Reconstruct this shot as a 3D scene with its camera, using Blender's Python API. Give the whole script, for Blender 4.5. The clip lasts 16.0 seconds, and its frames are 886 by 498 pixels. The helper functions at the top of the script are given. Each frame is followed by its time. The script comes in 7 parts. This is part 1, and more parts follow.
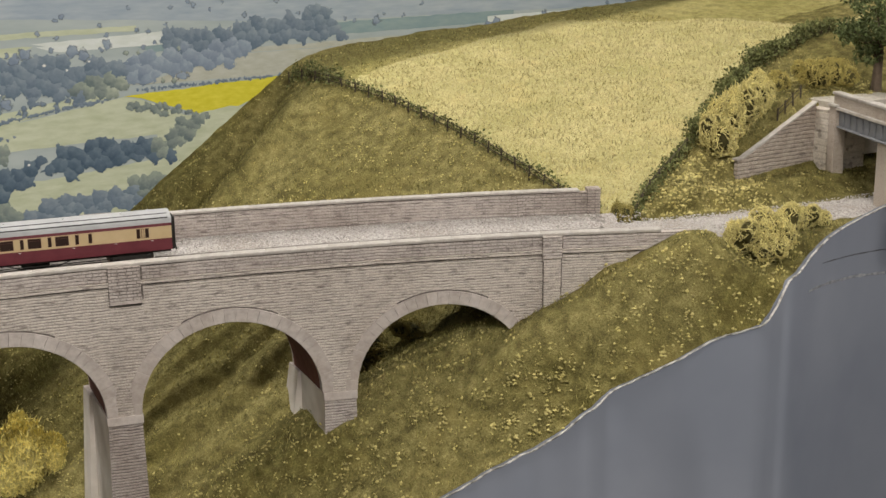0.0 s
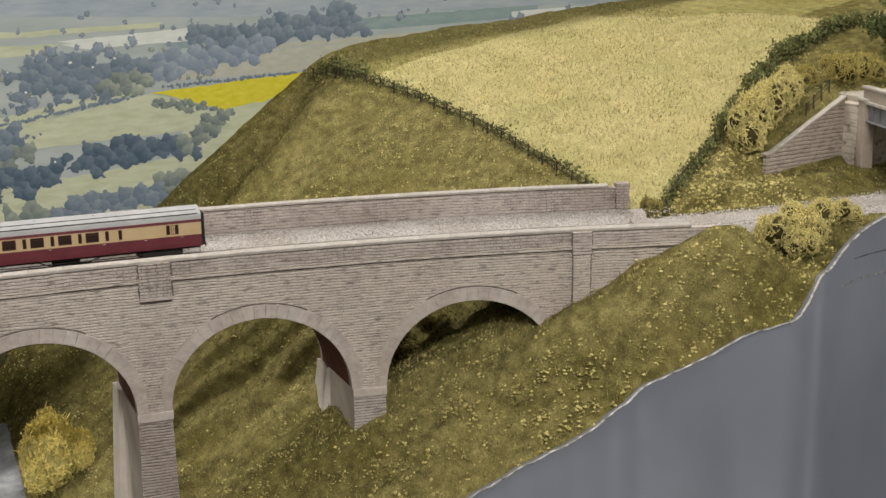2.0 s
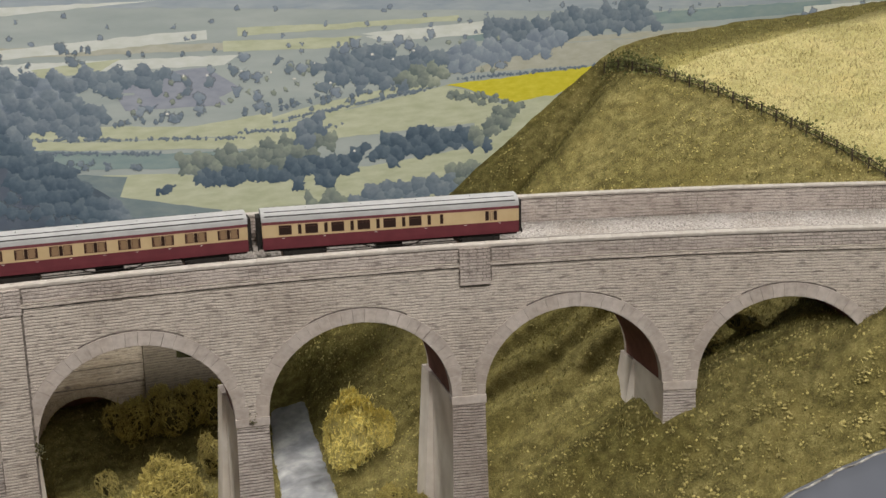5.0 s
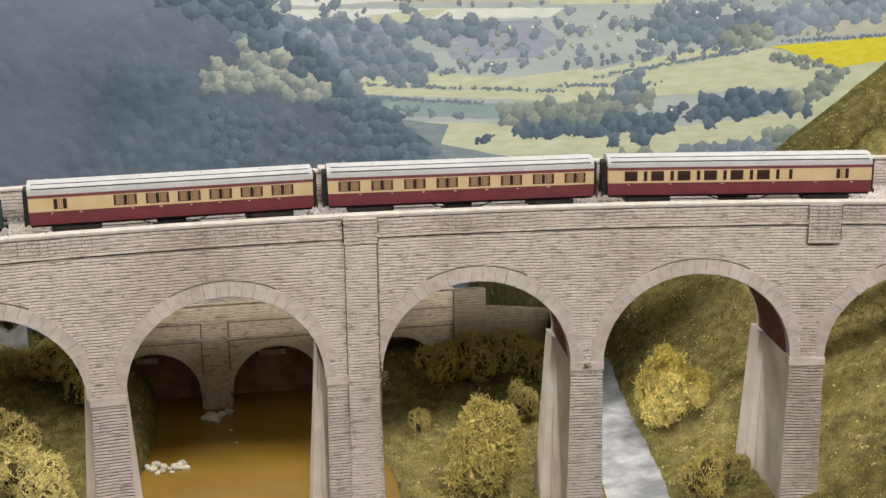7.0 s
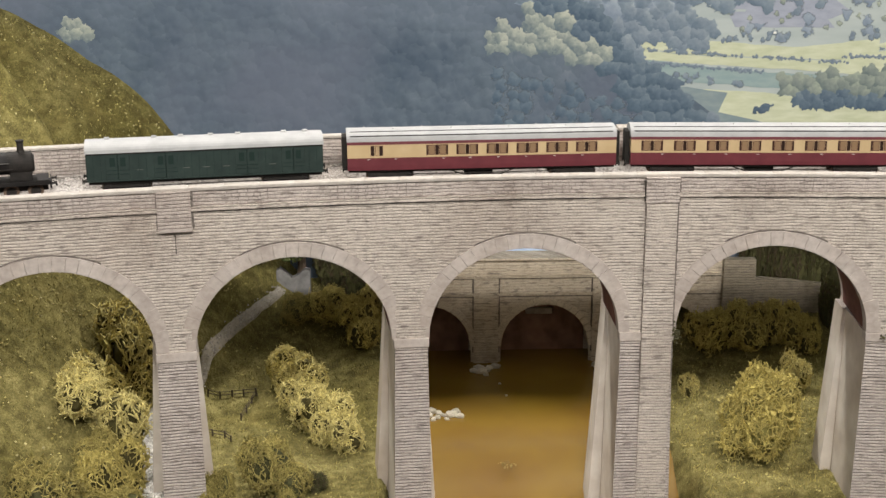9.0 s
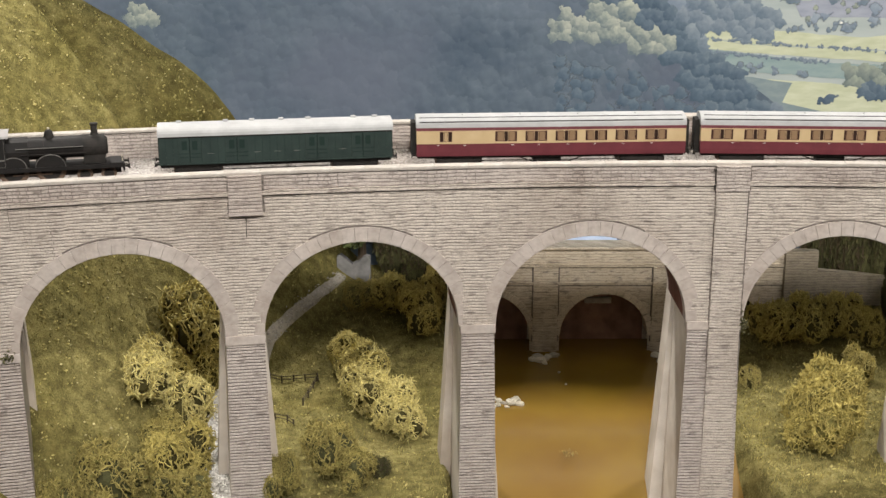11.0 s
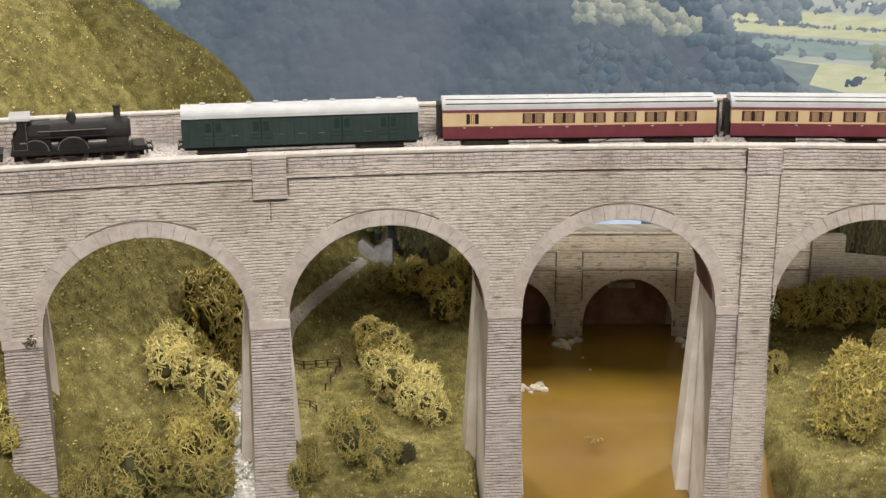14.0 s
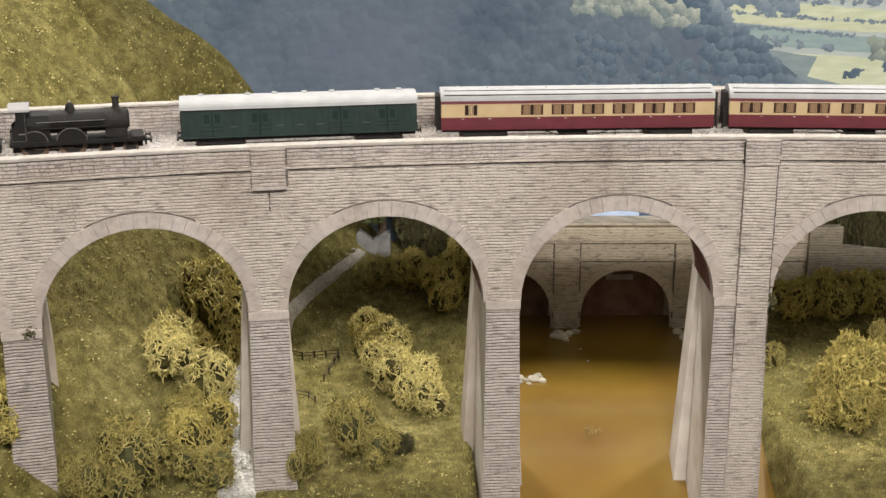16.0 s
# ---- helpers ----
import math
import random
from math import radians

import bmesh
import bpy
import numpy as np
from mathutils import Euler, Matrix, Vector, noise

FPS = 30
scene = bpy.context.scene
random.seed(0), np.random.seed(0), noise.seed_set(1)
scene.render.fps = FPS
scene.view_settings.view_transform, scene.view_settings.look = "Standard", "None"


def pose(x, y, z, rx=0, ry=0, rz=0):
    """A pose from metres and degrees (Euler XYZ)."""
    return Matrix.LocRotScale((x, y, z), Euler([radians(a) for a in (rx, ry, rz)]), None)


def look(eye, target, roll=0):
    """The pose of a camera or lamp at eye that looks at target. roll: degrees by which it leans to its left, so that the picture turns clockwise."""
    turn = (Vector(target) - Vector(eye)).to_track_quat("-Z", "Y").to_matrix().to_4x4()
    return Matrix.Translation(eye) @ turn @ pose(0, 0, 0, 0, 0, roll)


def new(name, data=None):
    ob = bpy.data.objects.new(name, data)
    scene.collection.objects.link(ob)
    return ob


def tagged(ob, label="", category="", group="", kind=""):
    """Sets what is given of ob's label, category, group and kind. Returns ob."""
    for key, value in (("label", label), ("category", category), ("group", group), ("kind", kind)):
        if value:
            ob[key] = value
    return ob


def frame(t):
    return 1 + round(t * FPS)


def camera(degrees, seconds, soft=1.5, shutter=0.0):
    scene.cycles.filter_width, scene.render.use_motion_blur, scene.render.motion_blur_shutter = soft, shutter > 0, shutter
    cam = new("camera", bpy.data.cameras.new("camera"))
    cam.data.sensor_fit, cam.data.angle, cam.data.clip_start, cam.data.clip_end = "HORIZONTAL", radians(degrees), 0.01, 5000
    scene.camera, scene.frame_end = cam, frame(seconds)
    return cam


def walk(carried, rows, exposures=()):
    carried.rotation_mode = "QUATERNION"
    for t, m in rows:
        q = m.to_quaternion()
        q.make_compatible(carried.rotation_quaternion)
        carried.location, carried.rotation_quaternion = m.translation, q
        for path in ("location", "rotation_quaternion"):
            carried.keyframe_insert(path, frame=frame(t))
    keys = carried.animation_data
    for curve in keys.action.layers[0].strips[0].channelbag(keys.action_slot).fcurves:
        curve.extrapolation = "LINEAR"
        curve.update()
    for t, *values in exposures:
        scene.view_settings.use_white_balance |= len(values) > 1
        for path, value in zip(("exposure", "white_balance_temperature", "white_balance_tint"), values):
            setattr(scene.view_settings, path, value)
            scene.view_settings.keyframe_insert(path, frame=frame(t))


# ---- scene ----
# The camera: seconds, eye, then turn to the left from +y, tilt up and roll in degrees.
PATH = [
    (0, 0.3375, -0.0556, 0.7674, -31.525, -14.598, -0.474),
    (0.5, 0.3341, -0.0561, 0.7685, -31.432, -14.671, -0.534),
    (1, 0.3339, -0.0515, 0.7660, -31.326, -14.687, -0.599),
    (1.5, 0.3308, -0.0479, 0.7647, -31.202, -14.685, -0.624),
    (2, 0.3266, -0.0446, 0.7655, -30.866, -14.724, -0.742),
    (2.5, 0.3183, -0.0414, 0.7634, -30.421, -14.789, -0.822),
    (3, 0.3034, -0.0408, 0.7628, -29.533, -14.781, -1.062),
    (3.2, 0.2989, -0.0365, 0.7615, -28.842, -14.768, -1.183),
    (5.3, 0.2167, 0.0024, 0.7489, -19.940, -14.304, -1.304),
    (5.5, 0.2028, 0.0064, 0.7474, -19.085, -14.318, -1.188),
    (6, 0.1772, 0.0148, 0.7418, -16.705, -14.264, -1.042),
    (6.5, 0.1501, 0.0210, 0.7276, -13.706, -14.499, -0.778),
    (7, 0.1267, 0.0225, 0.7185, -11.087, -14.920, -0.572),
    (7.5, 0.1026, 0.0259, 0.7145, -8.776, -15.353, -0.456),
    (8, 0.0715, 0.0230, 0.7104, -6.265, -15.616, -0.386),
    (8.5, 0.0430, 0.0127, 0.7094, -3.802, -15.737, -0.352),
    (9, 0.0287, 0.0040, 0.7052, -2.177, -15.814, -0.187),
    (9.5, 0.0196, 0.0052, 0.7029, -1.300, -15.862, 0.074),
    (12, 0.0000, 0.0000, 0.7000, 0.000, -16.357, -0.122),
    (12.5, 0.0001, 0.0030, 0.7011, 0.173, -16.428, -0.080),
    (13, -0.0035, 0.0095, 0.6990, 0.196, -16.514, -0.103),
    (13.5, -0.0067, 0.0122, 0.6969, 0.215, -16.625, -0.165),
    (14, -0.0096, 0.0166, 0.6944, 0.221, -16.782, -0.176),
    (14.5, -0.0117, 0.0218, 0.6925, 0.197, -16.950, -0.188),
    (15, -0.0142, 0.0227, 0.6917, 0.135, -17.054, -0.159),
    (15.5, -0.0104, 0.0212, 0.6942, 0.101, -17.131, -0.165),
    (16, -0.0111, 0.0147, 0.6940, 0.085, -17.123, -0.122),
]


def aimed(x, y, z, yaw, pitch, roll):
    a, b = radians(yaw), radians(pitch)
    ahead = Vector((-math.sin(a) * math.cos(b), math.cos(a) * math.cos(b), math.sin(b)))
    eye = Vector((x, y, z))
    return look(eye, eye + ahead, roll)


cam = camera(37.084, 16.0, soft=1.5)
walk(cam, [(t, aimed(*row)) for t, *row in PATH], exposures=[(0, -0.79), (3.2, -0.86), (5.4, -0.84), (6.5, -0.47), (8, -0.33), (9.5, -0.28), (12, -0.25), (16, -0.23)])

# ---- world and lights ----
world = bpy.data.worlds.new("hall")
scene.world = world
world.use_nodes = True
world.node_tree.nodes["Background"].inputs[0].default_value = (1.0, 0.96, 0.91, 1)
world.node_tree.nodes["Background"].inputs[1].default_value = 0.23


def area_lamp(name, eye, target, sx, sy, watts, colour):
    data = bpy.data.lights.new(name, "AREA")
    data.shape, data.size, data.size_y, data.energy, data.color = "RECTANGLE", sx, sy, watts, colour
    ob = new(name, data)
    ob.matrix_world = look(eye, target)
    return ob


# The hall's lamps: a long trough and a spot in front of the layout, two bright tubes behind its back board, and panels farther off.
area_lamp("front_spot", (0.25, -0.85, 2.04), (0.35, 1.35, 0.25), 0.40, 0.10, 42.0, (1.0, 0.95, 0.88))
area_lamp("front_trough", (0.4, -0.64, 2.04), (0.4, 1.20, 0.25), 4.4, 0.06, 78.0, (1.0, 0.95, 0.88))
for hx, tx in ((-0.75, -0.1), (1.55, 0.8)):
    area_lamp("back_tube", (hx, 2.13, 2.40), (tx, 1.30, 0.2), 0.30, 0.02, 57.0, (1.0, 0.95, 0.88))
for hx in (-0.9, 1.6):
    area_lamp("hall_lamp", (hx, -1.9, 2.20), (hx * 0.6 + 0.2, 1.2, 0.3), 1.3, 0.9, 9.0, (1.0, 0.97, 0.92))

# ---- materials ----
def material(name, base, rough=0.8, metal=0.0, spec=0.3):
    m = bpy.data.materials.new(name)
    m.use_nodes = True
    b = m.node_tree.nodes["Principled BSDF"]
    b.inputs["Base Color"].default_value = (*base, 1)
    b.inputs["Roughness"].default_value, b.inputs["Metallic"].default_value = rough, metal
    b.inputs["Specular IOR Level"].default_value = spec
    return m


class Nodes:
    """Short hand for building a node tree."""

    def __init__(self, m):
        self.t, self.m = m.node_tree, m
        self.b = self.t.nodes["Principled BSDF"]

    def add(self, kind, **values):
        n = self.t.nodes.new("ShaderNode" + kind)
        for key, value in values.items():
            setattr(n, key, value)
        return n

    def link(self, a, b):
        self.t.links.new(a, b)

    def coords(self, which="Object"):
        return self.add("TexCoord").outputs[which]

    def noise(self, vec, scale, detail=4.0, rough=0.55):
        n = self.add("TexNoise")
        n.inputs["Scale"].default_value, n.inputs["Detail"].default_value, n.inputs["Roughness"].default_value = scale, detail, rough
        self.link(vec, n.inputs["Vector"])
        return n.outputs[0]

    def ramp(self, fac, *stops):
        n = self.add("ValToRGB")
        e = n.color_ramp.elements
        e[0].position, e[0].color = stops[0][0], (*stops[0][1], 1)
        e[1].position, e[1].color = stops[-1][0], (*stops[-1][1], 1)
        for p, c in stops[1:-1]:
            k = e.new(p)
            k.color = (*c, 1)
        self.link(fac, n.inputs[0])
        return n.outputs[0]

    def mix(self, fac, a, b, mode="MIX"):
        n = self.add("Mix", data_type="RGBA", blend_type=mode)
        for v, i in ((fac, 0), (a, 6), (b, 7)):
            if isinstance(v, (int, float)):
                n.inputs[i].default_value = v
            elif isinstance(v, tuple):
                n.inputs[i].default_value = (*v, 1)
            else:
                self.link(v, n.inputs[i])
        return n.outputs[2]

    def math(self, op, a, b=0.0):
        n = self.add("Math", operation=op)
        for v, i in ((a, 0), (b, 1)):
            if isinstance(v, (int, float)):
                n.inputs[i].default_value = v
            else:
                self.link(v, n.inputs[i])
        return n.outputs[0]

    def bump(self, height, distance, strength=1.0, normal=None):
        n = self.add("Bump")
        n.inputs["Strength"].default_value, n.inputs["Distance"].default_value = strength, distance
        self.link(height, n.inputs["Height"])
        if normal is not None:
            self.link(normal, n.inputs["Normal"])
        self.link(n.outputs[0], self.b.inputs["Normal"])
        return n.outputs[0]

    def base(self, c):
        self.link(c, self.b.inputs["Base Color"])


def speckled(name, stops, scale, rough=0.9, bump=0.0, big=None, big_scale=6.0, per_object=0.0, island=0.0):
    """A surface whose colour wanders along stops with noise at two scales."""
    m = material(name, stops[0][1], rough)
    n = Nodes(m)
    v = n.coords()
    f = n.noise(v, scale)
    c = n.ramp(f, *stops)
    if big:
        c = n.mix(n.ramp(n.noise(v, big_scale, 3), (0.38, (0, 0, 0)), (0.62, (1, 1, 1))), c, big, "MULTIPLY")
    if per_object or island:
        r = n.add("ObjectInfo").outputs["Random"] if per_object else n.add("NewGeometry").outputs["Random Per Island"]
        k = per_object or island
        c = n.mix(1.0, c, n.ramp(r, (0.0, (1 - k,) * 3), (1.0, (1 + k,) * 3)), "MULTIPLY")
    n.base(c)
    if bump:
        n.bump(f, bump)
    return m


def masonry(name, row, width, light, dark, mortar, rubble=0.35, bump=0.0006, tone=(0.74, 0.71, 0.69), beds_depth=(0.08, 0.66)):
    """Thin coursed stone, from UVs in metres: even beds, blocks picked out here and there, soot and damp."""
    m = material(name, light, 0.92, spec=0.15)
    n = Nodes(m)
    uv = n.coords("UV")
    ob = n.coords()
    wob = n.add("VectorMath", operation="MULTIPLY_ADD")
    wn = n.add("TexNoise")
    wn.inputs["Scale"].default_value = 45.0
    n.link(uv, wn.inputs["Vector"])
    n.link(wn.outputs["Color"], wob.inputs[0])
    wob.inputs[1].default_value = (0.005, 0.0026, 0)
    n.link(uv, wob.inputs[2])
    br = n.add("TexBrick")
    n.link(wob.outputs[0], br.inputs["Vector"])
    for k, v in (("Scale", 1.0), ("Mortar Size", row * 0.13), ("Mortar Smooth", 0.4), ("Bias", -0.25), ("Brick Width", width), ("Row Height", row)):
        br.inputs[k].default_value = v
    br.inputs["Color1"].default_value, br.inputs["Color2"].default_value = (*light, 1), (*dark, 1)
    br.inputs["Mortar"].default_value = (*mortar, 1)
    br.offset, br.squash = 0.47, 0.7
    # Bed joints alone over most of the face; upright joints only in patches.
    sep = n.add("SeparateXYZ")
    n.link(wob.outputs[0], sep.inputs[0])
    bed = n.math("FRACT", n.math("DIVIDE", sep.outputs[1], row))
    bed = n.math("MULTIPLY", n.math("PINGPONG", bed, 0.5), 2.0)
    line = n.ramp(bed, (0.0, (0, 0, 0)), (0.46, (1, 1, 1)))
    patch = n.ramp(n.noise(ob, 16.0, 3), (0.70 - rubble * 0.13, (0, 0, 0)), (0.80 - rubble * 0.13, (0.7, 0.7, 0.7)))
    beds = n.add("Mapping")
    beds.inputs["Scale"].default_value = (120.0, 0.8 / row, 1.0)
    n.link(uv, beds.inputs["Vector"])
    grain = n.noise(beds.outputs[0], 1.0, 3, 0.5)
    depth = n.ramp(n.noise(beds.outputs[0], 0.6, 3), (0.40, (beds_depth[0],) * 3), (0.64, (beds_depth[1],) * 3))
    c = n.mix(n.math("MULTIPLY", n.math("SUBTRACT", 1.0, line), depth), n.ramp(grain, (0.22, dark), (0.48, light)), mortar)
    c = n.mix(n.math("MULTIPLY", patch, 0.8), c, br.outputs["Color"])
    blocks = n.add("TexBrick")
    n.link(wob.outputs[0], blocks.inputs["Vector"])
    for k, v in (("Scale", 1.0), ("Mortar Size", 0.0), ("Bias", -0.55), ("Brick Width", width * 0.8), ("Row Height", row)):
        blocks.inputs[k].default_value = v
    blocks.offset, blocks.squash, blocks.squash_frequency = 0.37, 0.55, 3
    blocks.inputs["Color1"].default_value, blocks.inputs["Color2"].default_value = (1.04, 1.04, 1.04, 1), (0.80, 0.79, 0.79, 1)
    c = n.mix(1.0, c, blocks.outputs["Color"], "MULTIPLY")
    c = n.mix(1.0, c, n.ramp(n.noise(ob, 6.0, 6, 0.65), (0.30, tone), (0.52, (1, 1, 1))), "MULTIPLY")
    c = n.mix(1.0, c, n.ramp(n.noise(ob, 1100.0, 2, 0.6), (0.34, (0.66, 0.65, 0.64)), (0.52, (1.04, 1.04, 1.04))), "MULTIPLY")
    streak = n.add("Mapping")
    streak.inputs["Scale"].default_value = (70.0, 0.8 / row, 1.0)
    n.link(uv, streak.inputs["Vector"])
    c = n.mix(n.ramp(n.noise(streak.outputs[0], 1.0, 3), (0.575, (0, 0, 0)), (0.66, (0.74, 0.74, 0.74))), c, (0.20, 0.17, 0.15))
    n.base(c)
    h = n.mix(0.5, line, n.noise(ob, 900.0, 3))
    h = n.mix(patch, h, n.math("SUBTRACT", 1.0, br.outputs["Fac"]))
    n.bump(h, bump, 1.0)
    return m


STONE = masonry("coursed_stone", 0.0029, 0.017, (0.590, 0.527, 0.470), (0.385, 0.340, 0.302), (0.085, 0.072, 0.064), rubble=0.8, bump=0.0011)
PIER_STONE = masonry("pier_stone", 0.0031, 0.020, (0.56, 0.497, 0.46), (0.40, 0.352, 0.325), (0.075, 0.064, 0.059), bump=0.0016, beds_depth=(0.40, 1.0))
PARAPET = masonry("parapet_stone", 0.0032, 0.009, (0.54, 0.478, 0.44), (0.36, 0.316, 0.288), (0.075, 0.063, 0.057), rubble=1.7, bump=0.0011)
OLD_STONE = masonry("old_stone", 0.0036, 0.016, (0.58, 0.51, 0.41), (0.38, 0.325, 0.255), (0.22, 0.19, 0.155), rubble=0.2, bump=0.0009, tone=(0.55, 0.50, 0.44))
VOUSSOIR = speckled("ring_stone", [(0.3, (0.43, 0.38, 0.35)), (0.7, (0.55, 0.495, 0.46))], 160.0, 0.9, 0.0004, (0.84, 0.81, 0.78), 14.0, per_object=0.06)
COPING = speckled("coping_stone", [(0.3, (0.40, 0.372, 0.34)), (0.7, (0.56, 0.53, 0.495))], 150.0, 0.85, 0.0006, (0.78, 0.74, 0.70), 22.0, per_object=0.04)
RENDER = speckled("pier_render", [(0.3, (0.58, 0.53, 0.475)), (0.7, (0.74, 0.69, 0.63))], 35.0, 0.9, 0.0003, (0.72, 0.67, 0.62), 9.0)
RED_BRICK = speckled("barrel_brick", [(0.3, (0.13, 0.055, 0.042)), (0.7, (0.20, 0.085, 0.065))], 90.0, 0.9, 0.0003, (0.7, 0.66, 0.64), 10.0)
def turf(name, stops, hue, pale, fine=520.0, mid=75.0, broad=7.0, bump=0.0028, stretch=(1, 1, 1), clump=0.22):
    """Scenic turf: fine fibre, clumps, and broad drifts of another hue."""
    m = material(name, stops[1][1], 0.97, spec=0.1)
    n = Nodes(m)
    mp = n.add("Mapping")
    mp.inputs["Scale"].default_value = stretch
    n.link(n.coords(), mp.inputs["Vector"])
    v = mp.outputs[0]
    f, c2, c3 = n.noise(v, fine, 3, 0.6), n.noise(v, mid, 4, 0.6), n.noise(v, broad, 4, 0.6)
    c = n.ramp(n.mix(clump * 2, f, c2), *stops)
    c = n.mix(1.0, c, n.ramp(c2, (0.36, (1 - clump,) * 3), (0.64, (1 + clump * 0.65,) * 3)), "MULTIPLY")
    c = n.mix(n.ramp(c3, (0.40, (0, 0, 0)), (0.66, (1, 1, 1))), c, n.mix(1.0, c, hue, "MULTIPLY"))
    c = n.mix(n.ramp(n.noise(v, broad * 2.6, 4, 0.6), (0.52, (0, 0, 0)), (0.74, (0.5, 0.5, 0.5))), c, pale)
    n.base(c)
    n.bump(n.mix(0.5, f, c2), bump)
    return m


GRASS = turf("grass_mat", [(0.32, (0.092, 0.080, 0.027)), (0.5, (0.190, 0.165, 0.061)), (0.68, (0.32, 0.28, 0.118))], (0.66, 0.66, 0.54), (0.235, 0.19, 0.065))
WHEAT = turf("wheat_mat", [(0.32, (0.34, 0.295, 0.125)), (0.5, (0.47, 0.415, 0.19)), (0.68, (0.58, 0.53, 0.285))], (0.84, 0.86, 0.78), (0.56, 0.46, 0.20), fine=420.0, mid=60.0, broad=9.0, clump=0.08)
DRY = turf("dry_turf", [(0.32, (0.19, 0.165, 0.060)), (0.5, (0.31, 0.27, 0.105)), (0.68, (0.43, 0.385, 0.17))], (0.80, 0.82, 0.70), (0.34, 0.28, 0.10), clump=0.14)
BALLAST = speckled("ballast", [(0.3, (0.26, 0.24, 0.225)), (0.5, (0.46, 0.43, 0.41)), (0.7, (0.64, 0.61, 0.58))], 480.0, 0.95, 0.0015, (0.8, 0.77, 0.74), 16.0)
GREY_PAINT = speckled("grey_paint", [(0.35, (0.130, 0.143, 0.175)), (0.65, (0.156, 0.168, 0.200))], 5.0, 0.68, 0.0, (0.86, 0.87, 0.89), 4.0)
MOSSY_STONE = masonry("mossy_stone", 0.0036, 0.016, (0.30, 0.262, 0.205), (0.19, 0.165, 0.125), (0.10, 0.088, 0.068), rubble=0.6, bump=0.0012, tone=(0.55, 0.54, 0.42))
DARK_LINE = speckled("dark_strip", [(0.35, (0.10, 0.085, 0.075)), (0.65, (0.26, 0.225, 0.20))], 260.0, 0.95)
PLASTER = speckled("white_plaster", [(0.3, (0.15, 0.148, 0.146)), (0.7, (0.29, 0.285, 0.28))], 90.0, 0.9, 0.0004)

# ---- geometry helpers ----
def mesh_of(name, bm, mat=None):
    me = bpy.data.meshes.new(name)
    bm.to_mesh(me)
    bm.free()
    for m in mat if isinstance(mat, (list, tuple)) else [mat]:
        if m:
            me.materials.append(m)
    return me


def part(name, bm, mat, parent, label="", smooth=False):
    """One mesh object under a thing or a part; bm may be a bmesh or a finished mesh."""
    me = bm if isinstance(bm, bpy.types.Mesh) else mesh_of(name, bm, mat)
    if smooth:
        me.shade_smooth()
    ob = new(name, me)
    ob.parent = parent
    if label:
        ob["label"] = label
    return ob


def thing(name, label, category, m=None, group="", kind=""):
    ob = new(name)
    ob.empty_display_size = 0.01
    if m is not None:
        ob.matrix_world = m
    return tagged(ob, label, category, group, kind)


def box(bm, x0, x1, y0, y1, z0, z1, m=None, mat=0):
    vs = [bm.verts.new(Vector(p) if m is None else m @ Vector(p)) for p in
          ((x0, y0, z0), (x1, y0, z0), (x1, y1, z0), (x0, y1, z0), (x0, y0, z1), (x1, y0, z1), (x1, y1, z1), (x0, y1, z1))]
    for f in ((0, 3, 2, 1), (4, 5, 6, 7), (0, 1, 5, 4), (1, 2, 6, 5), (2, 3, 7, 6), (3, 0, 4, 7)):
        bm.faces.new([vs[i] for i in f]).material_index = mat
    return vs


def soft_box(x0, x1, y0, y1, z0, z1, b=0.0006, seg=1):
    bm = bmesh.new()
    box(bm, x0, x1, y0, y1, z0, z1)
    bmesh.ops.bevel(bm, geom=bm.edges[:], offset=b, segments=seg, affect="EDGES", profile=0.5)
    return bm


def tube(bm, points, radii, sides=6, cap=True):
    """A tube through points with a radius at each."""
    rings = []
    for i, p in enumerate(points):
        p = Vector(p)
        d = (Vector(points[min(i + 1, len(points) - 1)]) - Vector(points[max(i - 1, 0)])).normalized()
        a = d.orthogonal().normalized()
        b = d.cross(a)
        r = radii[i] if isinstance(radii, (list, tuple)) else radii
        rings.append([bm.verts.new(p + (a * math.cos(k * 6.2832 / sides) + b * math.sin(k * 6.2832 / sides)) * r) for k in range(sides)])
    for u, v in zip(rings, rings[1:]):
        for k in range(sides):
            bm.faces.new((u[k], u[(k + 1) % sides], v[(k + 1) % sides], v[k]))
    if cap:
        bm.faces.new(rings[0][::-1])
        bm.faces.new(rings[-1])


def disc(bm, c, axis, r, depth, sides=20, r2=None):
    c, axis = Vector(c), Vector(axis).normalized()
    tube(bm, [c - axis * depth / 2, c + axis * depth / 2], [r, r if r2 is None else r2], sides)


def smooth01(v, a, b):
    t = np.clip((np.asarray(v, float) - a) / (b - a), 0, 1)
    return t * t * (3 - 2 * t)


# ---- the curve of the line ----
CX, CY, RAD = 0.2406, -1.1216, 2.3135   # centre and radius of the viaduct's face
WIDE = 0.110                            # from face to face
TOP, DECK, IMPOST = 0.438, 0.423, 0.282


def arc(s, ro, z):
    a = s / RAD
    return Vector((CX + (RAD + ro) * math.sin(a), CY + (RAD + ro) * math.cos(a), z))


def arc_m(s, ro=0.0, z=0.0):
    """A frame on the curve: x along the line, y away from the viewer, z up."""
    return Matrix.Translation(arc(s, ro, z)) @ Matrix.Rotation(-s / RAD, 4, "Z")


def polar(x, y):
    r = np.hypot(x - CX, y - CY)
    return RAD * np.arctan2(x - CX, y - CY), r - RAD


# ---- the lie of the land ----
WATER = 0.082


def soft_min(a, b, k):
    h = np.clip(0.5 + 0.5 * (b - a) / k, 0, 1)
    return b * (1 - h) + a * h - k * h * (1 - h)


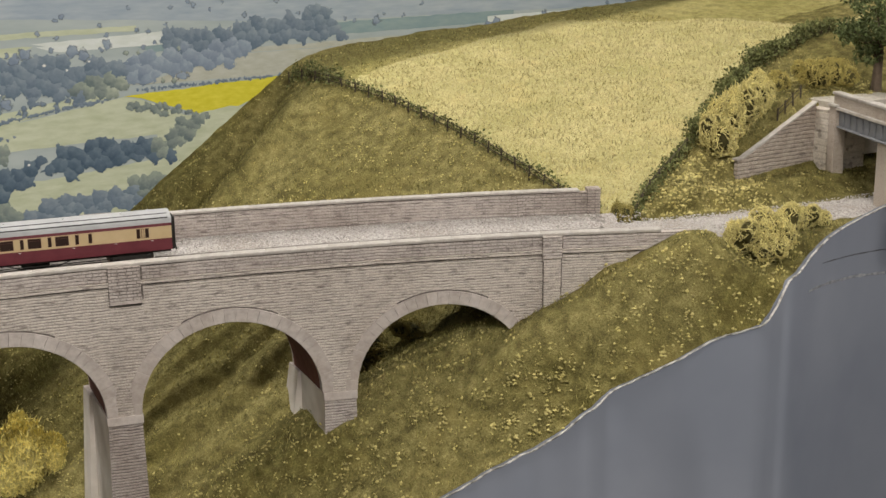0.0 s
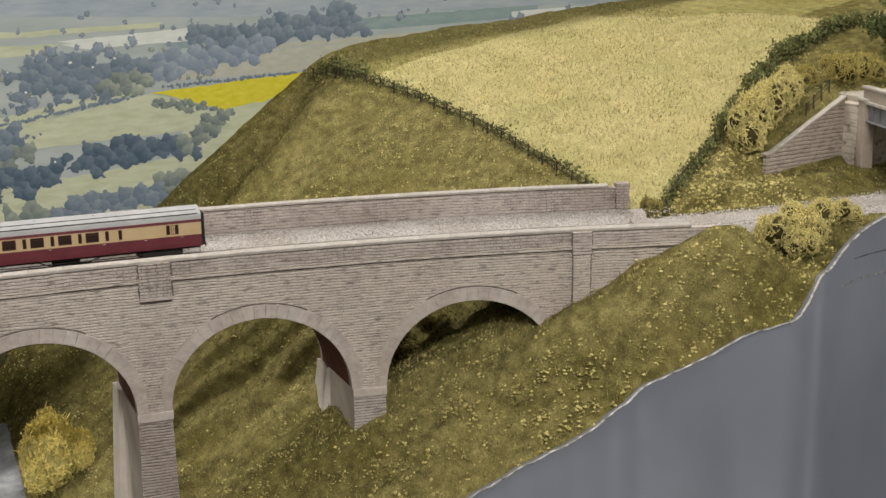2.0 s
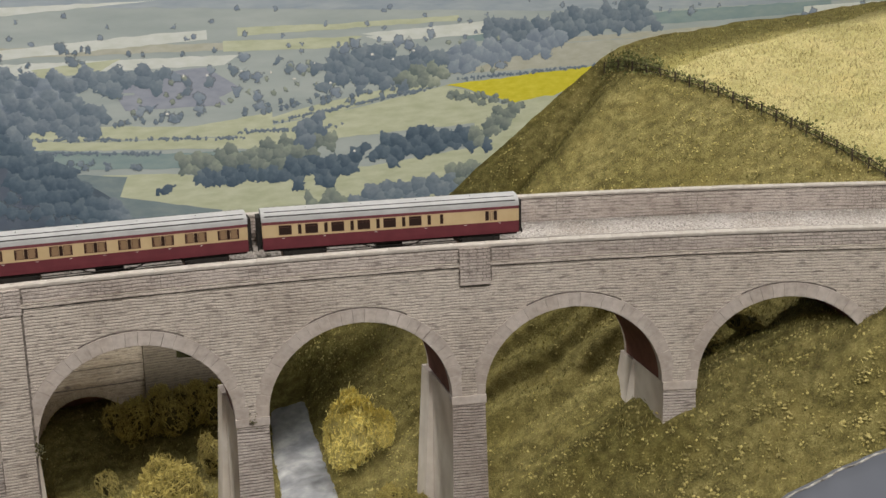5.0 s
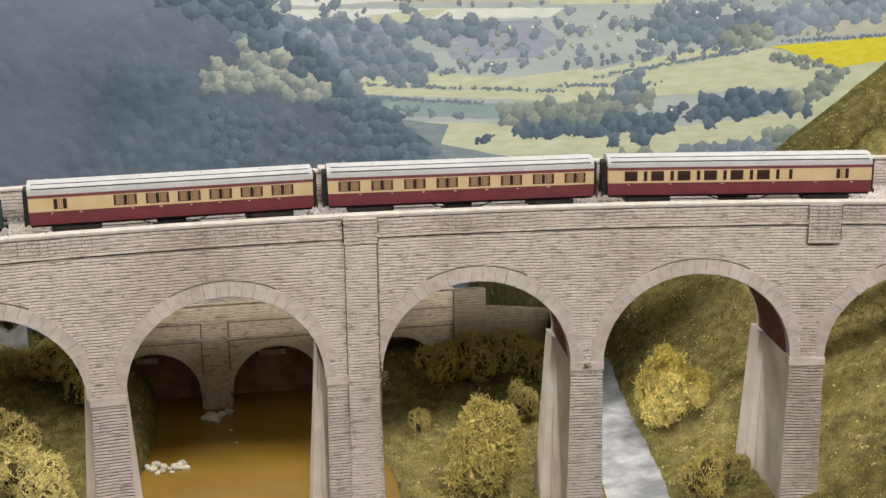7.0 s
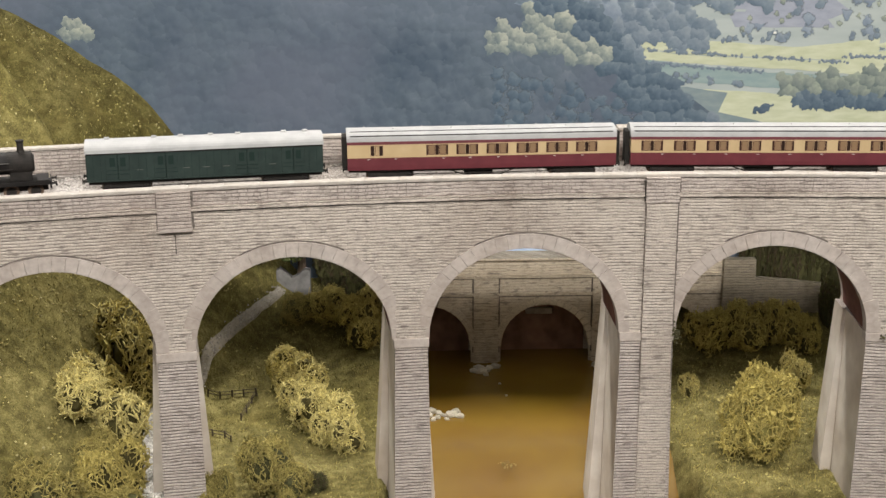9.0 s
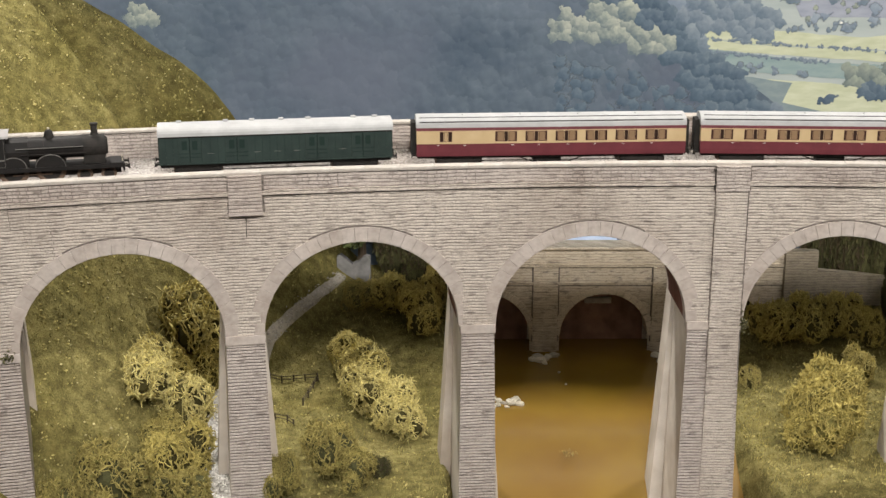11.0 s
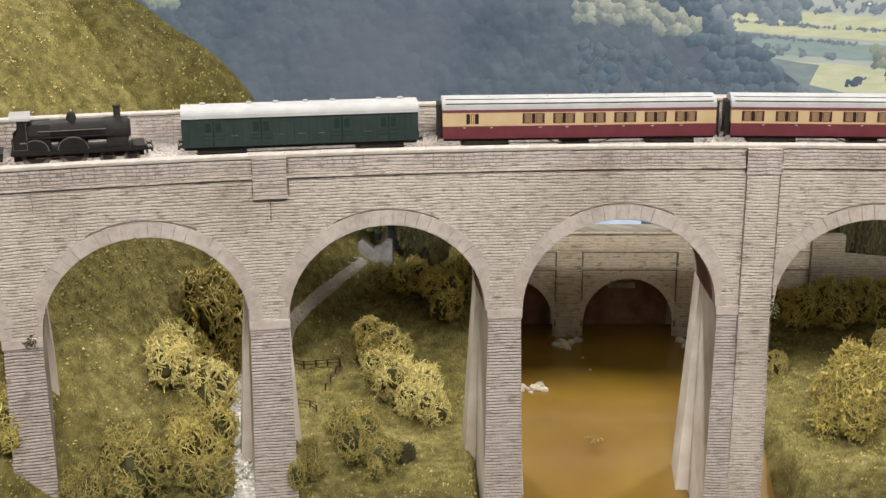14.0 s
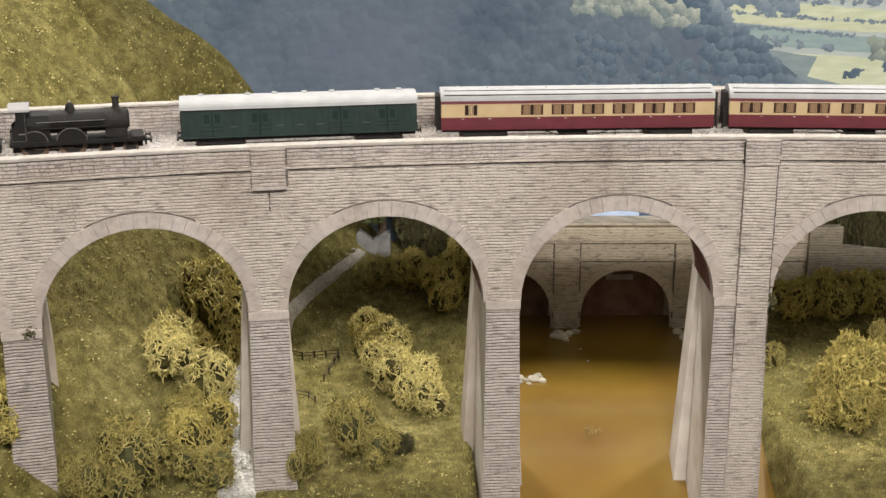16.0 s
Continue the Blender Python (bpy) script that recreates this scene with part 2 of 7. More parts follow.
def stream_x(y):
    return 0.562 + (y - 1.185) * 0.165


def river_banks(y):
    left = 0.03 + 0.045 * smooth01(y, 1.25, 1.6)
    right = 0.330 - 0.02 * smooth01(y, 1.3, 1.6)
    return left, right


def ground(x, y):
    """Height of the land."""
    x, y = np.asarray(x, float), np.asarray(y, float)
    s, ro = polar(x, y)
    front = 0.238 + 0.68 * (x - 0.897) + 0.50 * (y - 1.097)
    back = 0.436 + 0.62 * (x - 1.096) + 0.316 * (y - 1.447)
    front = front + 0.045 * smooth01(x, 1.27, 1.34) + 0.046 * smooth01(s, 0.90, 1.03) * smooth01(ro, -0.11, -0.005)
    brow = 0.893 - 0.2 * (x - 1.17) + 0.05 - y
    front = front - 0.032 * smooth01(brow, 0, 0.05) * smooth01(x, 1.12, 1.22) * (1 - smooth01(x, 1.305, 1.345))
    right = front + (back - front) * smooth01(ro, 0.0, 0.10)
    dx, dy = x - 1.235, y - 1.30
    field = 0.48 + 0.17 * dx + 0.22 * dy - 0.245 * np.maximum(dx, 0) * np.maximum(dy, 0)
    # the spur below the crest turns away towards the back
    spur = (1.154 - x) * 0.83 + (y - 1.659) * 0.56 + 0.02
    right = right - 0.15 * np.maximum(spur, 0) * smooth01(ro, 0.12, 0.3)
    right = soft_min(right, field, 0.012)
    # a worn gully down the face of the hill
    gully = (y - 1.618) - 0.33 * (x - 1.03)
    right = right + (0.010 * np.exp(-((gully + 0.040) / 0.022) ** 2) - 0.017 * np.exp(-((gully - 0.012) / 0.020) ** 2)) * smooth01(x, 0.90, 0.98) * (1 - smooth01(x, 1.10, 1.16))
    # the shelf of the line beyond the viaduct, and its cutting
    side = y - (1.005 - 0.10 * (x - 1.24))
    shelf = 0.424 + 0.020 * smooth01(side, 0.045, 0.08) + np.maximum(side - 0.055 - 0.052 * smooth01(x, 1.34, 1.44), 0) * 1.0
    right = np.where(x > 1.15, soft_min(right, shelf, 0.008), soft_min(right, 0.424 + np.maximum(ro - 0.10, 0) * 2.0, 0.004))
    bank = (0.462 + np.clip(x - 1.463, 0, 0.13) * 0.483) + 0.18 * np.maximum(y - 1.10, 0)
    right = np.maximum(right, right + (bank - right) * smooth01(y, 1.092, 1.100) * smooth01(x, 1.40, 1.46) * (1 - smooth01(y, 1.16, 1.24)))
    # grass heaped against the foot of the end wall
    heap = np.minimum(0.339 + 0.527 * (s - 0.861), 0.437) - right
    right = right + np.maximum(heap, 0) * smooth01(s, 0.80, 0.87) * (1 - smooth01(s, 1.07, 1.12)) * smooth01(ro, -0.10, -0.012) * (1 - smooth01(ro, -0.002, 0.003))
    for line, tall in ((1.195, 0.013), (1.248, 0.021), (1.302, 0.020), (1.352, 0.013)):
        q = y + 0.12 * (x - 0.85) + 0.010 * np.sin(x * 47 + line * 90)
        right = right + tall * (smooth01(q, line - 0.007, line + 0.007) - smooth01(q, line - 0.007, line + 0.060)) * smooth01(x, 0.66, 0.75) * (1 - smooth01(x, 0.95, 1.02))
    left = 0.252 - 1.15 * (x + 0.371) + 0.25 * np.maximum(y - 1.283, 0) + 0.7 * np.minimum(y - 1.283, 0) + 0.5 * np.maximum(y - 1.40, 0)
    left = soft_min(left, 0.53 - 0.3 * (x + 0.40) + 0.0 * x, 0.10)
    left = left + 0.019 * np.exp(-((x + 0.295) / 0.055) ** 2) * smooth01(y, 1.52, 1.68)
    cleft = (x + 0.446) * 0.51 + (y - 1.618) * 0.86
    left = left - 0.026 * np.exp(-((cleft - 0.006) / 0.015) ** 2) + 0.010 * np.exp(-((cleft + 0.030) / 0.02) ** 2)
    floor = 0.104 + 0.30 * np.maximum(y - 1.42, 0) * (1 - smooth01(x, 0.0, 0.08)) + 0.0 * x
    floor = np.where(x > 0.2, 0.093 + 0.10 * np.maximum(x - 0.36, 0) + 0.25 * np.maximum(y - 1.52, 0), floor)
    z = -soft_min(-floor, -right, 0.02)
    z = -soft_min(-z, -left, 0.02)
    a, b = river_banks(y)
    wet = smooth01(x, a - 0.02, a + 0.015) * (1 - smooth01(x, b - 0.02, b + 0.02))
    z = z + (0.03 - 0.10 * (1 - smooth01(y, 1.12, 1.34)) - z) * wet
    q = np.abs(x - stream_x(y))
    z = z - 0.012 * (1 - smooth01(q, 0.02, 0.05)) * smooth01(y, 1.0, 1.1)
    return z


def height(x, y):
    return float(ground(x, y))


def rough(x, y, k=1.0):
    """Small unevenness of the scenery."""
    v = 0.004 * noise.noise((x * 9, y * 9, 0.0)) + 0.0022 * noise.noise((x * 31, y * 31, 3.0)) + 0.0012 * noise.noise((x * 90, y * 90, 5.0))
    return v * k


EDGE = [(0.90, 0.972), (0.973, 0.946), (1.073, 0.917), (1.15, 0.903), (1.205, 0.890), (1.250, 0.868), (1.280, 0.852), (1.300, 0.848), (1.318, 0.858), (1.345, 0.873), (1.39, 0.891), (1.44, 0.905), (1.48, 0.915), (1.56, 0.927), (2.4, 0.930)]


def edge_y(x):
    """The front edge of the scenery: along the viaduct, then swinging out round the bank and back beside the line."""
    x = np.asarray(x, float)
    out = 0.0
    for d in (-0.030, -0.020, -0.010, 0.0, 0.010, 0.020, 0.030):
        a = np.sqrt(np.maximum((RAD - 0.11) ** 2 - (x + d - CX) ** 2, 0)) + CY
        out = out + np.where(x + d < 0.90, np.minimum(a, 1.2), np.interp(x + d, [p[0] for p in EDGE], [p[1] for p in EDGE])) / 7
    return out


BACK = 1.705
X0, X1, NX, NY = -1.15, 2.30, 690, 190
xs = np.linspace(X0, X1, NX)
grid = np.zeros((NX, NY, 3))
for i, x in enumerate(xs):
    y0 = float(edge_y(x))
    for j in range(NY):
        y = y0 + (BACK - y0) * j / (NY - 1)
        grid[i, j, :2] = x, y
grid[:, :, 2] = ground(grid[:, :, 0], grid[:, :, 1])
S, RO = polar(grid[:, :, 0], grid[:, :, 1])
for i in range(NX):
    for j in range(NY):
        under = 1 if not (0.95 < S[i, j] and -0.03 < RO[i, j] < 0.13 and grid[i, j, 2] > 0.41) else 0.25
        grid[i, j, 2] += rough(grid[i, j, 0], grid[i, j, 1], under)
        if 0.55 < S[i, j] < 1.04 and RO[i, j] < 0.28:
            # terraces of uneven plaster along the foot of the viaduct
            near = min((S[i, j] - 0.55) / 0.12, (1.04 - S[i, j]) / 0.1, (0.28 - RO[i, j]) / 0.08, 1.0)
            grid[i, j, 2] += near * under * (0.0088 * noise.noise((RO[i, j] * 30 + S[i, j] * 9, S[i, j] * 5, 7.0)) + 0.0036 * noise.noise((RO[i, j] * 78 + S[i, j] * 20, S[i, j] * 16, 8.0)) - 0.0015)


def is_field(x, y):
    """Inside the wheat: right of the fence, behind the second hedge."""
    fence = np.interp(y, [1.10, 1.19, 1.30, 1.395, 1.488, 1.58, 1.672], [1.256, 1.247, 1.236, 1.222, 1.205, 1.178, 1.146])
    hedge = np.interp(x, [1.268, 1.33, 1.39, 1.447, 1.54, 1.637, 1.72, 1.86], [1.058, 1.095, 1.125, 1.158, 1.212, 1.266, 1.30, 1.32])
    return (x > fence + 0.002) & (y > hedge + 0.002) & (y < np.interp(x, [1.2, 1.42, 1.51, 1.60, 1.71, 1.81, 1.87], [1.58, 1.617, 1.638, 1.650, 1.575, 1.487, 1.325]) + 0.004 * np.sin(x * 40))


def tri_mesh(name, verts, faces, mats, indices=None, smooth=True):
    me = bpy.data.meshes.new(name)
    me.from_pydata(verts, [], faces)
    for m in mats:
        me.materials.append(m)
    if indices is not None:
        me.polygons.foreach_set("material_index", indices)
    if smooth:
        me.shade_smooth()
    return me


quads = [(i * NY + j, (i + 1) * NY + j, (i + 1) * NY + j + 1, i * NY + j + 1) for i in range(NX - 1) for j in range(NY - 1)]
mid = (grid[:-1, :-1] + grid[1:, 1:]) / 2
dry = (mid[:, :, 0] > 1.150 + 0.004 + np.interp(mid[:, :, 1], [1.395, 1.488, 1.58, 1.672], [0.072, 0.055, 0.028, -0.004])) & (mid[:, :, 1] > 1.42) & ~is_field(mid[:, :, 0], mid[:, :, 1])
kinds = (is_field(mid[:, :, 0], mid[:, :, 1]).astype(int) + 2 * dry.astype(int)).ravel()
land = new("ground", tri_mesh("ground", grid.reshape(-1, 3).tolist(), quads, [GRASS, WHEAT, DRY], kinds.tolist()))
tagged(land, "modelled valley and hillsides of flocked grass with a ripe wheat field", "ground", kind="structure")

# the grey front of the baseboard, cut to the land
bm = bmesh.new()
front, low, backv = [], [], []
for i in range(0, NX, 2):
    x, y, z = grid[i, 0]
    z += 0.011 * float(smooth01(x, 1.42, 1.55))
    front.append(bm.verts.new((x, y - 0.004, z + 0.003)))
    low.append(bm.verts.new((x, y - 0.004, -1.0)))
    backv.append(bm.verts.new((x, y + 0.003, z + 0.002)))
for k in range(len(front) - 1):
    bm.faces.new((low[k], low[k + 1], front[k + 1], front[k]))
    bm.faces.new((front[k], front[k + 1], backv[k + 1], backv[k]))
fascia = new("fascia", mesh_of("fascia", bm, GREY_PAINT))
fascia.data.shade_smooth()
tagged(fascia, "grey painted board along the front of the baseboard", "fascia board", kind="structure")

# the rubbed white edge of the board, and scuffs on its face
EDGE_WHITE = speckled("bare_plaster_edge", [(0.38, (0.16, 0.155, 0.14)), (0.62, (0.60, 0.58, 0.55))], 120.0, 0.9, 0.0006)
trim = thing("trim", "chipped white plaster edge along the grey board", "trim", kind="structure")
strip = None
bm = bmesh.new()
for i in range(0, NX, 1):
    x, y, z = grid[i, 0]
    if x < 0.55:
        continue
    z += 0.011 * float(smooth01(x, 1.42, 1.55)) + 0.0032
    w = 0.0002 + 0.0008 * noise.noise((x * 70, 2.0, 0.0)) + 0.0005 * noise.noise((x * 260, 5.0, 0.0))
    row = [bm.verts.new((x, y + o, z + h)) for o, h in ((-0.0046, -max(w, 0.0003)), (-0.0046, 0.0006), (-0.0038, 0.0006 + 0.4 * max(w, 0)), (-0.0018, 0.0002), (-0.0014, -0.002))]
    if strip:
        for k in range(4):
            bm.faces.new((strip[k], row[k], row[k + 1], strip[k + 1]))
    strip = row
part("edge_strip", bm, EDGE_WHITE, trim)
CHALK = speckled("chalk_scuff", [(0.4, (0.20, 0.205, 0.225)), (0.6, (0.34, 0.345, 0.36))], 160.0, 0.8)
SEAM = speckled("board_seam", [(0.3, (0.09, 0.09, 0.10)), (0.7, (0.13, 0.13, 0.145))], 90.0, 0.7)
for name, mat, pts, tall in (("scuff", CHALK, ((1.354, 0.3740), (1.40, 0.3715), (1.46, 0.3660), (1.53, 0.3570)), 0.0022), ("seam", SEAM, ((1.385, 0.3970), (1.44, 0.3930), (1.53, 0.3850)), 0.0009)):
    bm = bmesh.new()
    rows = []
    for x in np.arange(pts[0][0], pts[-1][0], 0.004):
        z = float(np.interp(x, [p[0] for p in pts], [p[1] for p in pts]))
        h = tall * (0.6 + 0.8 * noise.noise((x * 60, 1.0, 9.0)))
        y = float(np.interp(x, xs, grid[:, 0, 1])) - 0.0044
        rows.append([bm.verts.new((x, y, z + max(h, 0.0002))), bm.verts.new((x, y, z - max(h, 0.0002)))])
    for a, b in zip(rows, rows[1:]):
        bm.faces.new((a[0], a[1], b[1], b[0]))
    part(name, bm, mat, trim)

# water of the river
bm = bmesh.new()
last = None
for k in range(35):
    y = 1.02 + 0.02 * k if k < 20 else 1.42 + (BACK - 1.42) * (k - 20) / 14
    z = WATER - 0.088 * (1 - float(smooth01(y, 1.06, 1.40)))
    row = [bm.verts.new((-0.08, y, z)), bm.verts.new((0.48, y, z))]
    if last:
        bm.faces.new((last[0], last[1], row[1], row[0]))
    last = row
for f in bm.faces:
    f.smooth = True
WATER_MAT = material("river_water", (0.20, 0.125, 0.022), 0.05, spec=1.0)
wn = Nodes(WATER_MAT)
wv = wn.coords()
wn.base(wn.ramp(wn.noise(wv, 7.0, 3), (0.32, (0.168, 0.090, 0.014)), (0.66, (0.228, 0.140, 0.020))))
ws = wn.add("SeparateXYZ")
wn.link(wv, ws.inputs[0])
wn.link(wn.ramp(wn.math("MULTIPLY", wn.math("SUBTRACT", ws.outputs[1], 1.35), 5.0), (0.3, (0.22, 0.22, 0.22)), (0.75, (0.05, 0.05, 0.05))), wn.b.inputs["Roughness"])
river = tagged(new("river", mesh_of("river", bm, WATER_MAT)), "still murky ochre river water", "river", kind="structure")

# ---- the viaduct ----
viaduct = thing("viaduct", "curved railway viaduct of pale coursed stone with round arches", "viaduct")
ARCHES = [-0.9605, -0.742, -0.5245, -0.3068, -0.0897, 0.1465, 0.3607, 0.5758, 0.794]   # middles
HALF, RISE, RING = 0.0915, 0.0865, 0.0130
PIERS = [(-0.850, 0.0175), (-0.633, 0.0165), (-0.4157, 0.0175), (-0.1975, 0.0155), (0.0283, 0.0250), (0.2535, 0.0155), (0.4682, 0.0165), (0.6850, 0.0165)]
END_L, END_R = -1.06, 1.060


def skew(s):
    """How far the back of an opening lies off the radius of the curve."""
    return max(s - 0.15, 0) * 0.033


def arch_z(u):
    return IMPOST + RISE * math.sqrt(max(1 - (u / HALF) ** 2, 0))


def sheet(columns, ro0, ro1, bottom=True):
    """A wall along the curve from columns of (s, low z, high z), with UVs in metres."""
    bm = bmesh.new()
    uv = bm.loops.layers.uv.new("UVMap")

    def face(pts):
        f = bm.faces.new([bm.verts.new(arc(*p)) for p in pts])
        for l, p in zip(f.loops, pts):
            l[uv].uv = (p[0] + p[1], p[2])

    for (s0, a0, b0), (s1, a1, b1) in zip(columns, columns[1:]):
        if s1 - s0 < 1e-7:
            continue
        face([(s0, ro0, a0), (s1, ro0, a1), (s1, ro0, b1), (s0, ro0, b0)])
        face([(s1, ro1, a1), (s0, ro1, a0), (s0, ro1, b0), (s1, ro1, b1)])
        face([(s0, ro0, b0), (s1, ro0, b1), (s1, ro1, b1), (s0, ro1, b0)])
        if bottom:
            face([(s0, ro1, a0), (s1, ro1, a1), (s1, ro0, a1), (s0, ro0, a0)])
    for s, a, b in (columns[0], columns[-1]):
        face([(s, ro0, a), (s, ro0, b), (s, ro1, b), (s, ro1, a)])
    bmesh.ops.remove_doubles(bm, verts=bm.verts[:], dist=1e-6)
    bmesh.ops.recalc_face_normals(bm, faces=bm.faces[:])
    return bm


def arched(top, back=0):
    cols = [(END_L, IMPOST, top)]
    for c in ARCHES:
        for k in range(41):
            u = -HALF * math.cos(math.pi * k / 40)
            cols.append((c - back * skew(c) + u, arch_z(u), top))
    s = ARCHES[-1] + HALF
    while s < END_R:
        s += 0.01
        p = arc(min(s, END_R), 0, 0)
        cols.append((min(s, END_R), min(max(height(p.x, p.y) - 0.02, 0.27), top - 0.02), top))
    return cols


STRING = 0.4165
part("spandrel_wall", sheet(arched(STRING), 0.0, 0.010), STONE, viaduct)
part("spandrel_wall", sheet(arched(STRING, 1), WIDE - 0.010, WIDE), STONE, viaduct)


def run(s0, s1, a, b, step=0.02):
    n = max(int((s1 - s0) / step), 1)
    return [(s0 + (s1 - s0) * k / n, a, b) for k in range(n + 1)]


def string_course(ro0, ro1):
    return part("string_course", sheet(run(END_L, END_R, STRING, STRING + 0.004), ro0, ro1), STONE, viaduct)


string_course(-0.0022, 0.010)
# a dark strip that paints the shadow under the projecting string course
part("joint", sheet(run(END_L, END_R, STRING - 0.0011, STRING - 0.0001), -0.0005, 0.001), DARK_LINE, viaduct)
string_course(WIDE - 0.010, WIDE + 0.0016)
part("parapet", sheet(run(END_L, END_R, STRING + 0.004, TOP - 0.0035), 0.0, 0.009), PARAPET, viaduct)
BACK_TOP = 0.461
part("parapet", sheet(run(END_L, 0.975, STRING + 0.004, BACK_TOP - 0.0035), WIDE - 0.009, WIDE), PARAPET, viaduct)
part("deck", sheet(run(END_L, END_R, 0.392, 0.410), 0.0105, WIDE - 0.0105), RENDER, viaduct)

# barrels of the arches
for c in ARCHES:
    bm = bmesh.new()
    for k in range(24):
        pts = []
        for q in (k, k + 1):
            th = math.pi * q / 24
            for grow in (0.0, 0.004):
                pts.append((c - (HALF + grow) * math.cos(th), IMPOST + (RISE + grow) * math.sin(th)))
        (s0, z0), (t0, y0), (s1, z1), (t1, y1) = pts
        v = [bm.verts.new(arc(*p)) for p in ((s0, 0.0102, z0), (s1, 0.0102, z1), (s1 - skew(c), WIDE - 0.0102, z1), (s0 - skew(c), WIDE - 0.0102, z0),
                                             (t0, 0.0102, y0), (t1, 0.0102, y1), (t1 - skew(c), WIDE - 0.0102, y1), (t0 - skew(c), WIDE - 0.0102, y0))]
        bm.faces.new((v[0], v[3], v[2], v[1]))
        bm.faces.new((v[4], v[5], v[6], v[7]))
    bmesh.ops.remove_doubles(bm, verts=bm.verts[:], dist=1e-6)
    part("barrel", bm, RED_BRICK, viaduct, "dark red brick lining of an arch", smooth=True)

# piers, with rendered flanks and stone ends, a little wider at the foot
for c, h in PIERS:
    bm = bmesh.new()
    uv = bm.loops.layers.uv.new("UVMap")
    m = arc_m(c)
    x, y = arc(c, WIDE / 2, 0)[:2]
    zb = -0.06 if c < 0.6 else 0.16
    spread = (IMPOST - zb) * 0.016
    levels = [(IMPOST - 0.0005, h, 0.0), (zb, h + spread, spread)]
    rings = []
    for z, w, d in levels:
        # the back third is a wider block, stepped out on both flanks
        a, b, e = skew(c) * 0.7, skew(c), 0.003 if z > 0.2 else 0.018
        mid = WIDE * 0.7
        rings.append([(-w, -d, z), (w, -d, z), (w - a, mid, z), (w - a + e, mid, z), (w - b + e, WIDE + d, z), (-w - b - e, WIDE + d, z), (-w - a - e, mid, z), (-w - a, mid, z)])
    for k in range(8):
        q = [rings[1][k], rings[1][(k + 1) % 8], rings[0][(k + 1) % 8], rings[0][k]]
        f = bm.faces.new([bm.verts.new(m @ Vector(p)) for p in q])
        f.material_index = 0 if k in (0, 4) else 1
        for l, p in zip(f.loops, q):
            l[uv].uv = (c + p[0] + p[1], p[2])
    bm.faces.new([bm.verts.new(m @ Vector(p)) for p in rings[0]])
    bmesh.ops.remove_doubles(bm, verts=bm.verts[:], dist=1e-6)
    part("pier", bm, [PIER_STONE, RENDER], viaduct)
    for y0, y1 in ((-0.0018, 0.012), (WIDE - 0.012, WIDE + 0.0018)):
        part("impost", soft_box(-h - 0.0012, h + 0.0012, y0, y1, IMPOST - 0.0075, IMPOST + 0.0015, 0.0005), VOUSSOIR, viaduct).matrix_world = m

# pilasters on the face
def pilaster(s, w, z0, z1, ro0, ro1, mat=STONE):
    bm = sheet([(s - w / 2, z0, z1), (s, z0, z1), (s + w / 2, z0, z1)], ro0, ro1)
    return part("pilaster", bm, mat, viaduct)


def pilaster_shade(s, w, z0, z1):
    """Ragged dark strips down both sides of a pilaster, painting the shadow lines at its edges; the right one is wider.
    """
    for e in (-1, 1):
        bm = bmesh.new()
        last = None
        n = max(int((z1 - z0) / 0.003), 2)
        for k in range(n + 1):
            z = z0 + (z1 - z0) * k / n
            d = (0.0008 if e < 0 else 0.0021) + 0.0008 * noise.noise((s * 50 + e, z * 180, 4.0))
            row = [bm.verts.new(arc(s + e * (w / 2 + q), -0.0006, z)) for q in (-0.0004, max(d, 0.0002))]
            if last:
                bm.faces.new((last[0], last[1], row[1], row[0]))
            last = row
        part("joint", bm, DARK_LINE, viaduct)


for s in (-0.4105, 0.4765):
    pilaster(s, 0.030, 0.4005, TOP - 0.0025, -0.0040, 0.0005, PARAPET)
    pilaster_shade(s, 0.030, 0.4005, TOP - 0.004)
    part("pilaster_foot", soft_box(-0.0155, 0.0155, -0.0048, 0.0, 0.3985, 0.4018, 0.0004), VOUSSOIR, viaduct).matrix_world = arc_m(s)
for s, z0, w in ((0.0375, -0.06, 0.031), (0.9093, 0.30, 0.020), (-0.850, 0.05, 0.030)):
    pilaster(s, w - 0.002, z0, 0.412, -0.0042, 0.0005)
    pilaster_shade(s, w - 0.002, z0, 0.412)
    pilaster(s, w, 0.412, TOP - 0.0025, -0.0054, 0.0005, PARAPET)
    pilaster_shade(s, w, 0.412, TOP - 0.004)
for s in (0.0265, 0.4640, -0.4225):
    pilaster(s, 0.028, 0.41, BACK_TOP, WIDE - 0.0125, WIDE + 0.003, PARAPET)
    part("pilaster_cap", soft_box(-0.0165, 0.0165, WIDE - 0.0145, WIDE + 0.004, BACK_TOP, BACK_TOP + 0.0030, 0.0006), COPING, viaduct).matrix_world = arc_m(s)
pilaster(0.9780, 0.014, 0.40, BACK_TOP + 0.001, WIDE - 0.0115, WIDE + 0.002, PARAPET)

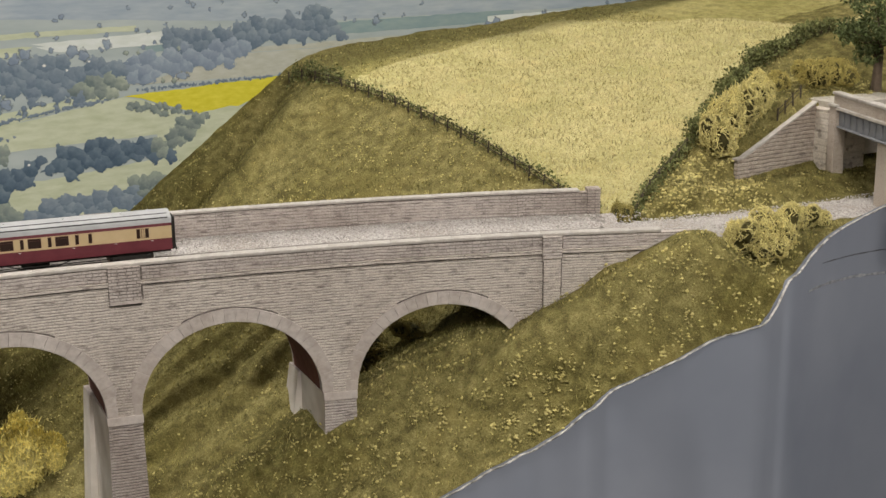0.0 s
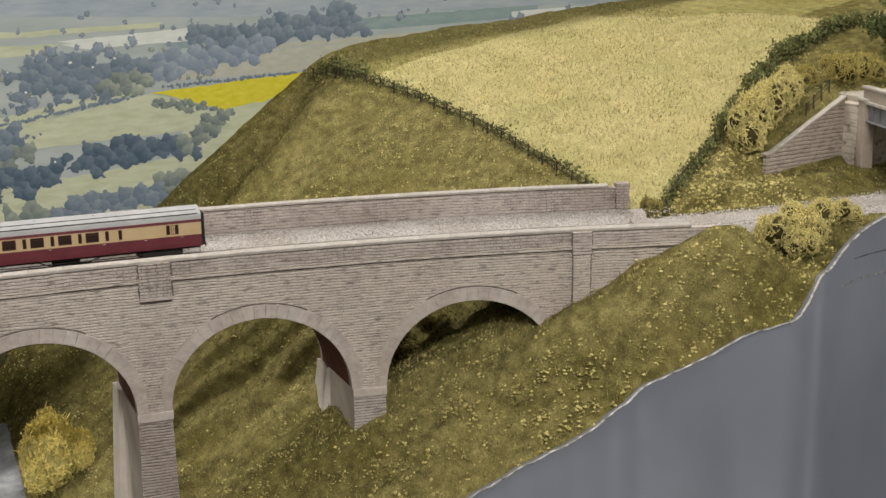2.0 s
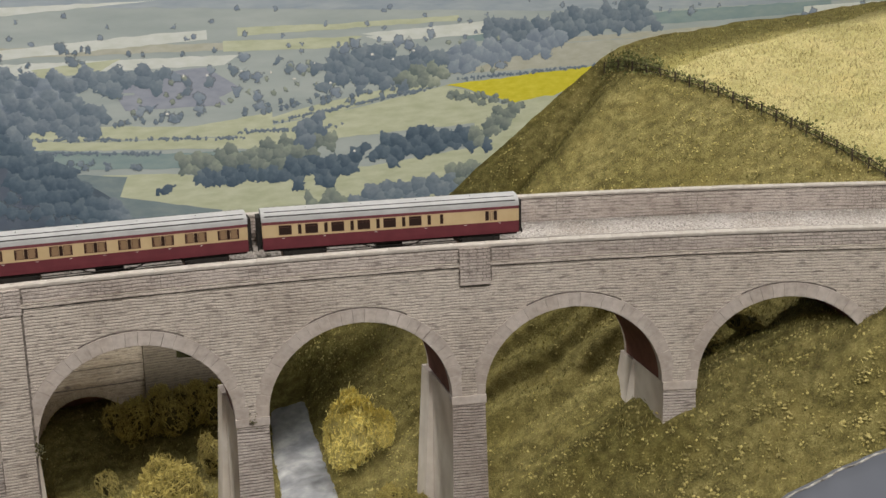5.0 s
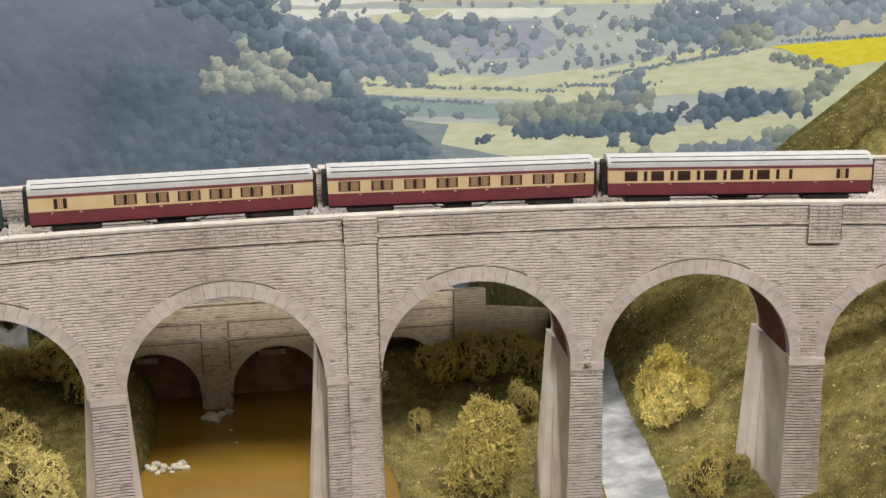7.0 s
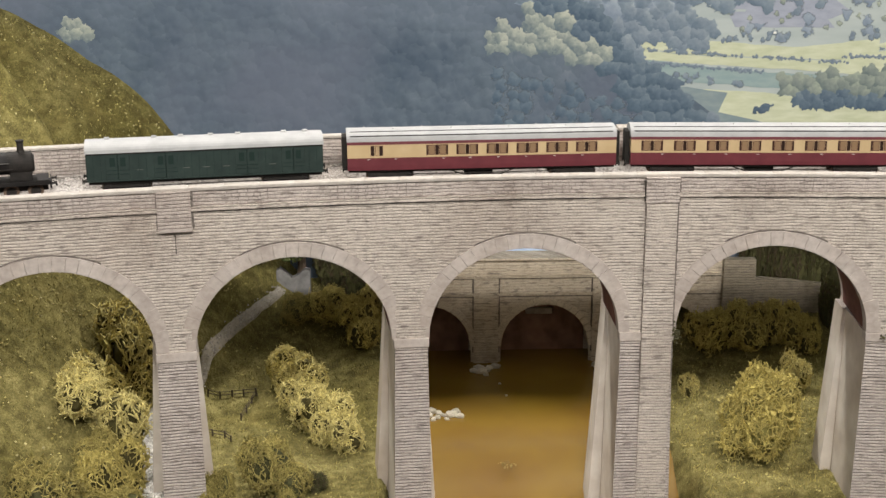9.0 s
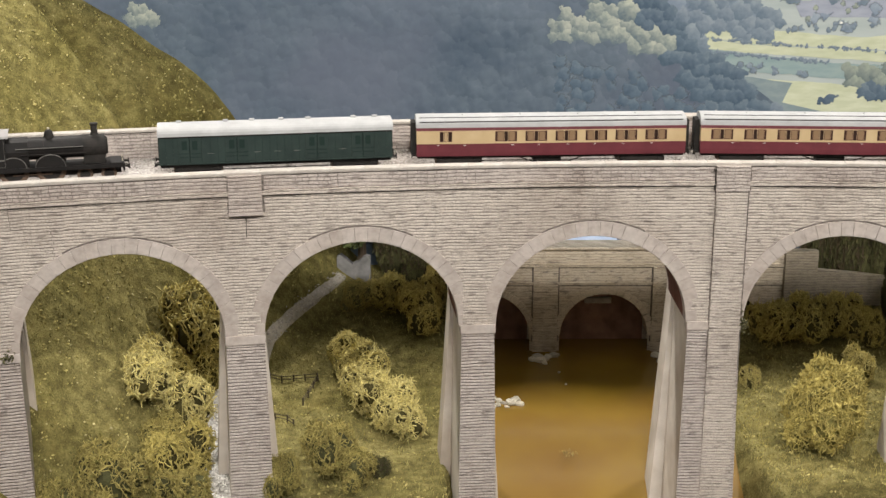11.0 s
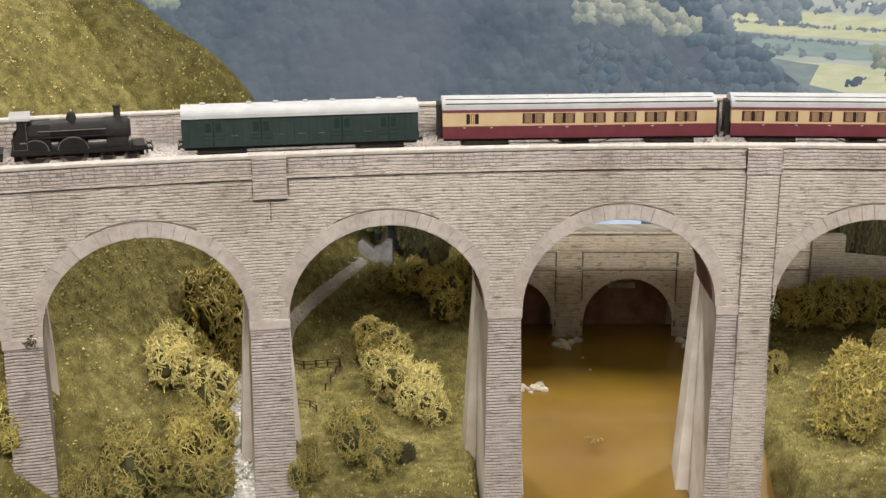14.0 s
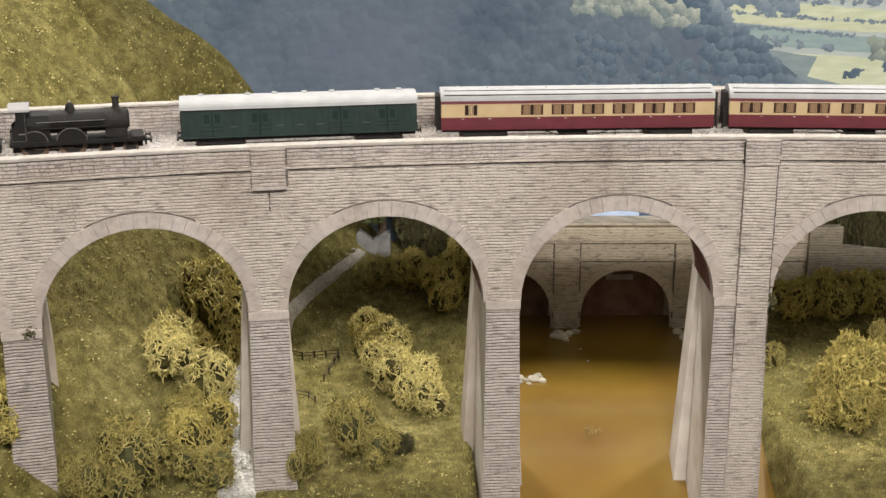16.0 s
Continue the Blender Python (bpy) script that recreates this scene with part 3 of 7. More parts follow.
# ring stones of the arches, and the coping
def ring_stone(th0, th1):
    bm = bmesh.new()
    gap = 0.0009
    q = []
    for th in (th0 + gap, th1 - gap):
        for d in (-0.0008, RING):
            a, b = HALF + d, RISE + d
            q.append((-a * math.cos(th), IMPOST + 0.0016 + b * math.sin(th)))
    (a0, b0), (a1, b1), (c0, d0), (c1, d1) = q
    prof = [(a0, b0), (c0, d0), (c1, d1), (a1, b1)]
    va = [bm.verts.new((x, -0.0022, z)) for x, z in prof]
    vb = [bm.verts.new((x, 0.0100, z)) for x, z in prof]
    bm.faces.new(va)
    bm.faces.new(vb[::-1])
    for k in range(4):
        bm.faces.new((va[k], vb[k], vb[(k + 1) % 4], va[(k + 1) % 4]))
    bmesh.ops.recalc_face_normals(bm, faces=bm.faces[:])
    bmesh.ops.bevel(bm, geom=[e for e in bm.edges if all(v.co.y < 0 for v in e.verts)], offset=0.0002, segments=1, affect="EDGES")
    return mesh_of("ring_stone", bm, VOUSSOIR)


MORTAR = speckled("dark_mortar", [(0.3, (0.10, 0.085, 0.075)), (0.7, (0.22, 0.19, 0.17))], 220.0, 0.95)


def ring_joint():
    """The dark strip round the outside of a ring: mortar, with the shadow gap painted in."""
    bm = bmesh.new()
    n, rows = 54, []
    for k in range(n + 1):
        th = math.pi * k / n
        w = 0.0015 + 0.0009 * noise.noise((k * 0.6, 3, 1))
        rows.append([bm.verts.new((-(HALF + d) * math.cos(th), -0.0005, IMPOST + 0.0016 + (RISE + d) * math.sin(th))) for d in (RING - 0.001, RING + w)])
    for a, b in zip(rows, rows[1:]):
        bm.faces.new((a[0], b[0], b[1], a[1]))
    return mesh_of("ring_joint", bm, MORTAR)


joint = ring_joint()
for c in ARCHES[1:]:
    part("ring_joint", joint, None, viaduct).matrix_world = arc_m(c)
STONES = 27
ring = [ring_stone(math.pi * k / STONES, math.pi * (k + 1) / STONES) for k in range(STONES)]
for c in ARCHES[1:]:
    for k, me in enumerate(ring):
        p = arc(c - HALF * math.cos(math.pi * (k + 0.5) / STONES), 0, 0)
        if c > 0.7 and height(p.x, p.y) > IMPOST + RISE * math.sin(math.pi * (k + 0.5) / STONES) + 0.02:
            continue
        ob = part("ring_stone", me, None, viaduct)
        ob.matrix_world = arc_m(c) @ Matrix.Translation((0, random.uniform(-0.0003, 0.0003), 0))

cope = mesh_of("coping_stone", soft_box(-0.01578, 0.01578, -0.0016, 0.0112, -0.0030, 0.0, 0.0003), COPING)
back_cope = mesh_of("coping_stone", soft_box(-0.01648, 0.01648, -0.0012, 0.0108, -0.0024, 0.0, 0.0003), COPING)
s = END_L + 0.016
while s < END_R - 0.02:
    ob = part("coping_stone", cope, None, viaduct)
    ob.matrix_world = arc_m(s, 0, TOP + random.uniform(-0.00012, 0.00012)) @ Matrix.Rotation(random.uniform(-0.001, 0.001), 4, "Y")
    if s < 0.965:
        ob = part("coping_stone", back_cope, None, viaduct)
        ob.matrix_world = arc_m(s, WIDE - 0.0095, BACK_TOP + random.uniform(-0.00012, 0.00012)) @ Matrix.Rotation(random.uniform(-0.001, 0.001), 4, "Y")
    s += 0.0316

part("end_block", soft_box(-0.006, 0.009, -0.001, 0.060, 0.36, 0.4235, 0.0006), VOUSSOIR, viaduct, "rough stone block closing the parapet").matrix_world = arc_m(END_R)

part("end_post", soft_box(-0.0012, 0.0012, -0.003, 0.0, 0.4204, 0.4250, 0.0003), RENDER, viaduct, "short pale post at the parapet end").matrix_world = arc_m(1.0545)

# ---- the line: ballast, sleepers, rails ----
TRACK_RO, RAIL = 0.050, 0.4270
track_path = [(arc(s, TRACK_RO, 0)) for s in np.arange(-1.06, 1.001, 0.02)]
track_path += [Vector(p) for p in ((1.2700, 1.0075, 0), (1.305, 0.9965, 0), (1.345, 0.9875, 0), (1.39, 0.9795, 0), (1.45, 0.971, 0), (1.52, 0.964, 0), (1.60, 0.959, 0), (1.70, 0.957, 0), (1.9, 0.955, 0), (2.2, 0.955, 0))]


def along(path, step):
    """Even steps along a polyline: place and heading."""
    out, left = [], 0.0
    for a, b in zip(path, path[1:]):
        d = (b - a).length
        while left < d:
            out.append((a.lerp(b, left / d), (b - a).normalized()))
            left += step
        left -= d
    return out


def strip_mesh(path, offsets, heights, jitter=0.0):
    """A band along the path: heights at offsets to the far side."""
    verts, faces = [], []
    n = len(offsets)
    pts = along(path, 0.004)
    for p, d in pts:
        side = Vector((-d.y, d.x, 0))
        for o, h in zip(offsets, heights):
            q = p + side * o
            verts.append((q.x, q.y, h + jitter * (noise.noise((q.x * 160, q.y * 160, 1)) + 0.6 * noise.noise((q.x * 420, q.y * 420, 7)))))
    for i in range(len(pts) - 1):
        for j in range(n - 1):
            faces.append((i * n + j, (i + 1) * n + j, (i + 1) * n + j + 1, i * n + j + 1))
    return verts, faces


offs = np.linspace(-0.0408, 0.0503, 20)
prof = [0.4225 + 0.0105 * float(smooth01(o, 0.012, 0.046)) for o in offs]
on_viaduct = [p for p in track_path if polar(p.x, p.y)[0] < 1.03]
v, f = strip_mesh(on_viaduct, offs, prof, 0.0010)
bed = tagged(new("ballast", tri_mesh("ballast", v, f, [BALLAST])), "pale grey stone ballast heaped along the line", "ballast", kind="stuff")
past = track_path[len(on_viaduct) - 2:]
v, f = strip_mesh(past, [-0.043, -0.039] + list(np.linspace(-0.034, 0.046, 16)), [0.385, 0.414] + [0.4235 + 0.0035 * math.cos((o - 7.5) * 0.2) for o in range(16)], 0.0012)
tagged(new("ballast", tri_mesh("ballast", v, f, [BALLAST])), "pale grey stone ballast under the approach track", "ballast", kind="stuff")

# loose stones lying on it
rng = np.random.default_rng(5)


def scatter(name, places, make, mat, parent=None, smooth=False):
    """One mesh of many small pieces; make(k) gives vertices round the origin and faces."""
    verts, faces, n = [], [], 0
    for k, p in enumerate(places):
        vs, fs = make(k)
        verts += [(a + p[0], b + p[1], c + p[2]) for a, b, c in vs]
        faces += [tuple(i + n for i in q) for q in fs]
        n += len(vs)
    ob = new(name, tri_mesh(name, verts, faces, [mat] if not isinstance(mat, list) else mat, smooth=smooth))
    ob.parent = parent
    return ob


def pebble(r):
    a, b, c = r * rng.uniform(0.7, 1.3, 3)
    t = rng.uniform(0, 3)
    ca, sa = math.cos(t), math.sin(t)
    return ([(a * ca, a * sa, 0), (-b * sa, b * ca, 0), (-a * ca, -a * sa, 0), (b * sa, -b * ca, 0), (0.2 * a, 0, c * 0.8), (0, 0, -c)],
            [(0, 1, 4), (1, 2, 4), (2, 3, 4), (3, 0, 4), (1, 0, 5), (2, 1, 5), (3, 2, 5), (0, 3, 5)])


places = []
for p, d in along(track_path[:-3], 0.00052):
    side = Vector((-d.y, d.x, 0))
    for _ in range(3):
        s0 = polar(p.x, p.y)[0]
        o = rng.uniform(-0.02, 0.0495) if s0 < 1.03 else rng.uniform(-0.033, 0.045)
        q = p + side * o
        h = 0.4225 + 0.0105 * float(smooth01(o, 0.012, 0.046)) if s0 < 1.03 else 0.4262
        places.append((q.x, q.y, h + 0.0004))
STONE_BITS = speckled("ballast_stone", [(0.3, (0.36, 0.335, 0.31)), (0.7, (0.58, 0.55, 0.52))], 300.0, 0.95, island=0.35)
tagged(scatter("ballast_stones", places, lambda k: pebble(rng.uniform(0.0006, 0.0012)), STONE_BITS), "loose pale ballast stones along the track", "ballast", kind="stuff")

RUST = speckled("rail_steel", [(0.3, (0.10, 0.06, 0.04)), (0.7, (0.17, 0.12, 0.09))], 200.0, 0.5)
RAIL_STEEL = speckled("worn_rail_steel", [(0.3, (0.30, 0.275, 0.25)), (0.7, (0.46, 0.43, 0.40))], 160.0, 0.4)
SLEEPER = speckled("sleeper_wood", [(0.3, (0.06, 0.045, 0.035)), (0.7, (0.12, 0.095, 0.075))], 150.0, 0.9)
track = thing("railway_track", "single railway track with rusty rails on dark sleepers", "track")
for o in (-0.0083, 0.0083):
    bm = bmesh.new()
    last = None
    for p, d in along(track_path, 0.02):
        side = Vector((-d.y, d.x, 0))
        ringv = [bm.verts.new(p + side * (o + x) + Vector((0, 0, z))) for x, z in ((-0.0005, RAIL - 0.0024), (0.0005, RAIL - 0.0024), (0.0005, RAIL), (-0.0005, RAIL))]
        if last:
            for k in range(4):
                bm.faces.new((last[k], last[(k + 1) % 4], ringv[(k + 1) % 4], ringv[k]))
        last = ringv
    part("rail", bm, RAIL_STEEL, track)
sl = mesh_of("sleeper", soft_box(-0.0016, 0.0016, -0.0165, 0.0165, RAIL - 0.0038, RAIL - 0.0022, 0.0003), SLEEPER)
for p, d in along(track_path[52:], 0.0095):
    ob = part("sleeper", sl, None, track)
    ob.matrix_world = Matrix.Translation(p) @ Matrix.Rotation(math.atan2(d.y, d.x), 4, "Z")

# small fittings and growth on the stonework
IRON = speckled("weathered_iron", [(0.3, (0.035, 0.030, 0.028)), (0.7, (0.09, 0.08, 0.072))], 160.0, 0.8)
for s0, z0, z1, w in ((0.0222, 0.4130, 0.4330, 0.0011), (-0.4105, 0.3780, 0.3960, 0.0003)):
    bm = bmesh.new()
    tube(bm, [arc(s0, -0.0022, z0), arc(s0, -0.0022, (z0 + z1) / 2), arc(s0, -0.0022, z1)], w, 8)
    part("drain_pipe", bm, IRON, viaduct, "dark iron drain pipe")
    for z in (z0 + 0.003, z1 - 0.002):
        part("pipe_bracket", soft_box(-w * 1.7, w * 1.7, -0.0046, 0.0006, z, z + 0.0016, 0.0003), IRON, viaduct).matrix_world = arc_m(s0)
MOSS = speckled("moss", [(0.3, (0.075, 0.072, 0.035)), (0.7, (0.16, 0.145, 0.075))], 300.0, 0.95, island=0.3)
tufts = []
for s0, spread, count in ((-0.6280, 0.0032, 46), (0.0560, 0.0028, 56), (0.2540, 0.002, 14)):
    for _ in range(count):
        p = arc(s0 + rng.normal() * spread, -0.0018 - abs(rng.normal()) * 0.0016, IMPOST - 0.001 + rng.normal() * 0.0034)
        tufts.append(tuple(p))
moss = scatter("moss", tufts, lambda k: pebble(rng.uniform(0.0006, 0.0016)), MOSS)
tagged(moss, "tufts of dull green moss on the pier shoulders", "moss", kind="stuff")

# ---- the printed backdrop ----
BD = 1.700
backdrop = new("backdrop", None)
tagged(backdrop, "photographic backdrop board of a hazy valley with fields and woods", "backdrop", kind="structure")


def printed(name, lo, hi, scale=60.0, stretch=(1, 1, 3), island=0.0, rough=0.7):
    m = material(name, lo, rough, spec=0.2)
    n = Nodes(m)
    mp = n.add("Mapping")
    mp.inputs["Scale"].default_value = stretch
    n.link(n.coords(), mp.inputs["Vector"])
    c = n.ramp(n.noise(mp.outputs[0], scale, 5, 0.6), (0.3, lo), (0.7, hi))
    if island:
        r = n.add("NewGeometry").outputs["Random Per Island"]
        c = n.mix(1.0, c, n.ramp(r, (0, (1 - island,) * 3), (1, (1 + island,) * 3)), "MULTIPLY")
    n.base(n.mix(1.0, c, (0.92, 1.0, 1.18), "MULTIPLY"))
    return m


def foliage_colour(n, v, shade, body, sun, scale):
    """Massed tree tops as a hazy photograph shows them: tufts lit from the upper right."""
    off = n.add("VectorMath", operation="ADD")
    n.link(v, off.inputs[0])
    off.inputs[1].default_value = (0.16 / scale, 0, 0.30 / scale)
    f = n.math("ADD", 0.5, n.math("MULTIPLY", n.math("SUBTRACT", n.noise(v, scale, 4, 0.5), n.noise(off.outputs[0], scale, 4, 0.5)), 2.0))
    return n.ramp(f, (0.20, shade), (0.5, body), (0.84, sun))


def crowns(n, v, q):
    """Round tree tops, q to the metre: light on each, its lot, its middle, distance from it, and its own tint."""
    flat = n.add("SeparateXYZ")
    n.link(v, flat.inputs[0])
    plane = n.add("CombineXYZ")
    n.link(flat.outputs[0], plane.inputs[0])
    n.link(flat.outputs[2], plane.inputs[1])
    ragged = n.add("TexNoise")
    ragged.inputs["Scale"].default_value, ragged.inputs["Detail"].default_value = q * 2.2, 5.0
    n.link(plane.outputs[0], ragged.inputs["Vector"])
    shift = n.add("VectorMath", operation="MULTIPLY_ADD")
    n.link(ragged.outputs["Color"], shift.inputs[0])
    shift.inputs[1].default_value = (1.0 / q, 1.0 / q, 0)
    n.link(plane.outputs[0], shift.inputs[2])
    cell = n.add("TexVoronoi", voronoi_dimensions="2D")
    cell.inputs["Scale"].default_value = q
    n.link(shift.outputs[0], cell.inputs["Vector"])
    off = n.add("VectorMath", operation="SUBTRACT")
    n.link(shift.outputs[0], off.inputs[0])
    n.link(cell.outputs["Position"], off.inputs[1])
    lit = n.add("VectorMath", operation="DOT_PRODUCT")
    n.link(off.outputs[0], lit.inputs[0])
    lit.inputs[1].default_value = (0.24 * q, 0.44 * q, 0)
    light = n.math("ADD", n.math("ADD", lit.outputs["Value"], -0.02), n.math("ADD", n.math("MULTIPLY", n.noise(v, q * 3.0, 3, 0.6), 0.55), n.math("MULTIPLY", n.noise(v, q * 0.7, 3, 0.6), 0.45)))
    lots = n.add("SeparateColor")
    n.link(cell.outputs["Color"], lots.inputs[0])
    tint = n.ramp(lots.outputs[1], (0.0, (0.90, 0.91, 0.93)), (1.0, (1.10, 1.09, 1.06)))
    return light, lots.outputs[0], cell.outputs["Position"], cell.outputs["Distance"], tint


def foliage_print(name, shade, body, sun, scale, drift):
    """A wooded hillside: tufts in soft drifts of two hues."""
    m = material(name, body, 0.7, spec=0.2)
    n = Nodes(m)
    v = n.coords()
    c = foliage_colour(n, v, shade, body, sun, scale)
    soft = n.noise(v, scale * 0.5, 5, 0.6)
    c = n.mix(0.6, c, n.ramp(soft, (0.30, shade), (0.52, body), (0.72, sun)))
    top = crowns(n, v, scale)
    c = n.mix(0.46, c, n.mix(1.0, n.ramp(top[0], (0.12, shade), (0.5, body), (0.9, sun)), top[4], "MULTIPLY"))
    c = n.mix(1.0, c, n.ramp(n.noise(v, scale * 0.13, 4, 0.6), (0.34, (0.76, 0.80, 0.84)), (0.64, (1.18, 1.16, 1.12))), "MULTIPLY")
    c = n.mix(n.ramp(n.noise(v, scale * 0.08, 3), (0.46, (0, 0, 0)), (0.66, (0.6, 0.6, 0.6))), c, drift)
    high = n.add("SeparateXYZ")
    n.link(v, high.inputs[0])
    lift = n.math("ADD", high.outputs[2], n.math("MULTIPLY", n.noise(v, 5.0, 3), 0.12))
    c = n.mix(n.ramp(lift, (0.56, (0, 0, 0)), (0.72, (0.62, 0.62, 0.62))), c, (0.245, 0.272, 0.300))
    n.base(n.mix(1.0, c, (0.92, 1.0, 1.18), "MULTIPLY"))
    return m


HAZE = printed("print_haze", (0.42, 0.45, 0.39), (0.54, 0.555, 0.47), 9.0, (1, 1, 5))
bm = bmesh.new()
box(bm, -1.3, 2.75, BD, BD + 0.012, -0.1, 0.85)
part("board", bm, HAZE, backdrop)

layer = [0]


def patch(name, pts, mat):
    """A flat printed shape with a slightly uneven edge."""
    layer[0] += 1
    y = BD - 0.0002 - layer[0] * 0.00001
    bm = bmesh.new()
    ring = []
    for (x0, z0), (x1, z1) in zip(pts, pts[1:] + pts[:1]):
        n = max(int(math.hypot(x1 - x0, z1 - z0) / 0.012), 1)
        for k in range(n):
            x, z = x0 + (x1 - x0) * k / n, z0 + (z1 - z0) * k / n
            ring.append(bm.verts.new((x, y, z + 0.0016 * noise.noise((x * 60, z * 60, layer[0])))))
    f = bm.faces.new(ring)
    bmesh.ops.recalc_face_normals(bm, faces=[f])
    bmesh.ops.triangulate(bm, faces=[f])
    return part(name, bm, mat, backdrop)


LIT = printed("print_meadow", (0.54, 0.542, 0.32), (0.69, 0.67, 0.44), 34.0, (1, 1, 4))
DIM = printed("print_dim_meadow", (0.26, 0.34, 0.31), (0.36, 0.42, 0.36), 30.0)
TAN = printed("print_stubble", (0.50, 0.47, 0.33), (0.62, 0.58, 0.44), 50.0)
PALE = printed("print_pale_field", (0.70, 0.69, 0.55), (0.84, 0.81, 0.68), 40.0)
RAPE = printed("print_rape", (0.70, 0.58, 0.03), (0.84, 0.70, 0.07), 60.0)
SOIL = printed("print_plough", (0.33, 0.335, 0.36), (0.43, 0.43, 0.44), 40.0)
SHADE = printed("print_shaded_meadow", (0.21, 0.262, 0.255), (0.31, 0.35, 0.310), 30.0)
WOODBASE = foliage_print("print_wood_floor", (0.088, 0.114, 0.134), (0.124, 0.152, 0.176), (0.182, 0.208, 0.222), 52.0, (0.155, 0.165, 0.195))
DISTANT = printed("print_far_hills", (0.36, 0.40, 0.41), (0.50, 0.52, 0.48), 22.0, (1, 1, 6))

patch("far_hill", [(-1.3, 0.60), (0.3, 0.655), (1.2, 0.605), (2.75, 0.60), (2.75, 0.848), (-1.3, 0.848)], DISTANT)
patch("field", [(0.10, 0.632), (0.30, 0.640), (0.52, 0.652), (0.30, 0.652), (0.10, 0.643)], PALE)
patch("field", [(0.62, 0.613), (0.76, 0.611), (0.93, 0.613), (0.93, 0.606), (0.62, 0.602)], LIT)
patch("field", [(0.60, 0.597), (0.79, 0.592), (0.76, 0.579), (0.60, 0.583)], LIT)
patch("field", [(0.30, 0.604), (0.60, 0.594), (0.60, 0.585), (0.28, 0.592)], TAN)
patch("field", [(0.26, 0.585), (0.62, 0.578), (0.60, 0.566), (0.26, 0.570)], PALE)
patch("field", [(0.793, 0.592), (1.00, 0.597), (1.04, 0.587), (0.824, 0.583)], PALE)
patch("field", [(0.20, 0.594), (0.50, 0.610), (0.58, 0.612), (0.58, 0.600), (0.30, 0.588)], PALE)
patch("field", [(0.36, 0.575), (0.47, 0.582), (0.44, 0.567), (0.37, 0.564)], LIT)
patch("field", [(0.50, 0.560), (0.575, 0.565), (0.62, 0.535), (0.56, 0.515), (0.47, 0.520)], SOIL)
patch("field", [(0.788, 0.596), (0.99, 0.604), (0.99, 0.597), (0.822, 0.588)], PALE)
patch("field", [(0.93, 0.584), (1.09, 0.590), (1.09, 0.583), (0.95, 0.576)], DIM)
patch("field", [(1.10, 0.600), (1.55, 0.606), (1.55, 0.588), (1.10, 0.582)], DIM)
patch("field", [(0.44, 0.556), (0.56, 0.560), (0.57, 0.538), (0.45, 0.538)], SOIL)
patch("field", [(0.46, 0.535), (0.58, 0.536), (0.60, 0.514), (0.47, 0.516)], SOIL)
patch("field", [(0.914, 0.533), (1.092, 0.566), (1.30, 0.566), (1.30, 0.527), (1.125, 0.532)], TAN)
patch("field", [(1.09, 0.573), (1.55, 0.580), (1.55, 0.566), (1.09, 0.567)], TAN)
patch("field", [(1.5, 0.598), (2.7, 0.612), (2.7, 0.585), (1.5, 0.588)], PALE)
patch("field", [(0.907, 0.519), (1.15, 0.531), (1.109, 0.505), (1.038, 0.478), (0.979, 0.497), (0.932, 0.513)], RAPE)
patch("field", [(0.61, 0.478), (0.745, 0.492), (0.907, 0.518), (0.932, 0.512), (1.02, 0.474), (0.958, 0.462), (0.61, 0.455)], LIT)
patch("field", [(0.62, 0.482), (0.689, 0.500), (0.806, 0.518), (0.886, 0.527), (0.901, 0.521), (0.746, 0.493)], LIT)
patch("field", [(0.328, 0.493), (0.381, 0.504), (0.548, 0.489), (0.66, 0.500), (0.66, 0.470), (0.40, 0.482)], LIT)
patch("field", [(0.33, 0.4915), (0.40, 0.481), (0.66, 0.468), (0.66, 0.452), (0.345, 0.475)], LIT)
patch("field", [(0.327, 0.478), (0.517, 0.457), (0.62, 0.452), (0.61, 0.430), (0.378, 0.448)], DIM)
patch("field", [(0.40, 0.438), (0.526, 0.430), (0.61, 0.412), (0.803, 0.416), (0.98, 0.432), (1.00, 0.40), (0.98, 0.30), (0.40, 0.30)], LIT)
patch("field", [(0.36, 0.446), (0.465, 0.431), (0.454, 0.406), (0.585, 0.375), (0.58, 0.30), (0.36, 0.30)], SHADE)
patch("field", [(0.95, 0.480), (1.06, 0.492), (1.20, 0.480), (1.20, 0.36), (0.95, 0.36)], LIT)
patch("wood_floor", [(0.45, 0.05), (1.2, 0.05), (1.2, 0.315), (0.45, 0.315)], WOODBASE)
patch("wood_floor", [(-1.3, 0.70), (-0.2, 0.655), (0.10, 0.630), (0.20, 0.612), (0.26, 0.55), (0.314, 0.503), (0.378, 0.452), (0.444, 0.406), (0.472, 0.363), (0.48, 0.10), (-1.3, 0.10)], WOODBASE)

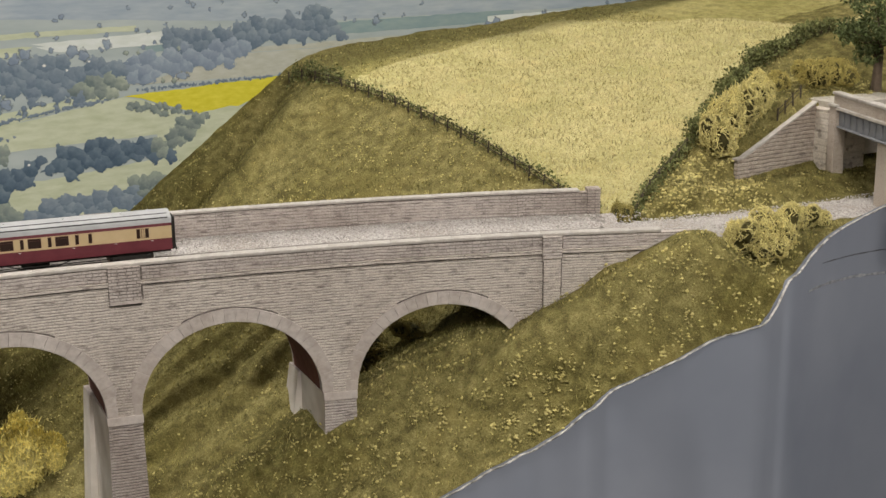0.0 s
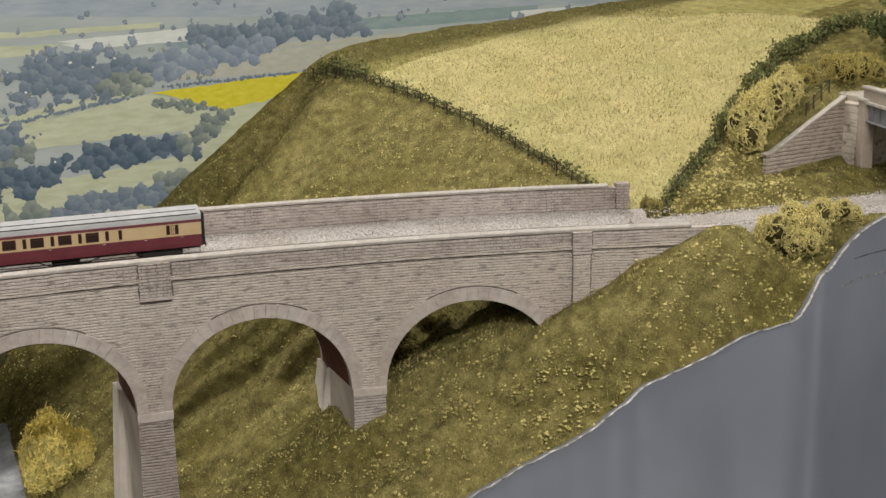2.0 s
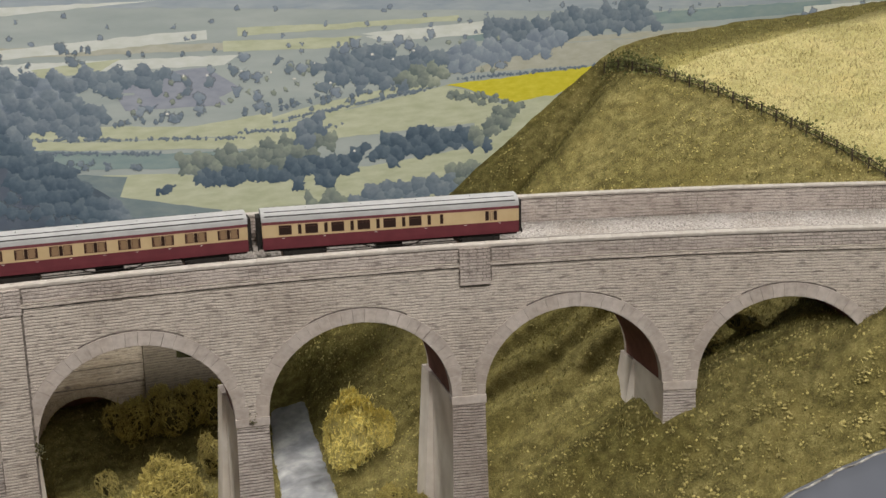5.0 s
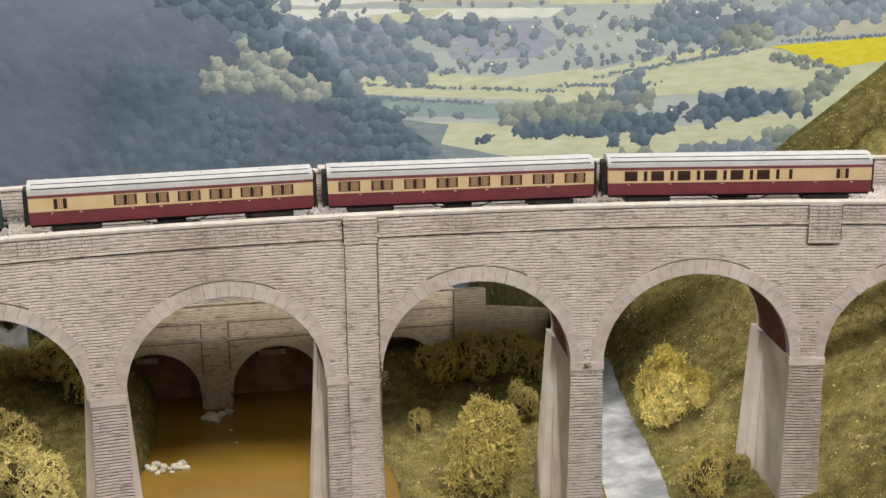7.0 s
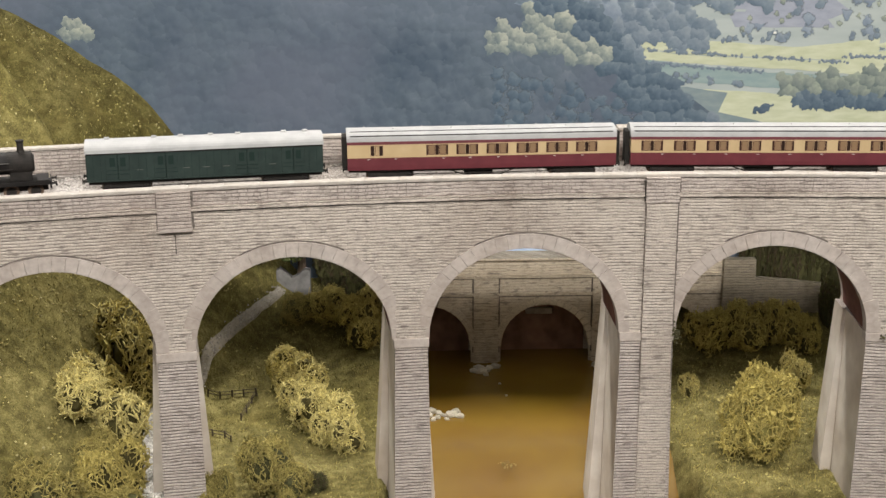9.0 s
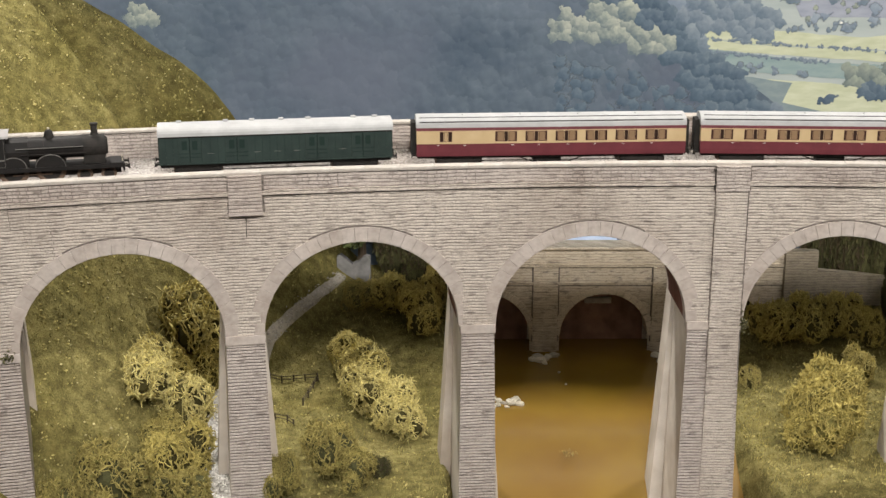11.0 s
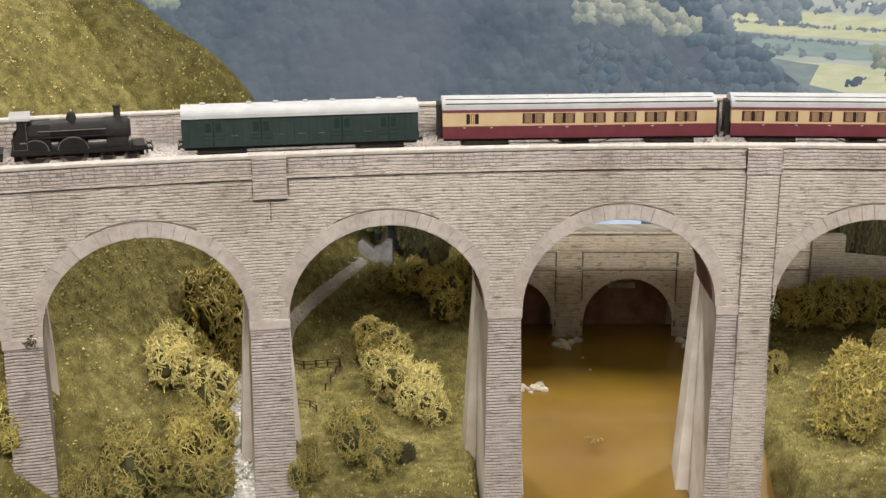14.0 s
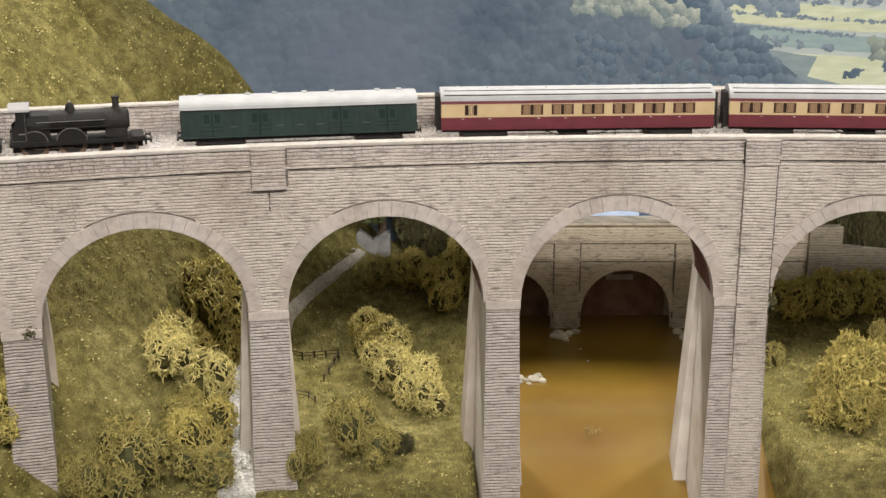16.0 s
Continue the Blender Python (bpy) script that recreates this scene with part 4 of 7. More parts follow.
WATERY = printed("print_pale_water", (0.58, 0.67, 0.78), (0.78, 0.84, 0.90), 60.0, (1, 1, 4))
SLATE = printed("print_slate", (0.10, 0.14, 0.20), (0.15, 0.19, 0.25), 60.0)
patch("lake", [(0.08, 0.19), (0.36, 0.19), (0.36, 0.268), (0.08, 0.268)], WATERY)
patch("far_roof", [(0.246, 0.205), (0.295, 0.205), (0.292, 0.226), (0.246, 0.229)], SLATE)
TONES = {   # shade, body and sunny side of each sort of printed wood
    "mist": ((0.225, 0.262, 0.292), (0.285, 0.322, 0.345), (0.395, 0.420, 0.418)),
    "blue": ((0.150, 0.190, 0.215), (0.208, 0.246, 0.264), (0.310, 0.342, 0.340)),
    "olive": ((0.155, 0.185, 0.165), (0.245, 0.270, 0.220), (0.38, 0.40, 0.29)),
    "lit": ((0.195, 0.225, 0.190), (0.33, 0.35, 0.26), (0.54, 0.54, 0.38)),
    "sunlit": ((0.150, 0.185, 0.185), (0.275, 0.300, 0.250), (0.52, 0.51, 0.385)),
    "dark": ((0.078, 0.112, 0.140), (0.118, 0.156, 0.184), (0.190, 0.230, 0.240)),
}
bands = []
brng = np.random.default_rng(11)


def trees(kind, count, a, b, spread, r0, r1):
    """A belt of trees along a line from a to b, within spread of it."""
    long, wide = math.hypot(b[0] - a[0], b[1] - a[1]), spread + r1 * 0.6
    cover = count * 2.6 * (0.5 * (r0 + r1)) ** 2 / ((long + 2 * wide) * 2 * wide)
    bands.append((kind, a, b, long, wide, min(cover * 0.8, 1.0), 300.0 if r1 < 0.003 else 120.0 if r1 < 0.0085 else 65.0))


# far hedges and copses
for z in (0.640, 0.628, 0.618, 0.606):
    trees("mist", 50, (-0.1, z + 0.004), (1.5, z), 0.003, 0.002, 0.0045)
trees("mist", 70, (0.26, 0.600), (1.05, 0.600), 0.022, 0.003, 0.006)
trees("blue", 26, (0.28, 0.592), (0.62, 0.588), 0.010, 0.004, 0.0075)
trees("blue", 60, (0.05, 0.616), (0.42, 0.598), 0.012, 0.005, 0.009)
trees("blue", 90, (0.95, 0.590), (1.24, 0.606), 0.012, 0.006, 0.011)
trees("mist", 60, (1.22, 0.600), (2.6, 0.612), 0.010, 0.004, 0.009)
trees("blue", 40, (1.55, 0.606), (2.6, 0.618), 0.006, 0.004, 0.008)
# the wooded middle of the valley
trees("mist", 150, (0.26, 0.548), (1.09, 0.578), 0.022, 0.005, 0.010)
trees("blue", 62, (0.28, 0.545), (0.95, 0.560), 0.020, 0.005, 0.0095)
trees("mist", 84, (0.36, 0.515), (0.92, 0.545), 0.014, 0.005, 0.009)
trees("lit", 90, (0.40, 0.530), (0.98, 0.562), 0.022, 0.003, 0.007)
trees("blue", 26, (0.60, 0.505), (0.90, 0.530), 0.008, 0.005, 0.008)
trees("blue", 40, (0.42, 0.566), (0.52, 0.560), 0.012, 0.008, 0.012)
# the blue wood on the valley floor beyond the hillside
trees("mist", 220, (0.281, 0.530), (0.434, 0.517), 0.018, 0.006, 0.011)
trees("blue", 70, (0.281, 0.530), (0.434, 0.517), 0.016, 0.008, 0.014)
trees("mist", 160, (0.212, 0.563), (0.433, 0.553), 0.016, 0.006, 0.011)
trees("blue", 40, (0.212, 0.563), (0.433, 0.553), 0.014, 0.008, 0.014)
trees("blue", 90, (0.744, 0.556), (0.903, 0.551), 0.022, 0.006, 0.012)
trees("olive", 14, (0.86, 0.545), (0.90, 0.540), 0.008, 0.007, 0.010)
trees("blue", 70, (1.080, 0.604), (1.238, 0.617), 0.010, 0.006, 0.011)
trees("mist", 60, (0.93, 0.563), (1.08, 0.580), 0.012, 0.006, 0.010)
# hedges between the fields
for a, b in (((0.66, 0.488), (0.90, 0.520)), ((0.61, 0.479), (0.76, 0.476)), ((0.33, 0.492), (0.64, 0.469)), ((0.345, 0.475), (0.52, 0.458)), ((0.92, 0.527), (1.15, 0.533))):
    trees("blue", 170, a, b, 0.0007, 0.0011, 0.0024)
trees("olive", 26, (0.915, 0.508), (1.03, 0.488), 0.003, 0.004, 0.007)
trees("blue", 18, (0.36, 0.508), (0.66, 0.505), 0.003, 0.005, 0.008)
trees("blue", 14, (0.40, 0.455), (0.50, 0.450), 0.003, 0.004, 0.007)
trees("lit", 10, (0.905, 0.535), (0.912, 0.540), 0.008, 0.006, 0.009)
# the two dark woods and what stands round them
trees("dark", 170, (0.83, 0.446), (0.965, 0.452), 0.015, 0.006, 0.011)
trees("dark", 190, (0.545, 0.434), (0.80, 0.430), 0.016, 0.006, 0.012)
trees("olive", 60, (0.54, 0.448), (0.74, 0.458), 0.010, 0.006, 0.012)
trees("blue", 22, (0.71, 0.472), (0.72, 0.482), 0.010, 0.009, 0.013)
trees("olive", 36, (0.965, 0.455), (1.01, 0.478), 0.012, 0.006, 0.010)
trees("olive", 120, (0.70, 0.366), (0.98, 0.395), 0.014, 0.006, 0.013)
trees("blue", 50, (0.78, 0.376), (0.92, 0.385), 0.010, 0.006, 0.012)
# the great wood on the near hillside
trees("dark", 40, (0.18, 0.43), (0.44, 0.375), 0.03, 0.010, 0.020)
for a, b in (((0.10, 0.632), (0.21, 0.612)), ((0.21, 0.612), (0.27, 0.545)), ((0.27, 0.545), (0.378, 0.452)), ((0.378, 0.452), (0.474, 0.365))):
    trees("blue", 60, a, b, 0.010, 0.008, 0.018)
    trees("dark", 30, a, (b[0] - 0.01, b[1] - 0.02), 0.014, 0.008, 0.018)

trees("sunlit", 70, (0.176, 0.516), (0.250, 0.502), 0.013, 0.006, 0.0130)
trees("sunlit", 50, (0.240, 0.502), (0.306, 0.486), 0.006, 0.006, 0.0110)
trees("sunlit", 24, (0.206, 0.536), (0.254, 0.527), 0.009, 0.006, 0.0110)
trees("sunlit", 20, (-0.373, 0.531), (-0.349, 0.527), 0.008, 0.006, 0.0110)


def printed_woods():
    """One clear film over the fields on which all the belts of trees are printed, crown by crown."""
    m = material("print_trees", (0.2, 0.24, 0.25), 0.7, spec=0.2)
    n = Nodes(m)
    v = n.coords()
    sort = {q: crowns(n, v, q) for q in (65.0, 120.0, 300.0)}
    tone = {(k, q): n.mix(1.0, n.ramp(sort[q][0], (0.18, t[0]), (0.48, t[1]), (0.86, t[2])), sort[q][4], "MULTIPLY") for k, t in TONES.items() for q in sort}
    colour, cover = tone["blue", 120.0], None
    for kind, a, b, long, wide, keep, q in bands:
        f, lot, middle, rim, _ = sort[q]
        d = n.add("VectorMath", operation="SUBTRACT")
        n.link(middle, d.inputs[0])
        d.inputs[1].default_value = ((a[0] + b[0]) / 2, (a[1] + b[1]) / 2, 0)
        cx, cz = (b[0] - a[0]) / max(long, 1e-6), (b[1] - a[1]) / max(long, 1e-6)
        far = []
        for axis, size in (((cx, cz, 0), long / 2 + wide), ((-cz, cx, 0), wide)):
            dot = n.add("VectorMath", operation="DOT_PRODUCT")
            n.link(d.outputs[0], dot.inputs[0])
            dot.inputs[1].default_value = axis
            far.append(n.math("DIVIDE", n.math("ABSOLUTE", dot.outputs["Value"]), size))
        inside = n.math("SUBTRACT", 1.0, n.math("MAXIMUM", *far))
        chance = n.math("MULTIPLY", n.math("MINIMUM", n.math("MULTIPLY", inside, 4.0), 1.0), keep)
        grown = n.math("GREATER_THAN", chance, lot)
        edge = n.add("Clamp")
        n.link(n.math("MULTIPLY", n.math("SUBTRACT", 0.50 + 0.34 * keep if keep < 0.95 else 1.25, rim), 4.0), edge.inputs[0])
        f = n.math("MULTIPLY", grown, edge.outputs[0])
        colour = n.mix(f, colour, tone[kind, q])
        cover = f if cover is None else n.math("MAXIMUM", cover, f)
    n.base(n.mix(1.0, colour, (0.92, 1.0, 1.18), "MULTIPLY"))
    n.link(cover, n.b.inputs["Alpha"])
    return m


bm = bmesh.new()
y = BD - 0.0009
bm.faces.new([bm.verts.new(p) for p in ((-1.29, y, 0.05), (2.74, y, 0.05), (2.74, y, 0.70), (-1.29, y, 0.70))])
part("printed_trees", bm, printed_woods(), backdrop)
# white cottages and walls, far off
COTTAGE = material("print_cottage", (0.80, 0.80, 0.77), 0.7)
for x, z in ((0.30, 0.579), (0.62, 0.556), (0.66, 0.551), (0.72, 0.560), (0.80, 0.566), (0.83, 0.558), (0.86, 0.568), (0.545, 0.554), (0.575, 0.553), (0.52, 0.507), (0.69, 0.541), (0.74, 0.532), (0.77, 0.437)):
    w, h = brng.uniform(0.002, 0.0045), brng.uniform(0.0014, 0.0028)
    bm = bmesh.new()
    y = BD - 0.0012
    f = bm.faces.new([bm.verts.new(p) for p in ((x, y, z), (x + w, y, z), (x + w, y, z + h), (x + w / 2, y, z + h * 1.5), (x, y, z + h))])
    part("cottage", bm, COTTAGE, backdrop)

# ---- the train ----
BLACK = speckled("loco_black", [(0.3, (0.006, 0.0055, 0.0055)), (0.7, (0.013, 0.011, 0.0105))], 120.0, 0.62, 0.0, (0.8, 0.75, 0.72), 30.0)
SOOT = speckled("sooty_black", [(0.3, (0.012, 0.011, 0.010)), (0.7, (0.028, 0.024, 0.021))], 150.0, 0.75)
COAL = speckled("coal", [(0.3, (0.015, 0.015, 0.016)), (0.7, (0.06, 0.06, 0.065))], 400.0, 0.6, 0.0006)
CABGREY = material("cab_roof_grey", (0.30, 0.29, 0.29), 0.6)
LINING = material("lining_grey", (0.15, 0.142, 0.132), 0.6)
BRASS = material("pale_metal", (0.62, 0.56, 0.45), 0.45, 0.5)
CRIMSON = speckled("crimson_paint", [(0.3, (0.112, 0.026, 0.034)), (0.7, (0.150, 0.036, 0.045))], 60.0, 0.4)
CREAM = speckled("cream_paint", [(0.3, (0.47, 0.35, 0.195)), (0.7, (0.54, 0.415, 0.245))], 60.0, 0.4)
BROWN = material("window_frame_brown", (0.075, 0.030, 0.022), 0.5)
CURTAIN = material("curtained_light", (0.24, 0.155, 0.088), 0.5)
BLIND = material("window_blind", (0.46, 0.33, 0.19), 0.7)
GLASS = material("dark_glass", (0.035, 0.022, 0.018), 0.12, spec=0.5)
ROOF = speckled("grey_roof", [(0.3, (0.37, 0.375, 0.38)), (0.7, (0.46, 0.465, 0.47))], 80.0, 0.6, 0.0, (0.9, 0.9, 0.9), 20.0)
GREEN = speckled("van_green", [(0.3, (0.020, 0.034, 0.031)), (0.7, (0.030, 0.048, 0.043))], 90.0, 0.5, 0.0, (0.85, 0.85, 0.85), 25.0)
GREEN_DARK = material("green_shadow_gap", (0.008, 0.022, 0.018), 0.6)
WHITE_BIT = material("white_fitting", (0.70, 0.69, 0.66), 0.6)


def extrude_profile(bm, prof, x0, x1):
    """A closed outline in (y, z) drawn out along x."""
    a = [bm.verts.new((x0, y, z)) for y, z in prof]
    b = [bm.verts.new((x1, y, z)) for y, z in prof]
    n = len(prof)
    for k in range(n):
        bm.faces.new((a[k], a[(k + 1) % n], b[(k + 1) % n], b[k]))
    bm.faces.new(a[::-1])
    bm.faces.new(b)
    bmesh.ops.recalc_face_normals(bm, faces=bm.faces[:])


def profile(name, prof, x0, x1, mat, parent, label="", smooth=False):
    bm = bmesh.new()
    extrude_profile(bm, prof, x0, x1)
    return part(name, bm, mat, parent, label, smooth)


def block(name, dims, mat, parent, label="", b=0.0003):
    return part(name, soft_box(*dims, b), mat, parent, label)


def wheel(parent, x, r, y=0.0078, spokes=0):
    w = new("wheel")
    w.parent = parent
    w.matrix_parent_inverse = Matrix()
    w.location = (x, 0, 0)
    bm = bmesh.new()
    for sgn in (-1, 1):
        disc(bm, (0, sgn * y, r), (0, 1, 0), r, 0.0016, 22)
        disc(bm, (0, sgn * (y - 0.001), r), (0, 1, 0), r + 0.0008, 0.0005, 22)
    part("tyre", bm, RUST, w)
    bm = bmesh.new()
    for sgn in (-1, 1):
        disc(bm, (0, sgn * (y + 0.0009), r), (0, 1, 0), r * 0.72, 0.0006, 18)
        for k in range(spokes):
            a = 6.2832 * k / spokes
            tube(bm, [(0, sgn * (y + 0.0012), r), (r * 0.8 * math.cos(a), sgn * (y + 0.0012), r + r * 0.8 * math.sin(a))], 0.0004, 4)
    tube(bm, [(0, -y, r), (0, y, r)], 0.001, 6)
    part("wheel_centre", bm, SOOT, w)
    return w


def bogie(parent, x):
    bg = new("bogie")
    bg.parent = parent
    bg.location = (x, 0, 0)
    for sgn in (-1, 1):
        block("side_frame", (-0.021, 0.021, sgn * 0.0125 - 0.0009, sgn * 0.0125 + 0.0009, 0.0045, 0.0095), SOOT, bg)
        for wx in (-0.0165, 0.0165):
            block("axle_box", (wx - 0.0022, wx + 0.0022, sgn * 0.0139 - 0.0008, sgn * 0.0139 + 0.0008, 0.0045, 0.0085), SOOT, bg)
    for wx in (-0.0165, 0.0165):
        bm = bmesh.new()
        for sgn in (-1, 1):
            disc(bm, (wx, sgn * 0.0082, 0.006), (0, 1, 0), 0.006, 0.002, 20)
        tube(bm, [(wx, -0.008, 0.006), (wx, 0.008, 0.006)], 0.0009, 6)
        part("wheelset", bm, RUST, bg)
    return bg


def buffers(parent, x, sgn, z=0.0135):
    for y in (-0.0115, 0.0115):
        bm = bmesh.new()
        disc(bm, (x + sgn * 0.002, y, z), (1, 0, 0), 0.0011, 0.004, 10)
        disc(bm, (x + sgn * 0.0043, y, z), (1, 0, 0), 0.0026, 0.0007, 14)
        part("buffer", bm, SOOT, parent)
    bm = bmesh.new()
    tube(bm, [(x, 0, z), (x + sgn * 0.003, 0, z - 0.001), (x + sgn * 0.004, 0, z - 0.005)], 0.0006, 5)
    part("coupling", bm, SOOT, parent)


def roof_profile(w, z0, crown, n=14):
    pts = [(w * math.cos(math.pi * k / n), z0 + crown * math.sin(math.pi * k / n) ** 0.8) for k in range(n + 1)]
    return pts + [(-w, z0 - 0.0006), (w, z0 - 0.0006)]


def coach(label, windows, length=0.2545, doors=()):
    """A corridor coach, rail level at z = 0. windows: (middle, width, kind) from the left end as seen, in metres."""
    c = thing("railway_coach", label, "coach", group="coaches of the train")
    h = length / 2
    W = 0.0178
    block("underframe", (-h + 0.001, h - 0.001, -0.0150, 0.0150, 0.0098, 0.0125), SOOT, c)
    profile("lower_panel", [(-W + 0.0004, 0.0122), (-W, 0.0165), (-W, 0.0240), (W, 0.0240), (W, 0.0165), (W - 0.0004, 0.0122)], -h, h, CRIMSON, c, "crimson lower panels")
    profile("upper_panel", [(-W + 0.0002, 0.0240), (-W + 0.0002, 0.0365), (W - 0.0002, 0.0365), (W - 0.0002, 0.0240)], -h, h, CREAM, c, "cream window band")
    profile("cornice", [(-W, 0.0365), (-W + 0.0006, 0.0396), (W - 0.0006, 0.0396), (W, 0.0365)], -h, h, CRIMSON, c)
    profile("roof", roof_profile(W - 0.0003, 0.0398, 0.0095), -h - 0.0004, h + 0.0004, ROOF, c, "pale grey arched roof", smooth=False)
    for k in (-0.90, -0.60, 0.60, 0.90):
        bm = bmesh.new()
        box(bm, -h + 0.003, h - 0.003, k * W - 0.0004, k * W + 0.0004, 0.0398 + 0.0095 * (1 - k * k) ** 0.4 - 0.0006, 0.0398 + 0.0095 * (1 - k * k) ** 0.4 + 0.0003)
        part("roof_rib", bm, SOOT, c)
    for k in range(9):
        bm = bmesh.new()
        x = -h + length * (k + 0.6) / 9.3
        disc(bm, (x, -0.004 if k % 2 else 0.004, 0.0490), (0, 0, 1), 0.0012, 0.0018, 10, 0.0008)
        part("ventilator", bm, ROOF, c)
    for sgn in (-1, 1):
        y = sgn * W
        for x, w, kind in windows:
            x = -h + x
            wz0, wz1 = 0.0260, 0.0356
            win = block("window", (x - w / 2, x + w / 2, y - 0.0003, y + 0.0003, wz0, wz1), BROWN, c, b=0.0002)
            if kind == "wide":
                block("pane", (x - w / 2 + 0.0006, x + w / 2 - 0.0006, y - 0.00045, y + 0.00045, wz0 + 0.0006, wz1 - 0.0024), GLASS, win, b=0.0001)
                block("toplight", (x - w / 2 + 0.0006, x + w / 2 - 0.0006, y - 0.00045, y + 0.00045, wz1 - 0.0020, wz1 - 0.0006), GLASS, win, b=0.0001)
            else:
                block("pane", (x - w / 2 + 0.0005, x + w / 2 - 0.0005, y - 0.00045, y + 0.00045, wz0 + 0.0005, wz1 - 0.0005), CURTAIN if kind == "curtain" else BLIND if kind == "blind" else GLASS, win, b=0.0001)
        for x in doors:
            x = -h + x
            block("door_handle", (x - 0.0012, x + 0.0012, y - 0.0006, y + 0.0006, 0.0225, 0.0229), WHITE_BIT, c, b=0.0001)
        block("step_board", (-h * 0.55, h * 0.55, sgn * 0.0150 - 0.001, sgn * 0.0150 + 0.001, 0.0072, 0.0078), SOOT, c)
        bm = bmesh.new()
        tube(bm, [(-0.030, sgn * 0.012, 0.0098), (-0.018, sgn * 0.012, 0.0055), (0.018, sgn * 0.012, 0.0055), (0.030, sgn * 0.012, 0.0098)], 0.0006, 5)
        part("truss_rod", bm, SOOT, c)
    for sgn in (-1, 1):
        block("gangway", (sgn * h - 0.0048, sgn * h + 0.0048, -0.0095, 0.0095, 0.013, 0.0430), SOOT, c, "black bellows gangway")
        buffers(c, sgn * h, sgn, 0.0125)
        bogie(c, sgn * (h - 0.040))
    bm = bmesh.new()
    box(bm, -0.016, 0.010, -0.010, 0.010, 0.0045, 0.0098)
    part("battery_box", bm, SOOT, c)
    return c


def triples(first, last, groups, pitch=0.0053):
    out = []
    step = (last - first) / (groups - 1)
    for g in range(groups):
        mid = first + g * step
        out += [(mid, 0.0034, "glass"), (mid - pitch, 0.0064, "curtain"), (mid + pitch, 0.0064, "curtain")]
        out += [(mid - pitch * 1.78, 0.0016, "glass"), (mid + pitch * 1.78, 0.0016, "glass")]
    return out


brake = [(0.0235, 0.0036, "glass"), (0.0275, 0.0028, "blind"), (0.0315, 0.0036, "glass")]
third = coach("crimson and cream corridor coach with a grey roof", triples(0.020, 0.236, 8), doors=(0.03, 0.06, 0.09, 0.12, 0.15, 0.18, 0.21))
first_brake = coach("crimson and cream brake coach with a windowless van end", brake + triples(0.084, 0.226, 6), doors=(0.02, 0.045, 0.09, 0.115, 0.142, 0.168, 0.195, 0.222))
wide = []
for g in range(6):
    wide += [(0.022 + g * 0.0255, 0.0125, "wide"), (0.036 + g * 0.0255, 0.0034, "glass")]
tail_brake = coach("crimson and cream brake coach with wide windows at the train's tail", wide + [(0.176, 0.0034, "glass"), (0.222, 0.0036, "glass"), (0.2262, 0.0028, "blind"), (0.2304, 0.0036, "glass")], doors=(0.02, 0.06, 0.11, 0.16, 0.20, 0.235))


def on_rails(ob, s):
    ob.matrix_world = arc_m(s, TRACK_RO, RAIL)


on_rails(first_brake, -0.1260)
on_rails(third, 0.1385)
on_rails(tail_brake, 0.4030)

